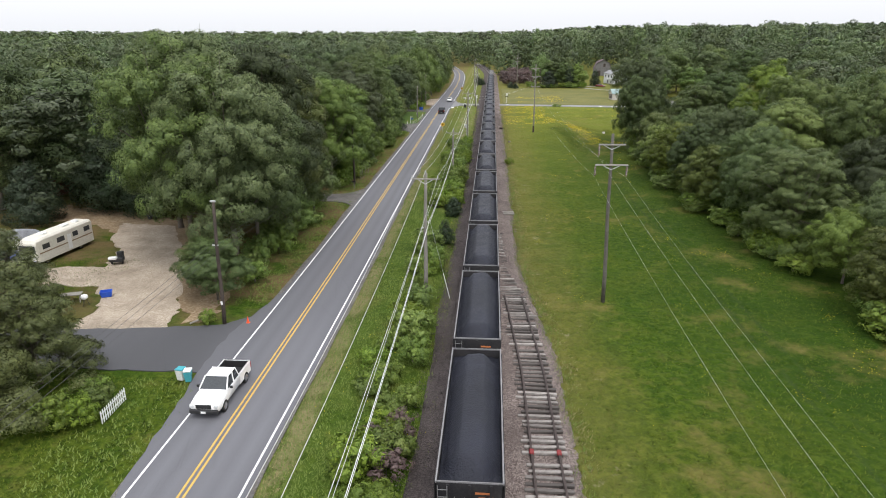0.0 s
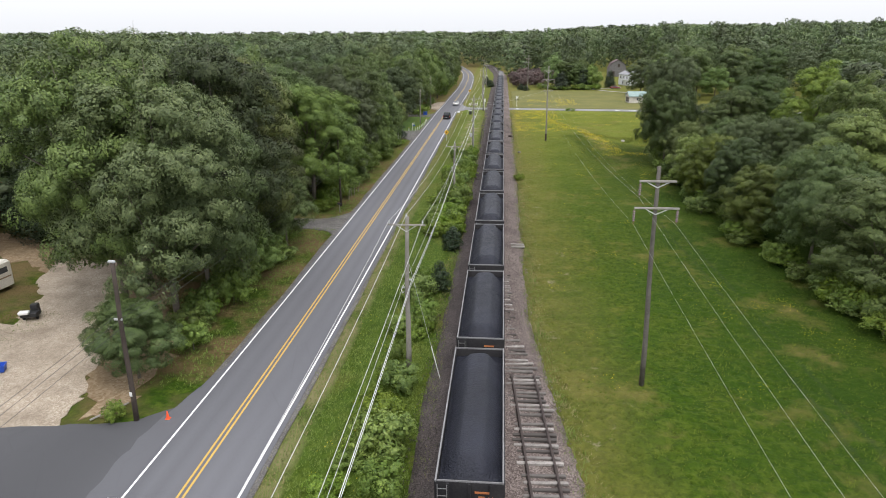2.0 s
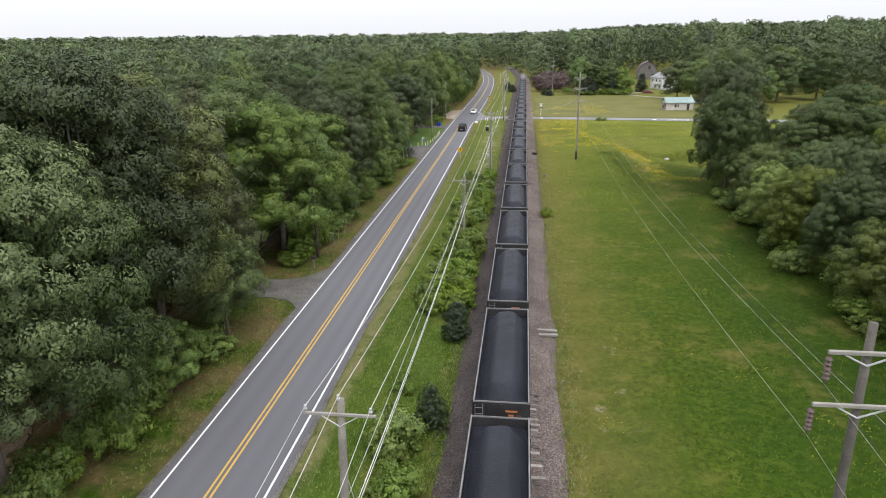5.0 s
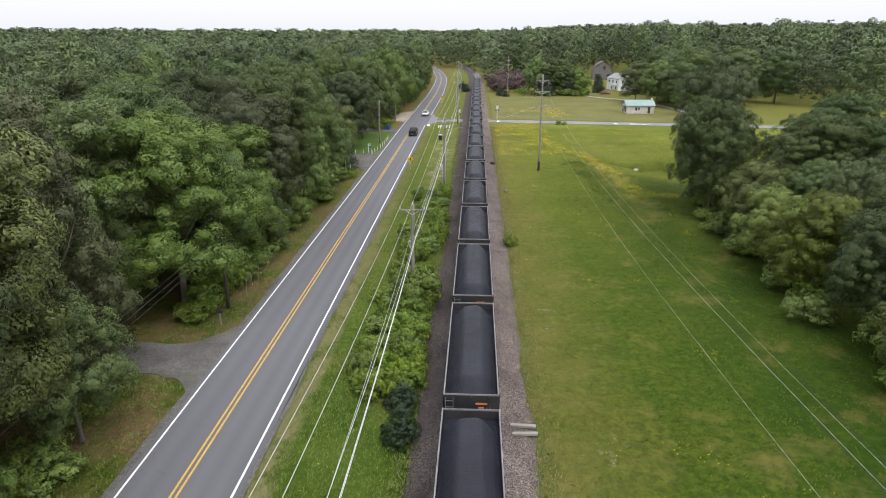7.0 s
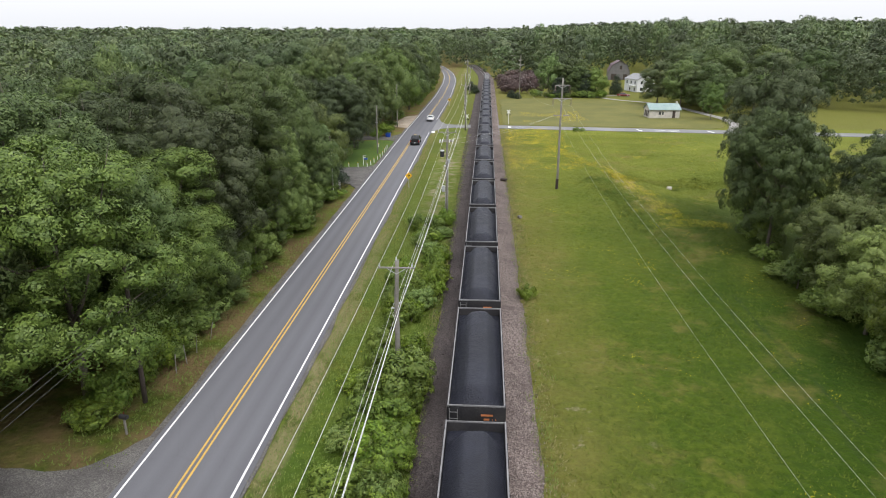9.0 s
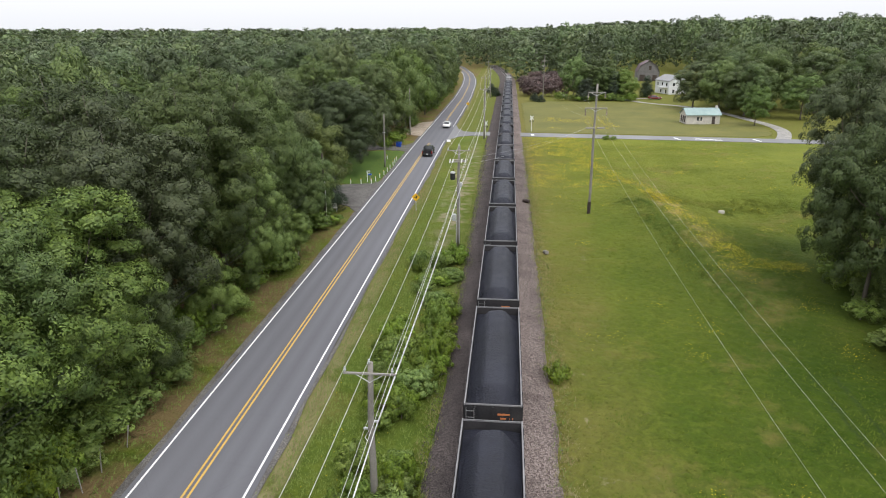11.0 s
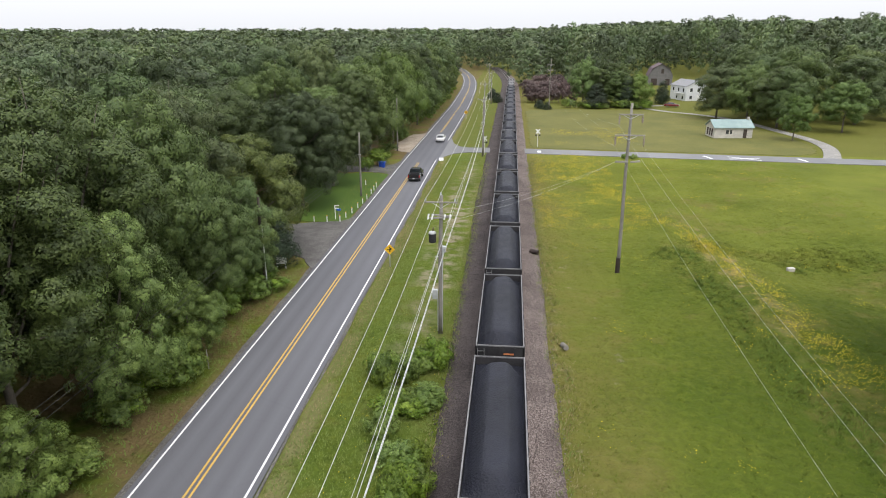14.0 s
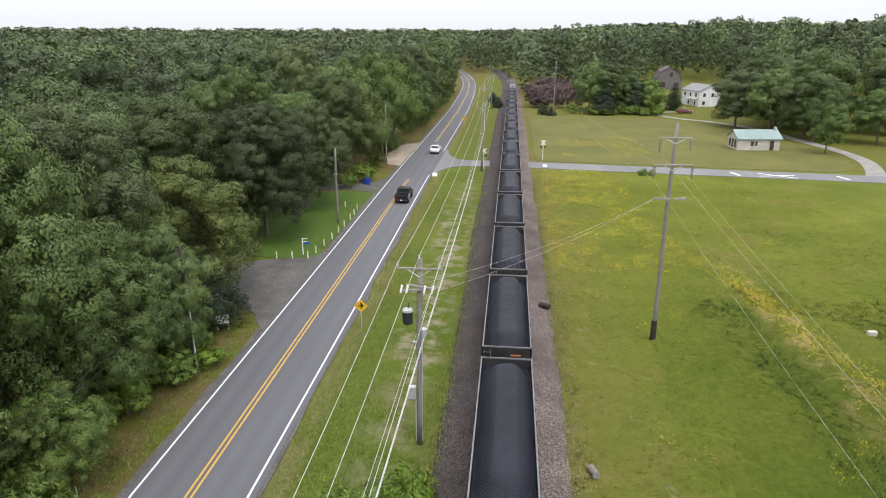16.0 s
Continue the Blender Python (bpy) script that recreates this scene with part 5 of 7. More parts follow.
def transmission_pole(x, y, h, lean, top, low, wood, extra=False):
    p = thing("utility_pole", "tall grey wooden power pole with two crossarms in the field", "utility pole", "power line in the field", pose(x, y, ground_z(x, y)))
    part("pole", pole_shaft(h, 0.18, 0.115, lean), M[wood], p, "", True)
    for z, half, off in ((top, 1.08, 0.0), (low, 1.32, 0.05)):
        o = lean[0] * z / h
        part("crossarm", Geo().box((o + off, -0.16, z), (half * 2, 0.1, 0.12), 0, 0.02), M["arm"], p, "pale wooden crossarm")
        for s in (-1, 1):
            part("brace", Geo().tube([(o + off + s * 0.65, -0.17, z - 0.06), (o, -0.13, z - 0.4)], 0.03, 5), M["galv"], p)
    o = lean[0]
    insulator(p, o - 1.0, -0.16, top - 0.08)
    insulator(p, o - 1.22, -0.16, low - 0.08)
    insulator(p, o + 1.32, -0.16, low - 0.08)
    if extra:
        insulator(p, o + 1.02, -0.16, top - 0.08, 4)
        part("crossarm", Geo().box((o * 0.7 - 0.5, -0.2, 10.95), (1.15, 0.14, 0.16), 0, 0.02), M["arm"], p, "pale wooden crossarm")
        part("crossarm", Geo().box((o * 0.7 + 0.75, -0.05, 10.95), (1.0, 0.14, 0.16), 0.4, 0.02), M["arm"], p, "pale wooden crossarm")
        part("ground_collar", Geo().tube([(0, 0, 0), (0, 0, 1.6)], [0.225, 0.215], 12), M["rail"], p, "rust-brown stained butt")
    return p


RIGHT = [(10.9, -58, 14.5, (-0.2, 0)), (10.3, 52.0, 14.6, (-0.3, 0)), (10.6, 158.2, 16.2, (0.0, 0)), (11.7, 304.5, 15.5, (0.1, 0)), (13.5, 420, 15.5, (0, 0))]
ends = []
for k, (x, y, h, lean) in enumerate(RIGHT):
    top, low = (13.75, 12.1) if k != 2 else (15.2, 13.35)
    transmission_pole(x, y, h, lean, top, low, "wood_worn" if k == 1 else "wood_pole", k == 2)
    g = ground_z(x, y)
    ends.append([(x + lean[0] - 1.0, y - 0.16, g + top - 1.0), (x + lean[0] - 1.22, y - 0.16, g + low - 1.0), (x + lean[0] + 1.32, y - 0.16, g + low - 1.0)])
for a, b in zip(ends, ends[1:]):
    for p, q in zip(a, b):
        wire(p, q, 2.2 * (abs(b[0][1] - a[0][1]) / 110), 0.0035, "wire", "thin pale bare power wire over the field", "power wires over the field")

LEFT = [(-4.9, 2.0, 11.0), (-5.3, 52.2, 11.2), (-5.95, 102.8, 8.0), (-5.1, 143.6, 11.0), (-5.3, 221.0, 11.2), (-7.0, 266, 11), (-7.0, 322, 11), (-10.0, 385, 11)]


def roadside_pole(x, y, h):
    p = thing("utility_pole", "grey wooden roadside power pole with a crossarm", "utility pole", "pole line beside the road", pose(x, y, 0))
    part("pole", pole_shaft(h, 0.19, 0.125, (0.12, 0)), M["wood_pole"], p, "", True)
    part("crossarm", Geo().box((0.12, -0.13, h - 0.5), (2.4, 0.08, 0.1), 0, 0.015), M["arm"], p, "pale grey crossarm")
    for s in (-1, 1):
        part("brace", Geo().tube([(0.12 + s * 0.6, -0.14, h - 0.56), (0.1, -0.12, h - 0.95)], 0.022, 5), M["galv"], p)
    for dx, dz in ((-1.0, -0.43), (0.12, 0.0), (1.15, -0.43)):
        part("pin_insulator", Geo().tube([(dx, -0.13, h + dz), (dx, -0.13, h + dz + 0.1), (dx, -0.13, h + dz + 0.13), (dx, -0.13, h + dz + 0.22)], [0.03, 0.07, 0.045, 0.05], 8), M["galv"], p, "grey pin insulator")
    part("cable_bracket", Geo().box((0.24, 0, h * 0.62), (0.3, 0.08, 0.1), 0, 0.02).box((-0.2, 0, h * 0.57), (0.24, 0.08, 0.1), 0, 0.02), M["galv"], p)
    return p


poles = [roadside_pole(*q) for q in LEFT]
for (x0, y0, h0), (x1, y1, h1) in zip(LEFT, LEFT[1:]):
    span = (y1 - y0) / 50
    for dx, dz in ((-1.0, -0.25), (0.12, 0.18), (1.15, -0.25)):
        wire((x0 + dx, y0 - 0.13, h0 + dz), (x1 + dx, y1 - 0.13, h1 + dz), 0.55 * span, 0.011, "wire", "pale bare roadside power wire", "roadside wires")
    for dx, f, r, m in ((0.36, 0.62, 0.018, "cable"), (0.3, 0.585, 0.014, "cable"), (-0.26, 0.57, 0.011, "wire")):
        wire((x0 + dx, y0, h0 * f), (x1 + dx, y1, h1 * f), 0.5 * span, r, m, "thick grey communication cable", "roadside cables")
# guy of the first pole, with its pale guard
guy = thing("guy_wire", "steel guy wire with a pale guard tube", "guy wire")
ga, gt = Vector((-3.1, 51.6, 0.1)), Vector((-5.25, 52.3, 8.6))
part("strand", Geo().tube([ga, gt], 0.012, 5), M["galv"], guy)
part("guard", Geo().tube([ga, ga.lerp(gt, 0.27)], 0.03, 8), M["white"], guy, "pale plastic guard tube")
part("loop", Geo().tube([(-0.2, -0.1, 6.6), (-0.32, -0.2, 6.3), (-0.25, -0.2, 6.05), (-0.12, -0.15, 6.2)], 0.022, 6), M["cable"], poles[1], "white cable loop")
part("loop", Geo().tube([(0.0, -0.1, 4.6), (-0.22, -0.2, 4.2), (-0.1, -0.2, 4.0)], 0.022, 6), M["cable"], poles[2], "white cable loop")

# equipment on the fourth pole
tp = poles[3]
h = 11.0
part("crossarm", Geo().box((0.1, -0.14, h - 1.65), (1.7, 0.12, 0.12), 0.25, 0.02).box((0.1, -0.1, h - 1.5), (1.5, 0.12, 0.12), -0.3, 0.02), M["arm"], tp, "lower equipment crossarms")
for dx in (-0.75, -0.45, 0.45, 0.85):
    part("cutout", Geo().tube([(dx, -0.3, h - 1.35), (dx - 0.08, -0.42, h - 1.75)], [0.07, 0.05], 8), M["white"], tp, "white fuse cutout")
can = part("transformer", Geo().tube([(-0.52, -0.2, h - 3.55), (-0.52, -0.2, h - 3.5), (-0.52, -0.2, h - 2.85), (-0.52, -0.2, h - 2.8)], [0.22, 0.27, 0.27, 0.2], 14), M["plastic"], tp, "dark cylindrical pole transformer")
part("lid", Geo().tube([(-0.52, -0.2, h - 2.85), (-0.52, -0.2, h - 2.74), (-0.52, -0.2, h - 2.66)], [0.285, 0.26, 0.1], 14), M["galv"], can, "pale lid")
part("bushing", Geo().tube([(-0.48, -0.2, h - 2.7), (-0.44, -0.2, h - 2.4)], [0.05, 0.03], 8), M["porcelain"], can)
part("meter_box", Geo().box((-0.36, -0.1, 3.3), (0.42, 0.3, 0.75), 0, 0.03), M["galv"], tp, "pale grey equipment box")
part("conduit", Geo().tube([(-0.17, -0.1, 0.2), (-0.16, -0.1, 2.9)], 0.035, 6).tube([(0.17, -0.1, 0.2), (0.22, -0.1, 7.2)], 0.04, 6), M["galv"], tp)
part("splice_box", Geo().box((0.32, -0.05, 6.9), (0.28, 0.3, 0.5), 0, 0.05), M["galv"], tp, "silver splice enclosure")
for dz in (0.0, 0.7):
    wire((-5.0, 143.6, 9.6 - dz), (9.6, 158.1, 10.95), 0.5, 0.006, "wire", "thin service wire across the track", "wires across the track")

# dark poles west of the road
WESTPOLES = [(-21.3, -4, 10), (-21.0, 45.3, 10.2), (-21.3, 97.6, 9.5), (-21.8, 150.5, 8.8), (-21.4, 187.0, 9.2), (-22.8, 225.8, 10.5)]
for k, (x, y, hh) in enumerate(WESTPOLES):
    p = thing("utility_pole", "dark creosoted wooden pole beside the wood" if k < 4 else "brown wooden pole beside the lawn", "utility pole", "pole line west of the road", pose(x, y, 0))
    part("pole", pole_shaft(hh, 0.16, 0.11, (0.25 if k == 1 else 0.1, 0.0)), M["wood_dark" if k < 4 else "wood_pole"], p, "", True)
    part("bracket", Geo().box((0.05, -0.05, hh * 0.66), (0.5, 0.1, 0.12), 0, 0.02), M["galv"], p)
    if k == 1:
        part("cap", Geo().box((0.25, -0.02, hh + 0.03), (0.42, 0.16, 0.14), 0, 0.03), M["galv"], p, "pale pole-top fitting")
        part("tag", Geo().box((0.05, -0.17, 1.9), (0.16, 0.02, 0.28)), M["white"], p, "pale metal tag")
    if k == 3:
        part("riser", Geo().tube([(0.25, -0.12, 0), (0.25, -0.1, 6.2)], 0.05, 7), M["white"], p, "white cable riser")
for (x0, y0, h0), (x1, y1, h1) in zip(WESTPOLES, WESTPOLES[1:]):
    for dx, f in ((-0.2, 0.67), (0.25, 0.665), (0.05, 0.6)):
        wire((x0 + dx, y0, h0 * f), (x1 + dx, y1, h1 * f), 0.6, 0.011, "cable_dark", "thin dark telephone cable beside the wood", "telephone cables")

# ---- vehicles ----
def rounded(w, z0, z1, y, r=0.16, tuck=0.06):
    """A car's cross-section at y: a box with round shoulders and tucked sills."""
    return [(-w + tuck, y, z0), (w - tuck, y, z0), (w, y, z0 + 0.2 * (z1 - z0)), (w, y, z1 - r), (w - r * 0.35, y, z1 - r * 0.35), (w - r, y, z1), (-w + r, y, z1), (-w + r * 0.35, y, z1 - r * 0.35), (-w, y, z1 - r), (-w, y, z0 + 0.2 * (z1 - z0))]


def wheel_set(parent, ys, x, r, w=0.23):
    for y in ys:
        for s in (-1, 1):
            t = part("wheel", disc(Geo(), (s * x, y, r), r, w, 18), M["tyre"], parent, "black tyre")
            part("rim", disc(Geo(), (s * (x + w * 0.44), y, r), r * 0.62, 0.05, 12), M["chrome"], t, "bright wheel rim")


def cabin(parent, rows, color, pillars=True):
    """A greenhouse: dark glass all round under a painted roof. rows: (y, half width, z) of roof and of belt."""
    (yb0, yb1, wb, zb), (yr0, yr1, wr, zr) = rows
    g = Geo().loft([[(-wb, yb0, zb), (wb, yb0, zb), (wb, yb1, zb), (-wb, yb1, zb)], [(-wr, yr0, zr), (wr, yr0, zr), (wr, yr1, zr), (-wr, yr1, zr)]])
    part("glasshouse", g, M["glass"], parent, "dark tinted glass")
    roof = Geo().loft([[(-wr - 0.02, yr0 - 0.03, zr - 0.04), (wr + 0.02, yr0 - 0.03, zr - 0.04), (wr + 0.02, yr1 + 0.03, zr - 0.04), (-wr - 0.02, yr1 + 0.03, zr - 0.04)], [(-wr, yr0, zr + 0.02), (wr, yr0, zr + 0.02), (wr, yr1, zr + 0.02), (-wr, yr1, zr + 0.02)], [(-wr + 0.14, yr0 + 0.15, zr + 0.06), (wr - 0.14, yr0 + 0.15, zr + 0.06), (wr - 0.14, yr1 - 0.15, zr + 0.06), (-wr + 0.14, yr1 - 0.15, zr + 0.06)]])
    part("roof", roof, color, parent)
    pl = Geo()
    mid = (yb0 + yb1) / 2 + 0.1
    for s in (-1, 1):
        for a, b in ((yb0, yr0), (yb1, yr1), (mid, (yr0 + yr1) / 2 + 0.05)):
            pl.tube([(s * (wb + 0.005), a, zb - 0.02), (s * (wr + 0.005), b, zr)], 0.045, 5)
    part("pillars", pl, color, parent)


def pickup(name, label, color, dark_bumper, m):
    """A pickup with its nose to -y, 5.4 m long."""
    t = thing(name, label, "pickup truck", "", m)
    W = 0.94
    low = Geo().loft([rounded(W * 0.82, 0.5, 0.95, -2.66), rounded(W * 0.95, 0.42, 1.03, -2.5), rounded(W, 0.4, 1.1, -1.9), rounded(W, 0.4, 1.16, -1.15), rounded(W, 0.4, 1.16, 0.75)])
    part("body", low, color, t, "", True)
    bed = Geo()
    for s in (-1, 1):
        bed.box((s * (W - 0.06), 1.68, 0.8), (0.12, 1.9, 0.78), 0, 0.04)
    bed.box((0, 2.6, 0.82), (W * 2, 0.1, 0.74), 0, 0.04).box((0, 0.8, 0.82), (W * 2 - 0.2, 0.1, 0.7), 0, 0.03)
    bd = part("bed", bed, color, t)
    liner = Geo().box((0, 1.7, 0.66), (W * 2 - 0.26, 1.72, 0.04)).box((0, 2.53, 0.9), (W * 2 - 0.26, 0.03, 0.52)).box((0, 0.87, 0.9), (W * 2 - 0.26, 0.03, 0.52))
    for s in (-1, 1):
        liner.box((s * (W - 0.14), 1.7, 0.9), (0.03, 1.7, 0.52))
    part("bed_liner", liner, M["plastic"], bd, "black bed liner")
    part("bed_floor", Geo().box((0, 1.68, 0.56), (W * 2 - 0.24, 1.75, 0.1)), M["plastic"], bd, "dark bed liner")
    ribs = Geo()
    for k in range(9):
        ribs.box((-0.72 + k * 0.18, 1.68, 0.62), (0.05, 1.7, 0.03))
    part("bed_ribs", ribs, M["rim"] if dark_bumper else M["plastic"], bd)
    cabin(t, ((-1.2, 0.72, W - 0.06, 1.14), (-0.5, 0.6, W - 0.22, 1.72)), color)
    part("bumper", Geo().box((0, -2.68, 0.52), (W * 1.9, 0.2, 0.28), 0, 0.06), M["plastic"], t, "black front bumper")
    part("bumper", Geo().box((0, 2.74, 0.5), (W * 1.86, 0.18, 0.2), 0, 0.05), M["plastic" if dark_bumper else "chrome"], t, "rear step bumper")
    part("grille", Geo().box((0, -2.68, 0.84), (0.95, 0.06, 0.26), 0, 0.02), M["plastic"], t)
    part("number_plate", Geo().box((0, -2.79, 0.5), (0.3, 0.02, 0.15)), M["white"], t, "blank pale plate")
    part("number_plate", Geo().box((0, 2.845, 0.55), (0.3, 0.02, 0.15)), M["white"], t, "blank pale plate")
    for s in (-1, 1):
        part("headlamp", Geo().box((s * 0.7, -2.6, 0.86), (0.36, 0.16, 0.22), s * -0.35, 0.04), M["lamp_clear"], t)
        part("tail_lamp", Geo().box((s * (W - 0.05), 2.63, 0.88), (0.14, 0.08, 0.42), 0, 0.02), M["lamp_red"], t, "red tail lamp")
        part("mirror", Geo().box((s * (W + 0.12), -0.92, 1.22), (0.2, 0.1, 0.17), 0, 0.03), M["plastic"], t)
    wheel_set(t, (-1.72, 1.72), W - 0.1, 0.38)
    return t


def saloon(name, label, color, m, length=4.7):
    """A saloon car with its nose to -y."""
    t = thing(name, label, "car", "", m)
    W, k = 0.9, length / 4.7
    rows = ((-2.33, 0.72, 0.45, 0.68), (-2.1, 0.86, 0.3, 0.78), (-1.3, 0.9, 0.25, 0.92), (-0.9, 0.9, 0.25, 0.97), (1.3, 0.9, 0.25, 1.0), (2.0, 0.87, 0.3, 1.0), (2.33, 0.75, 0.45, 0.9))
    part("body", Geo().loft([rounded(w, z0, z1, y * k, 0.14) for y, w, z0, z1 in rows]), color, t, "", True)
    cabin(t, ((-1.0 * k, 1.65 * k, W - 0.08, 0.95), (-0.25 * k, 0.95 * k, W - 0.26, 1.42)), color)
    for s in (-1, 1):
        part("headlamp", Geo().box((s * 0.66, -2.2 * k, 0.68), (0.36, 0.16, 0.14), s * -0.4, 0.03), M["lamp_clear"], t)
        part("tail_lamp", Geo().box((s * 0.66, 2.24 * k, 0.82), (0.34, 0.12, 0.16), s * 0.3, 0.03), M["lamp_red"], t, "red tail lamp")
        part("mirror", Geo().box((s * (W + 0.08), -0.72 * k, 1.0), (0.16, 0.09, 0.12), 0, 0.03), color, t)
    part("number_plate", Geo().box((0, 2.345 * k, 0.66), (0.3, 0.03, 0.14)), M["white"], t, "blank pale plate")
    wheel_set(t, (-1.4 * k, 1.4 * k), W - 0.11, 0.33, 0.2)
    return t


pickup("white_pickup_truck", "white pickup truck with open black bed on the road", M["carwhite"], False, pose(road_x(34.4) - 1.75, 34.6, 0.065, 0, 0, 0))
pickup("black_pickup_truck", "glossy black pickup truck driving along the road", M["carblack"], True, pose(road_x(199) + 1.35, 199.5, 0.065, 0, 0, 180.5))
saloon("white_saloon_car", "white saloon car driving along the road", M["carwhite"], pose(road_x(238) + 1.4, 238.5, 0.065, 0, 0, 180))
saloon("red_car", "dark red car parked on the house driveway", M["carred"], pose(51.7, 315.0, 0.03, 0, 0, 78))
saloon("red_car", "dark red car parked beside the motorhome", M["carred"], pose(-48.0, 54.2, 0, 0, 0, -28))
saloon("blue_car", "blue car parked beside the motorhome", M["carblue"], pose(-49.6, 57.4, 0, 0, 0, -24))


def motorhome(m):
    t = thing("motorhome", "cream motorhome with dark windows parked on gravel", "motorhome", "", m)
    body = Geo().loft([[(-1.2 + i, y, z0), (1.2 - i, y, z0), (1.2 - i * 0.3, y, z1 - 0.2), (1.0 - i, y, z1), (-1.0 + i, y, z1), (-1.2 + i * 0.3, y, z1 - 0.2)] for y, z0, z1, i in ((-4.7, 0.7, 2.7, 0.12), (-4.5, 0.45, 3.05, 0.04), (-3.6, 0.4, 3.15, 0), (4.4, 0.4, 3.15, 0), (4.5, 0.5, 3.05, 0.06))])
    part("body", body, M["cream"], t)
    part("windscreen", Geo().box((0, -4.66, 2.05), (2.1, 0.16, 0.85), 0, 0.03), M["window"], t, "large dark windscreen")
    for s in (-1, 1):
        for y, l, zz in ((-3.2, 1.1, 2.1), (-0.9, 1.2, 2.2), (1.5, 0.9, 2.2), (3.5, 1.0, 2.25)):
            part("window", Geo().box((s * 1.195, y, zz), (0.04, l, 0.6), 0, 0.01), M["window"], t)
        part("stripe", Geo().box((s * 1.203, 0, 1.45), (0.02, 8.6, 0.14)), M["tan_stripe"], t, "brown side stripe")
    part("window", Geo().box((0.4, 4.5, 2.2), (0.8, 0.06, 0.55), 0, 0.01), M["window"], t)
    part("door", Geo().box((1.2, 0.45, 1.5), (0.03, 0.65, 1.85), 0, 0.01), M["white"], t)
    for y, s in ((-2.2, 0.9), (1.2, 1.1), (3.1, 0.6)):
        part("roof_unit", Geo().box((0, y, 3.26), (0.75, s, 0.24), 0, 0.07), M["white"], t, "white roof unit")
    part("bumper", Geo().box((0, -4.8, 0.62), (2.2, 0.2, 0.26), 0, 0.05), M["chrome"], t)
    for s in (-1, 1):
        part("headlamp", Geo().box((s * 0.85, -4.74, 1.05), (0.4, 0.06, 0.22)), M["lamp_clear"], t)
    wheel_set(t, (-3.3, 2.2), 1.02, 0.42)
    return t


motorhome(pose(-45.9, 61.5, 0.01, 0, 0, -5)).scale = (0.88, 0.9, 0.88)


def boat(m):
    t = thing("covered_boat", "small boat under a grey cover on a trailer", "boat", "", m)
    part("hull", Geo().loft([[(-w, y, z + 0.9), (-w * 0.6, y, 0.55), (0, y, 0.45), (w * 0.6, y, 0.55), (w, y, z + 0.9), (0, y, z + 0.95)] for y, w, z in ((-2.6, 0.08, 0.5), (-1.6, 0.7, 0.42), (0, 0.95, 0.36), (2.4, 0.95, 0.36))]), M["white"], t)
    part("cover", Geo().loft([[(-w, y, 1.25), (-w * 0.5, y, z), (0, y, z + 0.12), (w * 0.5, y, z), (w, y, 1.25)] for y, w, z in ((-2.5, 0.1, 1.35), (-1.2, 0.85, 1.75), (0.2, 1.0, 2.15), (1.4, 1.0, 1.85), (2.45, 0.98, 1.5))]), M["tarp"], t, "sagging grey cover")
    part("trailer", Geo().box((0, 0.4, 0.42), (0.12, 5.6, 0.1), 0, 0.02).box((0, 0.8, 0.4), (1.9, 0.12, 0.1), 0, 0.02), M["galv"], t)
    for s in (-1, 1):
        part("wheel", disc(Geo(), (s * 1.0, 0.8, 0.3), 0.3, 0.18, 14), M["tyre"], t)


boat(pose(-51.6, 62.6, 0, 0, 0, -16))


# ---- buildings ----
def house_shell(t, x0, x1, y0, y1, hw, ridge, along, wall, roof, over=0.35, zb=0.0):
    """Four thick walls, gables and two roof slabs. along: the ridge's axis."""
    w = 0.2
    for nm, c, s in (("wall", ((x0 + x1) / 2, y0 + w / 2, zb + hw / 2), (x1 - x0, w, hw)), ("wall", ((x0 + x1) / 2, y1 - w / 2, zb + hw / 2), (x1 - x0, w, hw)), ("wall", (x0 + w / 2, (y0 + y1) / 2, zb + hw / 2), (w, y1 - y0 - 2 * w, hw)), ("wall", (x1 - w / 2, (y0 + y1) / 2, zb + hw / 2), (w, y1 - y0 - 2 * w, hw))):
        part(nm, Geo().box(c, s), wall, t)
    if along == "x":
        mid, lo, hi = (y0 + y1) / 2, x0, x1
        gab = [(y0, zb + hw), (y1, zb + hw), (mid, zb + ridge)]
    else:
        mid, lo, hi = (x0 + x1) / 2, y0, y1
        gab = [(x0, zb + hw), (x1, zb + hw), (mid, zb + ridge)]
    for e in (lo + 0.02, hi - 0.22):
        part("gable", Geo().prism(gab, along, e, e + 0.2), wall, t)
    a, b = (y0, y1) if along == "x" else (x0, x1)
    drop = (ridge - hw) / ((b - a) / 2) * over
    for e, s in ((a, -1), (b, 1)):
        part("roof", Geo().prism([(e + s * over, zb + hw - drop + 0.03), (mid, zb + ridge + 0.03), (mid, zb + ridge + 0.2), (e + s * over, zb + hw - drop + 0.18)], along, lo - over, hi + over), roof, t)


shed = thing("whitewashed_shed", "weathered whitewashed block shed with pale green metal roof", "shed", "", pose(45.4, 247.6, 0, 0, 0, 4))
shed.scale = (0.82, 1.0, 0.95)
house_shell(shed, 0, 10.3, 0, 5.2, 2.5, 3.9, "x", M["block"], M["roof_green"])
part("chimney", Geo().box((10.0, 2.6, 4.0), (0.55, 0.55, 1.3), 0, 0.02), M["block"], shed)
dr = part("door", Geo().box((8.3, -0.02, 1.05), (0.95, 0.08, 2.0)), M["wood_dark"], shed, "dark open doorway")
for x, w in ((3.5, 0.75), (4.5, 0.5)):
    wi = part("window", Geo().box((x, -0.02, 1.45), (w, 0.08, 0.95)), M["window"], shed, "dark broken window")
    part("frame", Geo().box((x, -0.05, 1.97), (w + 0.16, 0.1, 0.1)).box((x, -0.05, 0.93), (w + 0.16, 0.12, 0.1)), M["block"], wi)
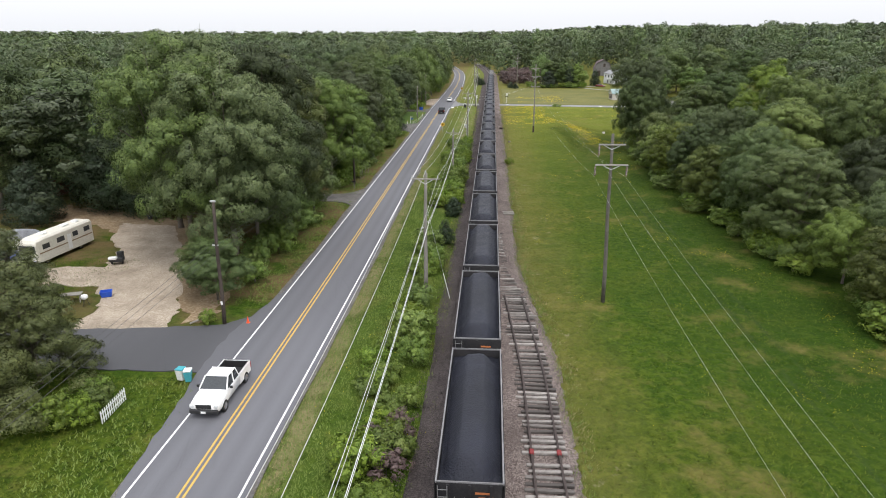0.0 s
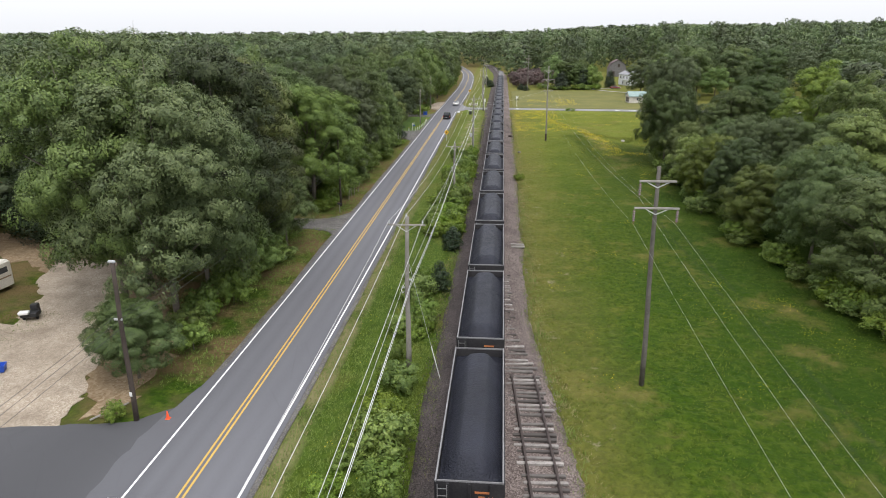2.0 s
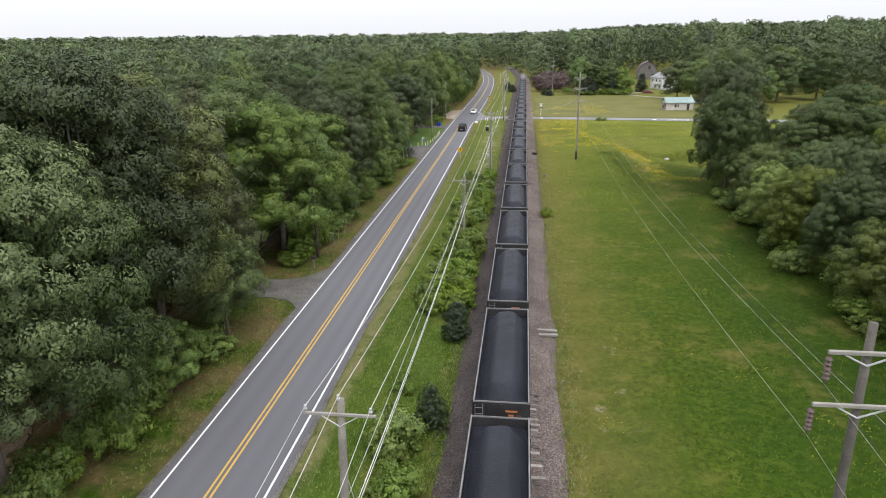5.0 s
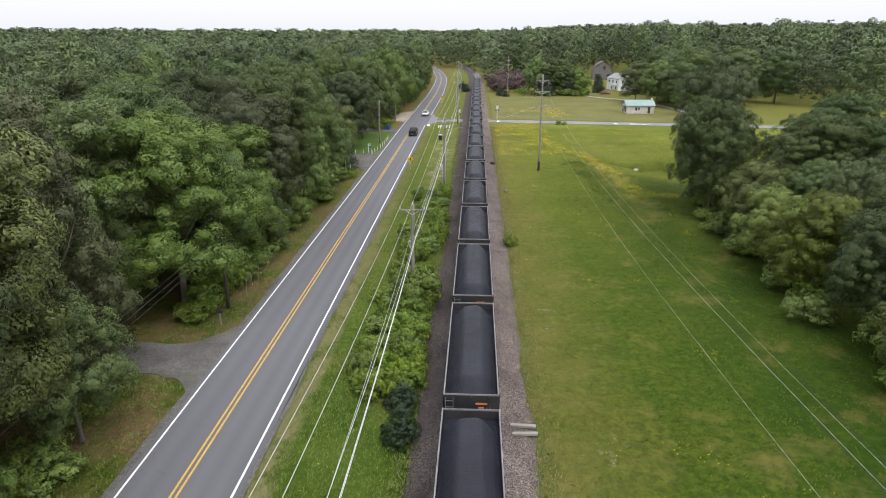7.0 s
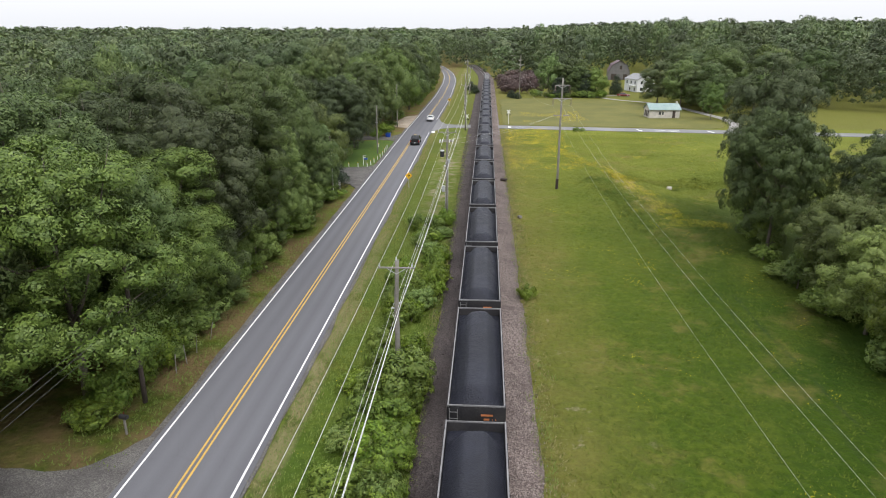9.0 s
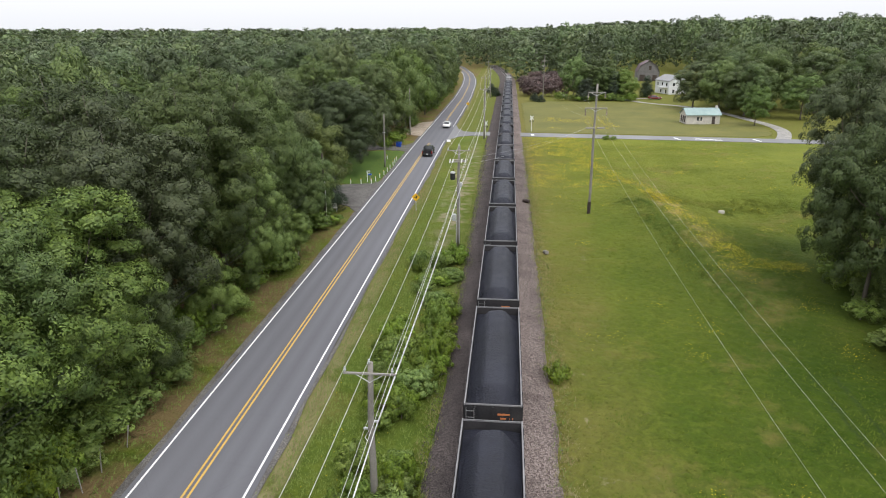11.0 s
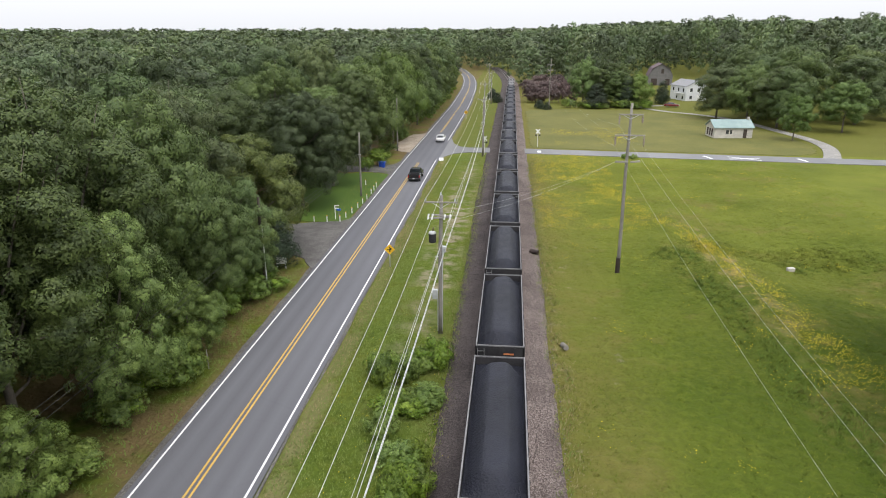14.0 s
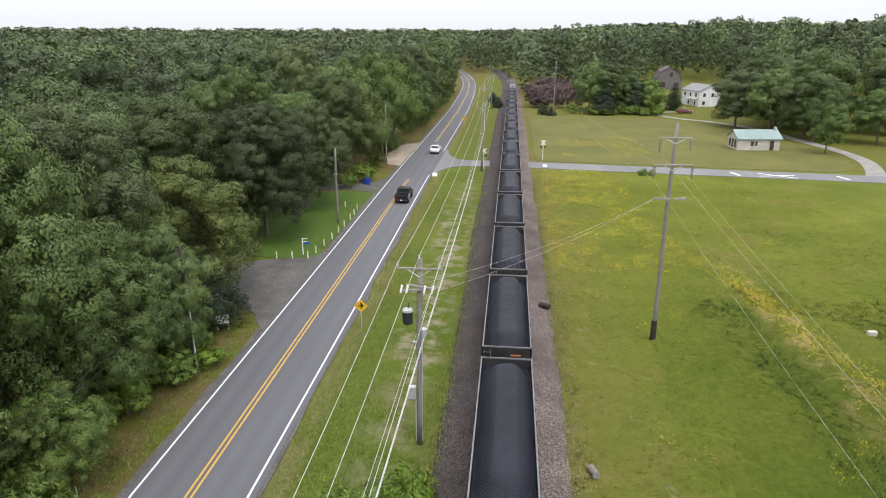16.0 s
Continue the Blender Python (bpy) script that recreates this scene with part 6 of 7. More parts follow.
for y in (1.3, 2.6, 4.0):
    part("window" if y != 2.6 else "door", Geo().box((-0.02, y, 1.25), (0.08, 0.8, 1.7)), M["wood_dark"], shed, "dark opening in the gable wall")
for k in range(17):
    part("roof_seam", Geo().prism([(-0.35, 2.62), (2.6, 4.12), (2.6, 4.16), (-0.35, 2.66)], "x", 0.3 + k * 0.6, 0.34 + k * 0.6), M["roof_green"], shed)

house = thing("white_house", "white two-storey sided house with grey roof", "house", "", pose(61.2, 336.0, ground_z(61, 336) - 0.1, 0, 0, 15))
house.scale = (0.86, 0.9, 0.95)
house_shell(house, 0, 9.0, 0, 12.5, 5.3, 7.3, "y", M["siding"], M["roof_grey"])
for x, z in ((2.2, 4.0), (5.6, 4.0), (2.2, 1.3)):
    wi = part("window", Geo().box((x, -0.02, z), (1.0, 0.08, 1.3)), M["window"], house)
    part("frame", Geo().box((x, -0.04, z + 0.7), (1.2, 0.1, 0.12)).box((x, -0.04, z - 0.7), (1.2, 0.12, 0.12)), M["white"], wi)
part("door", Geo().box((5.2, -0.03, 1.1), (1.0, 0.08, 2.1)), M["white"], house, "white panelled door")
for y, z in ((2.2, 3.9), (6.0, 3.9), (10, 3.9), (2.5, 1.2), (7.0, 1.2)):
    wi = part("window", Geo().box((-0.02, y, z), (0.08, 1.0, 1.3)), M["window"], house)
    part("frame", Geo().box((-0.04, y, z + 0.7), (0.1, 1.2, 0.12)).box((-0.04, y, z - 0.7), (0.12, 1.2, 0.12)), M["white"], wi)
part("balcony", Geo().box((-0.75, 4.0, 2.75), (1.4, 6.0, 0.15)).box((-1.4, 4.0, 3.5), (0.06, 6.0, 0.08)).box((-1.4, 1.1, 2.0), (0.12, 0.12, 3.0)).box((-1.4, 6.9, 2.0), (0.12, 0.12, 3.0)), M["white"], house, "white railed balcony")
part("chimney", Geo().box((8.7, 4, 6.5), (0.7, 0.9, 3.0), 0, 0.02), M["barn"], house)

bz = ground_z(66, 412)
barn = thing("gambrel_barn", "grey board barn with faded red gambrel roof", "barn", "", pose(62.5, 409, bz - 0.2, 0, 0, -6))
gam = [(0, 0), (10.6, 0), (10.6, 4.4), (9.0, 7.6), (5.3, 9.6), (1.6, 7.6), (0, 4.4)]
for y in (0, 13.8):
    part("end_wall", Geo().prism(gam, "y", y, y + 0.2), M["barn"], barn)
for x in (0, 10.4):
    part("wall", Geo().box((x + 0.1, 7, 2.2), (0.2, 13.6, 4.4)), M["barn"], barn)
for a, b in zip(gam[2:6], gam[3:7]):
    part("roof", Geo().prism([a, b, (b[0], b[1] + 0.18), (a[0], a[1] + 0.18)], "y", -0.4, 14.4), M["roof_red"], barn)
part("door", Geo().box((2.6, -0.06, 1.6), (2.6, 0.1, 3.2)), M["wood_dark"], barn, "dark open barn doorway")
part("door", Geo().box((8.4, -0.06, 1.5), (2.0, 0.1, 3.0)), M["wood_dark"], barn, "dark open barn doorway")
part("loft_door", Geo().box((6.0, -0.06, 6.4), (1.2, 0.1, 1.9)), M["wood_dark"], barn)

rs = thing("red_shed", "small dark red board shed beneath the trees", "shed", "", pose(-68.5, 87.0, 0, 0, 0, -8))
house_shell(rs, 0, 5.0, 0, 4.0, 2.4, 3.3, "x", M["shed_red"], M["roof_grey"], 0.25)
part("door", Geo().box((2.5, -0.03, 1.0), (1.3, 0.08, 1.9)), M["wood_dark"], rs)
hh = thing("grey_house", "grey-roofed house half hidden by trees", "house", "", pose(-50, 205, 0, 0, 0, 12))
house_shell(hh, 0, 11, 0, 8, 3.0, 6.2, "x", M["siding"], M["roof_grey"])
for x in (2, 5, 8.5):
    part("window", Geo().box((x, -0.02, 1.6), (1.1, 0.08, 1.2)), M["window"], hh)


# ---- small roadside things ----
def diamond_sign(x, y, z, turn=0, size=0.76):
    t = thing("warning_sign", "yellow diamond warning sign on a steel post", "road sign", "yellow signs", pose(x, y, 0, 0, 0, turn))
    part("post", Geo().box((0, 0.03, z / 2), (0.07, 0.05, z)), M["galv"], t)
    r = size * 0.72
    f = part("plate", Geo().prism([(-r, z), (0, z - r), (r, z), (0, z + r)], "y", -0.012, 0.004), M["yellow"], t)
    part("symbol", Geo().box((0.04, -0.016, z), (0.1, 0.006, 0.56)).box((-0.12, -0.016, z - 0.02), (0.26, 0.006, 0.08)).box((0.13, -0.0165, z + 0.02), (0.14, 0.006, 0.2)), M["black"], f, "black junction symbol")


diamond_sign(-11.75, 158.0, 1.85)
diamond_sign(-12.6, 279, 1.9)


def mailbox(x, y, body="plastic", turn=0, label="dark rural mailbox on a wooden post"):
    t = thing("mailbox", label, "mailbox", "", pose(x, y, 0, 0, 0, turn))
    part("post", Geo().box((0, 0, 0.5), (0.1, 0.1, 1.05)), M["wood_pole"], t)
    part("box", Geo().loft([[(-0.11, yy, 1.05), (0.11, yy, 1.05), (0.11, yy, 1.2), (0.06, yy, 1.28), (-0.06, yy, 1.28), (-0.11, yy, 1.2)] for yy in (-0.26, 0.26)]), M[body], t)
    part("flag", Geo().box((0.125, 0.1, 1.28), (0.015, 0.05, 0.2)), M["red"], t)


mailbox(-20.6, 94.2, "plastic", 80)
mailbox(-21.5, 175.1, "blue", 85, "blue mailbox on a white post beside the lawn")
mailbox(-22.2, 210.5, "wood_dark", 80, "brown mailbox on a post")
ws = thing("white_sign", "small white board sign on posts", "sign", "", pose(-22.4, 156.4, 0, 0, 0, 20))
part("board", Geo().box((0, 0, 0.9), (1.0, 0.05, 0.7)), M["white"], ws)
part("post", Geo().box((-0.4, 0.04, 0.5), (0.07, 0.07, 1.0)), M["white"], ws)
part("post", Geo().box((0.4, 0.04, 0.5), (0.07, 0.07, 1.0)), M["white"], ws)
hs_ = thing("hanging_sign_post", "white post with arms for hanging signs on the lawn", "sign post", "", pose(-21.9, 174.8, 0, 0, 0, 10))
part("post", Geo().box((0, 0, 0.9), (0.1, 0.1, 1.8), 0, 0.01), M["white"], hs_)
part("arm", Geo().box((0.25, 0, 1.74), (0.55, 0.08, 0.08)), M["white"], hs_)
part("arm", Geo().box((0.22, 0, 1.4), (0.5, 0.08, 0.08)), M["white"], hs_)


def stub_post(x, y, h=0.75):
    t = thing("marker_post", "short white and yellow marker post beside the lawn", "post", "lawn marker posts", pose(x, y, 0))
    part("shaft", Geo().box((0, 0, h / 2), (0.11, 0.11, h), 0, 0.02), M["white"], t)
    part("cap", Geo().box((0, 0, h + 0.03), (0.13, 0.13, 0.08), 0, 0.02), M["yellow"], t, "yellow cap")
    return t


first_post = stub_post(-21.0, 173.6)
for x, y in ((-20.7, 175.4), (-20.5, 177.8), (-20.3, 180.3), (-20.2, 182.8), (-20.15, 185.2), (-20.2, 188.4), (-20.3, 190.8), (-20.4, 193.0), (-22.6, 173.4), (-24.2, 173.2), (-22.4, 194.5)):
    copy_thing(first_post, pose(x, y, 0, 0, 0, random.uniform(-8, 8)))


def stake(x, y, lean):
    t = thing("marker_stake", "thin pale marker stake at the verge", "stake", "verge stakes", pose(x, y, 0, 0, lean, 0))
    part("stick", Geo().box((0, 0, 0.7), (0.05, 0.03, 1.5)), M["arm"], t)


for x, y, l in ((-21.0, 101.2, 4), (-20.9, 102.6, -3), (-20.9, 104.2, 6), (-20.8, 106.4, 12), (-20.6, 136.5, 0)):
    stake(x, y, l)

bins = thing("wheeled_bin", "teal and white wheeled bin beside the driveway", "bin", "", pose(-19.75, 36.3, 0, 0, 0, 12))
bins.scale = (0.8, 0.8, 0.85)
part("body", Geo().loft([[(-a, -b, z), (a, -b, z), (a, b, z), (-a, b, z)] for z, a, b in ((0.05, 0.22, 0.24), (0.95, 0.29, 0.32))]), M["teal"], bins)
part("lid", Geo().box((0, 0, 1.0), (0.66, 0.72, 0.1), 0, 0.04), M["white"], bins, "white lid")
b2 = thing("wheeled_bin", "white bin beside the driveway", "bin", "", pose(-20.35, 36.5, 0, 0, 0, -6))
part("body", Geo().loft([[(-a, -a, z), (a, -a, z), (a, a, z), (-a, a, z)] for z, a in ((0.02, 0.2), (0.8, 0.26))]), M["white"], b2)
part("lid", Geo().box((0, 0, 0.84), (0.56, 0.56, 0.08), 0, 0.03), M["teal"], b2, "teal lid")
for x, y in ((-22.3, 208.5), (-22.9, 209.0)):
    bb = thing("blue_bin", "blue wheeled bin beside the road", "bin", "blue bins", pose(x, y, 0))
    part("body", Geo().loft([[(-a, -a, z), (a, -a, z), (a, a, z), (-a, a, z)] for z, a in ((0.02, 0.24), (0.95, 0.31))]), M["blue"], bb)
    part("lid", Geo().box((0, 0, 1.0), (0.66, 0.68, 0.09), 0, 0.03), M["blue"], bb)
cone = thing("traffic_cone", "orange traffic cone at the driveway's edge", "traffic cone", "", pose(-19.15, 45.6, 0.02))
part("base", Geo().box((0, 0, 0.02), (0.38, 0.38, 0.04), 0, 0.01), M["orange"], cone)
part("cone", Geo().tube([(0, 0, 0.04), (0, 0, 0.72)], [0.15, 0.03], 12), M["orange"], cone)
cone.scale = (0.75, 0.75, 0.75)
tub = thing("blue_tub", "blue plastic tub lying on the grass", "tub", "", pose(-33.9, 50.2, 0.05, 0, 0, 25))
part("body", Geo().loft([[(-a, -b, z), (a, -b, z), (a, b, z), (-a, b, z)] for z, a, b in ((0.0, 0.4, 0.3), (0.5, 0.5, 0.38), (0.5, 0.45, 0.33), (0.05, 0.36, 0.26))]), M["blue"], tub)
bench = thing("garden_table", "grey weathered garden table under the pine", "table", "", pose(-36.2, 48.8, 0, 0, 0, 20))
part("tabletop", Geo().box((0, 0, 0.74), (1.7, 0.8, 0.06), 0, 0.01), M["arm"], bench)
for sx in (-0.7, 0.7):
    for sy in (-0.3, 0.3):
        part("leg", Geo().box((sx, sy, 0.36), (0.08, 0.08, 0.72)), M["arm"], bench)
gr = thing("grill", "black kettle grill on legs", "grill", "", pose(-34.6, 48.2, 0))
part("bowl", Geo().loft([[(r * math.cos(a), r * math.sin(a), z) for a in (2 * math.pi * k / 12 for k in range(12))] for z, r in ((0.55, 0.1), (0.65, 0.26), (0.8, 0.3), (0.95, 0.24), (1.02, 0.06))]), M["white"], gr)
for a in (0.3, 2.4, 4.5):
    part("leg", Geo().tube([(0.15 * math.cos(a), 0.15 * math.sin(a), 0.6), (0.3 * math.cos(a), 0.3 * math.sin(a), 0)], 0.02, 5), M["plastic"], gr)
cart = thing("yard_cart", "dark yard cart with a white load", "cart", "", pose(-37.8, 58.6, 0.02, 0, 0, 15))
part("tray", Geo().box((0, 0, 0.5), (1.3, 0.8, 0.35), 0, 0.04), M["plastic"], cart)
part("load", Geo().box((-0.3, -0.3, 0.75), (0.8, 0.5, 0.25), 0, 0.06), M["white"], cart, "white sack")
part("stove", Geo().box((0.25, 0.5, 0.75), (0.6, 0.5, 0.9), 0, 0.05), M["plastic"], cart)
for s in (-1, 1):
    part("wheel", disc(Geo(), (s * 0.5, 0.0, 0.22), 0.22, 0.1, 12), M["tyre"], cart)
trailer = thing("utility_trailer", "dark low utility trailer at the yard's end", "trailer", "", pose(-43, 76, 0, 0, 0, 70))
part("deck", Geo().box((0, 0, 0.5), (1.4, 2.4, 0.25), 0, 0.03), M["plastic"], trailer)
for s in (-1, 1):
    part("wheel", disc(Geo(), (s * 0.75, 0, 0.3), 0.3, 0.16, 12), M["tyre"], trailer)


def picket_fence(x0, y0, x1, y1):
    t = thing("picket_fence", "short white picket fence section on the lawn", "fence", "", pose(x0, y0, 0, 0, 0, math.degrees(math.atan2(y1 - y0, x1 - x0))))
    L = math.hypot(x1 - x0, y1 - y0)
    n = 13
    for k in range(n):
        x = k * L / (n - 1)
        part("picket", Geo().prism([(x - 0.045, 0.06), (x + 0.045, 0.06), (x + 0.045, 0.85), (x, 0.95), (x - 0.045, 0.85)], "y", -0.012, 0.012), M["white"], t)
    for z in (0.3, 0.68):
        part("rail", Geo().box((L / 2, 0.03, z), (L, 0.03, 0.08)), M["white"], t)


picket_fence(-22.6, 31.0, -22.7, 33.7)
log = thing("fallen_log", "thin weathered log at the yard's edge", "log", "", pose(-23.7, 44.9, 0.08, 0, 0, 58))
part("stem", Geo().tube([(0, 0, 0.05), (1.3, 0.05, 0.06), (2.4, 0, 0.05)], [0.07, 0.065, 0.05], 7), M["arm"], log)

# railway clutter
for k, (x, y, rz, l) in enumerate(((2.75, 80.3, 4, 1.5), (2.7, 81.1, -3, 1.5))):
    pl = thing("old_timber", "grey weathered timber lying on the ballast", "timber", "loose timbers", pose(x, y, 0.18, 0, 0, rz))
    part("beam", Geo().box((0, 0, 0.02), (l, 0.24, 0.17), 0, 0.02), M["arm"], pl)
pp = thing("concrete_pipe", "short grey concrete pipe beside the ballast", "pipe", "", pose(4.3, 141.8, 0.2, 78, 0, 12))
part("tube", Geo().tube([(0, 0, -0.45), (0, 0, 0.45)], 0.2, 14), M["wood_pole"], pp)
pr = thing("rusty_drum", "dark rusty drum lying on the ballast", "drum", "", pose(2.75, 163.2, 0.28, 90, 0, 60))
part("shell", Geo().tube([(0, 0, -0.45), (0, 0, 0), (0, 0, 0.45)], [0.24, 0.26, 0.24], 14), M["rail"], pr)
for x, y in ((28.3, 162.1),):
    cu = thing("culvert_headwall", "pale concrete culvert block in the grass", "culvert", "culvert blocks", pose(x, y, ground_z(x, y), 0, 0, 10))
    part("block", Geo().box((0, 0, 0.25), (0.75, 0.4, 0.4), 0, 0.05), M["block"], cu)


def crossing_post(x, y):
    t = thing("crossbuck", "white railway crossing post beside the crossing road", "crossing sign", "crossing posts", pose(x, y, 0))
    part("post", Geo().tube([(0, 0, 0), (0, 0, 3.6)], 0.06, 8), M["white"], t)
    for a in (45, -45):
        b = part("blade", Geo().box((0, 0, 0), (1.2, 0.02, 0.22)), M["white"], t)
        b.matrix_basis = pose(0, -0.08 if a > 0 else -0.11, 3.2, 0, a, 0)
    part("lamp", Geo().box((-0.4, -0.1, 2.4), (0.3, 0.12, 0.3), 0, 0.05).box((0.4, -0.1, 2.4), (0.3, 0.12, 0.3), 0, 0.05).box((0, -0.05, 2.4), (0.9, 0.04, 0.06)), M["plastic"], t, "dark crossing lamps")


crossing_post(5.6, 233.0)
crossing_post(-5.0, 222.6)

# ---- fine cover: ties, stones, grass ----
tie_geo = [Geo().box((0, 0, 0), (2.5, 0.22, 0.16), 0, 0.02).mesh("tie", M["tie"]), Geo().box((0.06, 0, 0), (2.3, 0.2, 0.15), 0.02, 0.03).mesh("tie", M["tie"])]
random.seed(5)
y = 12.0
while y < 63.5:
    turn = -math.degrees(math.atan2(siding_x(y + 1) - siding_x(y - 1), 2)) * 0.8
    if random.random() < 0.04:
        y += 0.5
        continue
    t = part("tie", random.choice(tie_geo), None, siding)
    x = siding_x(y) + random.uniform(-0.08, 0.08)
    if y > 47:
        # only the broken east ends look out beside the train
        x = float(np.interp(y, [47, 52, 56, 60, 64], [4.5, 3.8, 2.9, 2.25, 2.1])) - 1.25 - random.uniform(0, 0.45)
    t.matrix_basis = pose(x, y, 0.24 + random.uniform(-0.05, 0.02), random.uniform(-2, 2), random.uniform(-0.8, 0.8), turn + random.uniform(-2.5, 2.5))
    if y > 49:
        y += random.choice((0.0, 0.0, 0.5))
    y += random.uniform(0.46, 0.6)
for k in range(300):
    y = 8 + k * 0.56
    t = part("tie", tie_geo[k % 2], None, main_track)
    t.matrix_basis = pose(track_x(y) + random.uniform(-0.06, 0.06), y, 0.27, 0, 0, random.uniform(-1, 1))
# tie ends that look out beside the train where the siding joined
for k in range(14):
    y = 64 + k * 0.55
    t = part("tie", tie_geo[0], None, siding)
    t.matrix_basis = pose(0.75 - 0.01 * k - random.uniform(0, 0.25), y, 0.24, 0, 0, random.uniform(-2, 2))


def scatter_stones(name, label, n, region, seed, smin, smax, material):
    r = np.random.default_rng(seed)
    base = np.array([(1, 0, 0), (-0.5, 0.8, 0), (-0.5, -0.8, 0), (0.1, 0.1, 0.8), (0.05, 0, -0.6)])
    tri = np.array([0, 1, 3, 1, 2, 3, 2, 0, 3, 1, 0, 4, 2, 1, 4, 0, 2, 4])
    pts = np.array([region(r) for _ in range(n)])
    a = r.uniform(0, 6.28, n)
    s = r.uniform(smin, smax, n)
    v = base[None] * s[:, None, None] * r.uniform(0.7, 1.3, (n, 5, 3))
    x = v[..., 0] * np.cos(a)[:, None] - v[..., 1] * np.sin(a)[:, None]
    yv = v[..., 0] * np.sin(a)[:, None] + v[..., 1] * np.cos(a)[:, None]
    v = np.stack([x, yv, v[..., 2]], -1) + pts[:, None]
    f = (np.arange(n)[:, None] * 5 + tri[None]).ravel()
    tagged(new(name, raw_mesh(name, v.reshape(-1, 3), f, 3, M[material])), label, "stones", "", "stuff")


def ballast_spot(r):
    y = 16 + (200 - 16) * r.uniform() ** 1.2
    x = track_x(y) + (r.uniform(-3.9, -1.6) if r.uniform() < 0.5 else r.uniform(1.5, 3.9 + 1.9 * min(1, max(0, (62 - y) / 22))))
    a = abs(x - track_x(y))
    return x, y, 0.08 + 0.24 * max(0, min(1, (3.2 - a) / 1.4))


M["stones"] = Nodes("loose_ballast")
_m = M["stones"]
_m.world_coord()
_c = _m.ramp(_m.island(), [(0.0, (0.08, 0.067, 0.064)), (0.5, (0.16, 0.136, 0.126)), (0.9, (0.26, 0.228, 0.21)), (1.0, (0.36, 0.325, 0.3))])
# stones west of the track are mixed darker, like the bed
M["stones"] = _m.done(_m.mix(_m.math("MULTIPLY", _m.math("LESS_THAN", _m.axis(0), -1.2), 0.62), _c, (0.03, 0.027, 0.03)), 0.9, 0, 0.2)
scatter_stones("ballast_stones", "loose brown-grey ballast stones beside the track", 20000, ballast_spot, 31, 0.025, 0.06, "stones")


def tufts(name, label, spots, hmin, hmax, seed, material, blades=3, spread=0.16, width=0.05):
    """Grass: thin bent blades in tufts at the spots."""
    r = np.random.default_rng(seed)
    p = np.repeat(np.array(spots), blades, 0)
    n = len(p)
    p = p + np.stack([r.normal(0, spread, n), r.normal(0, spread, n), np.zeros(n)], 1)
    a = r.uniform(0, 6.28, n)
    h = r.uniform(hmin, hmax, n)
    lean = r.uniform(0.3, 1.3, n) * h
    side = np.stack([np.cos(a), np.sin(a), np.zeros(n)], 1) * width
    top = p + np.stack([np.cos(a + 1.3) * lean, np.sin(a + 1.3) * lean, h], 1)
    v = np.stack([p - side, p + side, top], 1)
    flip = np.cross(v[:, 1] - v[:, 0], v[:, 2] - v[:, 0])[:, 2] < 0
    v[flip] = v[flip][:, [1, 0, 2]]
    v = v.reshape(-1, 3)
    tagged(new(name, raw_mesh(name, v, np.arange(n * 3), 3, M[material])), label, "grass", "", "stuff")


def spots(n, seed, box, keep, near=1.0):
    r = np.random.default_rng(seed)
    out = []
    while len(out) < n:
        x, y = r.uniform(box[0], box[1]), box[2] + (box[3] - box[2]) * r.uniform() ** near
        d = 0.5 + 0.5 * noise.noise((x * 0.16, y * 0.16, seed))
        if r.uniform() < 0.25 + d and keep(x, y):
            out.append((x, y, ground_z(x, y) - 0.06))
    return out


def in_verge(x, y):
    if 152 < y < 220 and abs(x + 6.9) < 2.6 and noise.noise((x * 0.6, y * 0.6, 4)) > -0.12:
        return False
    return road_x(y) + 3.6 < x < track_x(y) - 3.3


def in_field(x, y):
    return x > track_x(y) + 3.9 + 1.9 * min(1, max(0, (62 - y) / 22)) and x < float(np.interp(y, [20, 55, 72, 91, 108, 125, 150, 160], [33, 32, 31, 29, 27, 27, 30, 48])) and abs(y - side_y(x)) > 3.2


def in_west(x, y):
    return x < road_x(y) - 3.9 and not (x > -40 and 36.5 < y < 49 and x < -17) and not (86.5 < y < 91) and not (158 < y < 174)


tufts("verge_grass", "long green grass between road and railway", spots(30000, 41, (-13, -3.5, 16, 210), in_verge, 1.15), 0.06, 0.2, 42, "grass", 3, 0.2, 0.03)


def tussocks(name, label, pts, seed, rmin, rmax, hmin, hmax):
    """Low soft mounds of matted grass."""
    r = np.random.default_rng(seed)
    p = np.array(pts)
    n, k = len(p), 7
    a = np.linspace(0, 2 * np.pi, k, endpoint=False)[None] + r.uniform(0, 6.28, (n, 1))
    R = r.uniform(rmin, rmax, (n, 1)) * r.uniform(0.7, 1.3, (n, k))
    ring = np.stack([p[:, :1] + R * np.cos(a), p[:, 1:2] + R * np.sin(a), np.repeat(p[:, 2:3] - 0.02, k, 1)], -1)
    top = p + np.stack([r.normal(0, 0.08, n), r.normal(0, 0.08, n), r.uniform(hmin, hmax, n)], 1)
    v = np.concatenate([ring, top[:, None]], 1)
    j = np.arange(k)
    tri = np.stack([j, (j + 1) % k, np.full(k, k)], 1)
    f = (np.arange(n)[:, None, None] * (k + 1) + tri[None]).ravel()
    tagged(new(name, raw_mesh(name, v.reshape(-1, 3), f, 3, M["ground"], True)), label, "grass", "", "stuff")


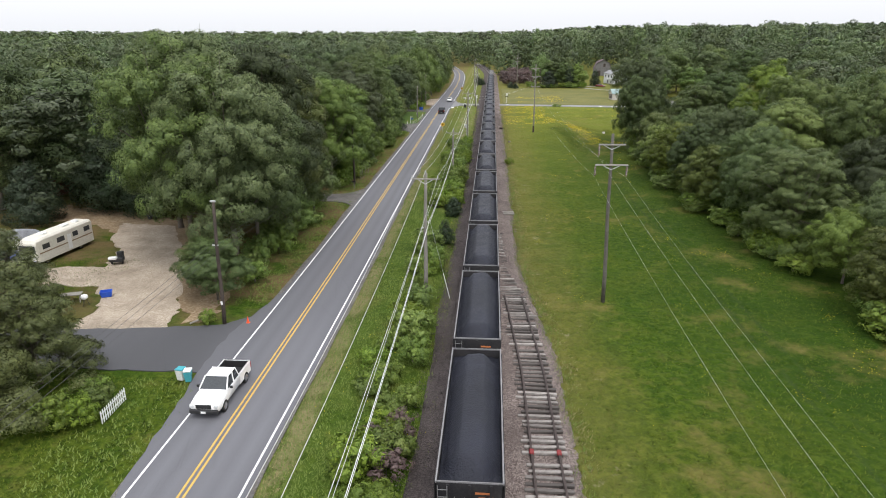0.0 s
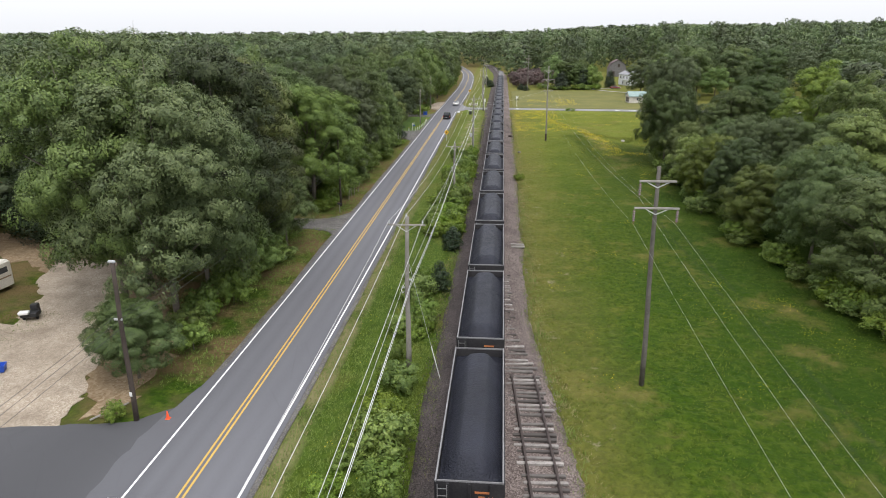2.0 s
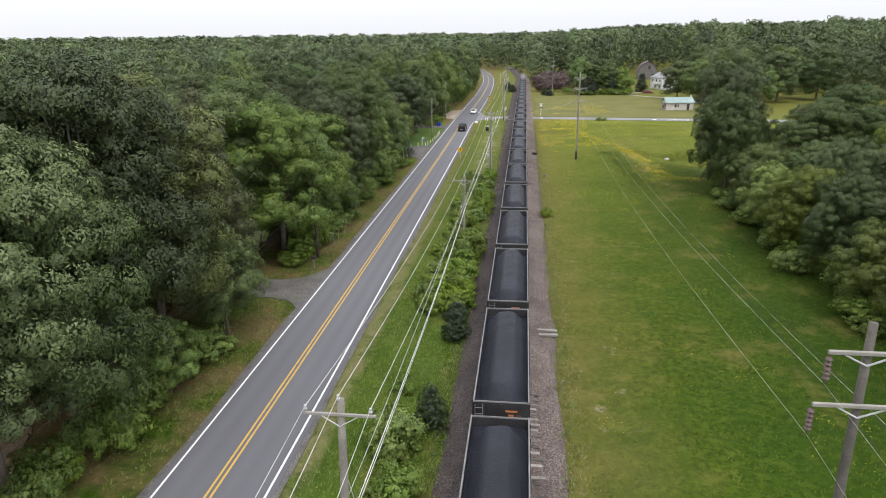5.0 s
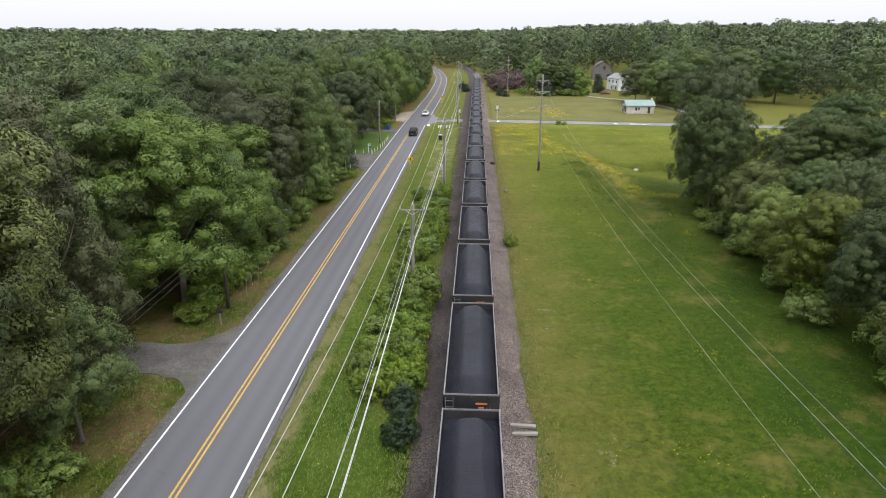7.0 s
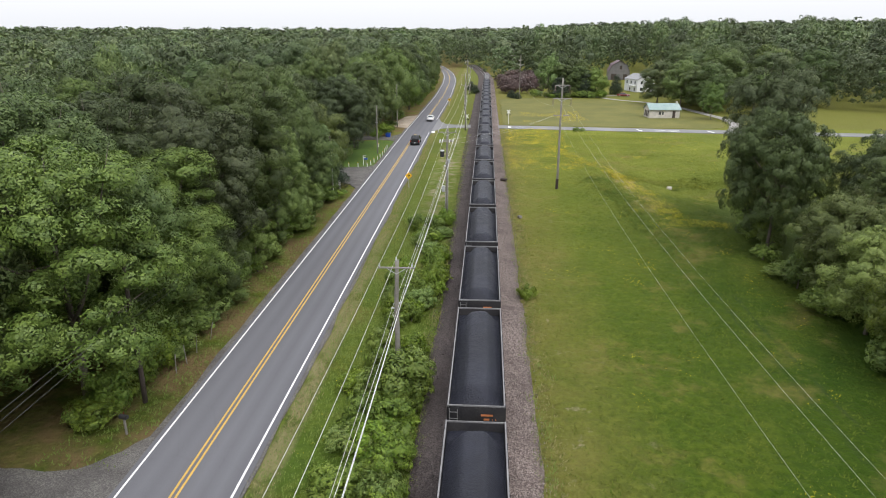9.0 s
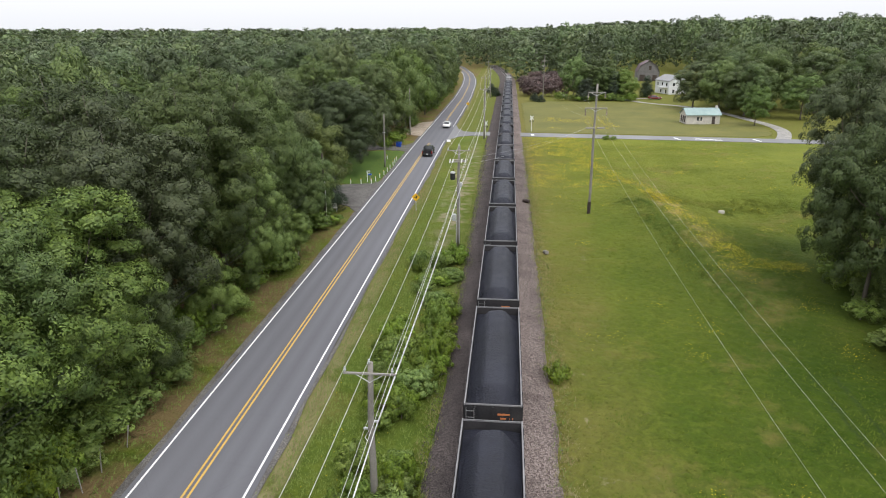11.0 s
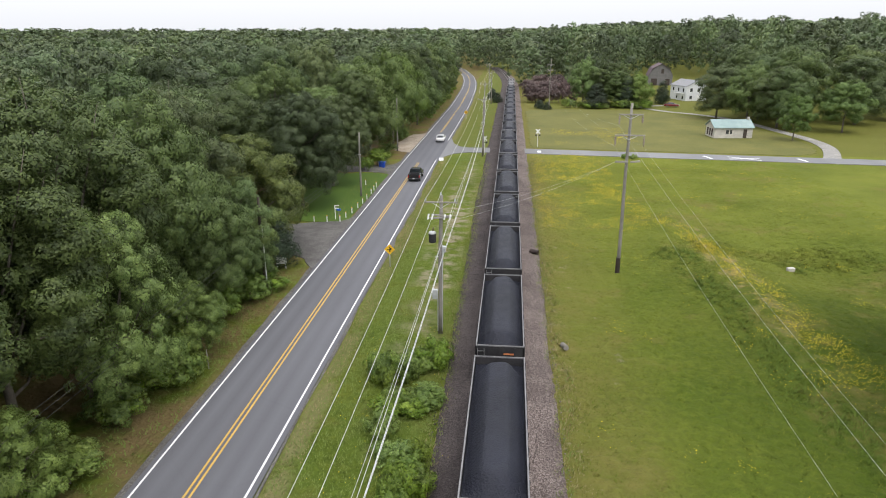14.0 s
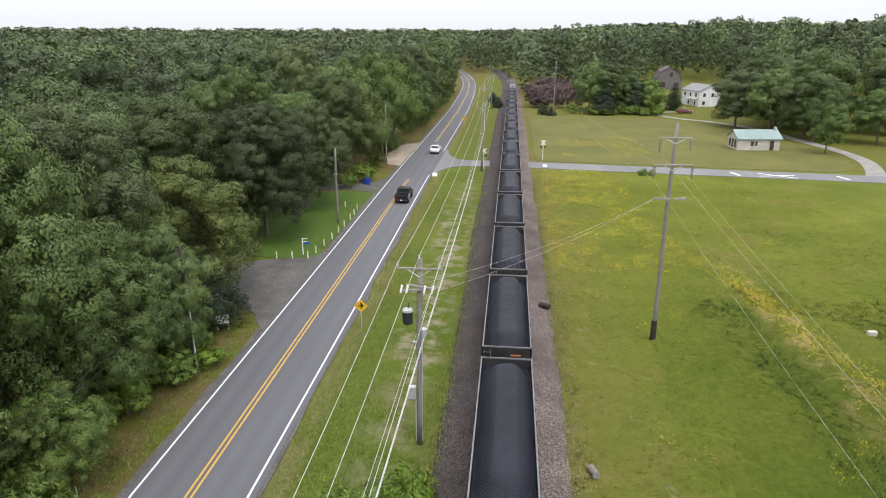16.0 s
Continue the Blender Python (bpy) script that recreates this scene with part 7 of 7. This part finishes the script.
tussocks("field_tussocks", "soft green tussocks of meadow grass in the field", spots(15000, 43, (3, 48, 16, 224), in_field, 1.2), 44, 0.25, 0.75, 0.1, 0.2)
tufts("field_grass", "scattered taller meadow grass in the field", spots(44000, 57, (3, 40, 16, 215), in_field, 1.3), 0.06, 0.2, 58, "field_blade", 3, 0.22, 0.035)
tufts("west_grass", "short rough grass beside the wood", spots(4500, 45, (-24, -18, 16, 210), in_west, 1.1), 0.08, 0.25, 46, "grass", 3)
tufts("yard_grass", "uneven lawn grass of the yard", spots(6000, 55, (-46, -20, 24, 60), lambda x, y: y < 36.5 or x < -36), 0.06, 0.18, 56, "field_blade", 3)


def edge_dry(x, y):
    a = x - track_x(y)
    return (3.5 < a < 4.9 + 1.9 * min(1, max(0, (62 - y) / 22)) and in_field(x, y)) or (3.55 < x - road_x(y) < 4.7)


tufts("dry_grass", "dry straw-coloured grass along road and ballast edges", spots(5500, 47, (-13, 7, 16, 215), edge_dry, 1.2), 0.06, 0.2, 48, "drygrass", 3, 0.2, 0.03)


def ballast_edge(x, y):
    a = x - track_x(y) - 1.9 * min(1, max(0, (62 - y) / 22))
    return abs(a - 3.9 - 0.9 * noise.noise((y * 0.25, 3, 8))) < 0.6 if a > 0 else abs(a + 3.7 + 0.5 * noise.noise((y * 0.25, 5, 2))) < 0.5


tufts("ballast_weeds", "mixed green and dry weeds creeping over the ballast edges", spots(3600, 63, (-5.5, 8, 16, 215), ballast_edge, 1.2), 0.1, 0.32, 64, "grass", 4, 0.18, 0.03)
tufts("ballast_straw", "dry brown weeds creeping over the ballast edges", spots(2400, 65, (-5.5, 8, 16, 215), ballast_edge, 1.2), 0.1, 0.3, 66, "drygrass", 4, 0.18, 0.025)


def flowers(x, y):
    if not in_field(x, y):
        return False
    d = abs(x - float(np.interp(y, [138, 140, 147, 153, 160, 168, 180, 198], [26, 23.3, 22.5, 22.3, 21.7, 21.1, 17.5, 13]))) / 1.3 if 138 < y < 200 else 9
    n = noise.noise((x * 0.13, y * 0.1, 77))
    if abs(y - 138 - 0.6 * noise.noise((x * 0.3, 0, 5))) < 0.9 and 20.5 < x < 31:
        return True
    f = noise.noise((x * 0.9, y * 0.7, 31))
    return (d < 1 and f > -0.1) or (y > 172 and x < 17 and n > -0.25 and f > 0.12) or (f > 0.52 and n > 0.0 and x > 6)


def blooms(name, label, pts, seed, size, each=4, spread=0.5, material="flower"):
    """Small flower heads, facing the sky, in loose groups."""
    r = np.random.default_rng(seed)
    p = np.repeat(np.array(pts), each, 0)
    n = len(p)
    p = p + np.stack([r.normal(0, spread, n), r.normal(0, spread, n), r.uniform(0.2, 0.42, n)], 1)
    v, f = leaf_cards(p, unit(r.normal(0, 0.35, (n, 3)) + [0, 0, 1]), size, r, 1.2)
    tagged(new(name, raw_mesh(name, v, f, 4, M[material])), label, "wildflowers", "", "stuff")


blooms("yellow_wildflowers", "yellow wildflowers in drifts across the field", spots(7000, 49, (4, 46, 18, 225), flowers, 0.75), 50, 0.065)
blooms("far_wildflowers", "yellow wildflowers in the field beyond the crossing road", spots(900, 51, (10, 27, 236, 262), lambda x, y: noise.noise((x * 0.1, y * 0.1, 3)) > 0.0, 1.0), 52, 0.09)
blooms("verge_flowers", "small yellow flowers among the verge grass", spots(160, 53, (-10, -4, 24, 150), in_verge), 54, 0.06)


def ditch(x, y):
    return abs(y - 166 + 0.1 * (x - 26)) < 2.4 + 1.5 * noise.noise((x * 0.4, y * 0.4, 9)) and 20 < x < 38


tufts("ditch_weeds", "taller dark green weeds along the field ditch", spots(420, 61, (20, 38, 162, 170), ditch), 0.2, 0.4, 62, "field_blade", 4, 0.25, 0.06)


def bank_foot(x, y):
    """Rank dark grass under the flowered bank, and a clump in the hollow."""
    if math.hypot(x - 29.5, y - 163.5) < 1.9:
        return True
    return 128 < y < 166 and abs(x - float(np.interp(y, [128, 136, 143, 152, 166], [21.5, 19.5, 18.6, 18.6, 17.0])) - noise.noise((x * 0.5, y * 0.5, 6))) < 1.6


tufts("bank_grass", "rank dark green grass at the foot of the flowered bank", spots(2600, 67, (14, 33, 128, 168), bank_foot), 0.1, 0.35, 68, "rank", 3, 0.25, 0.035)
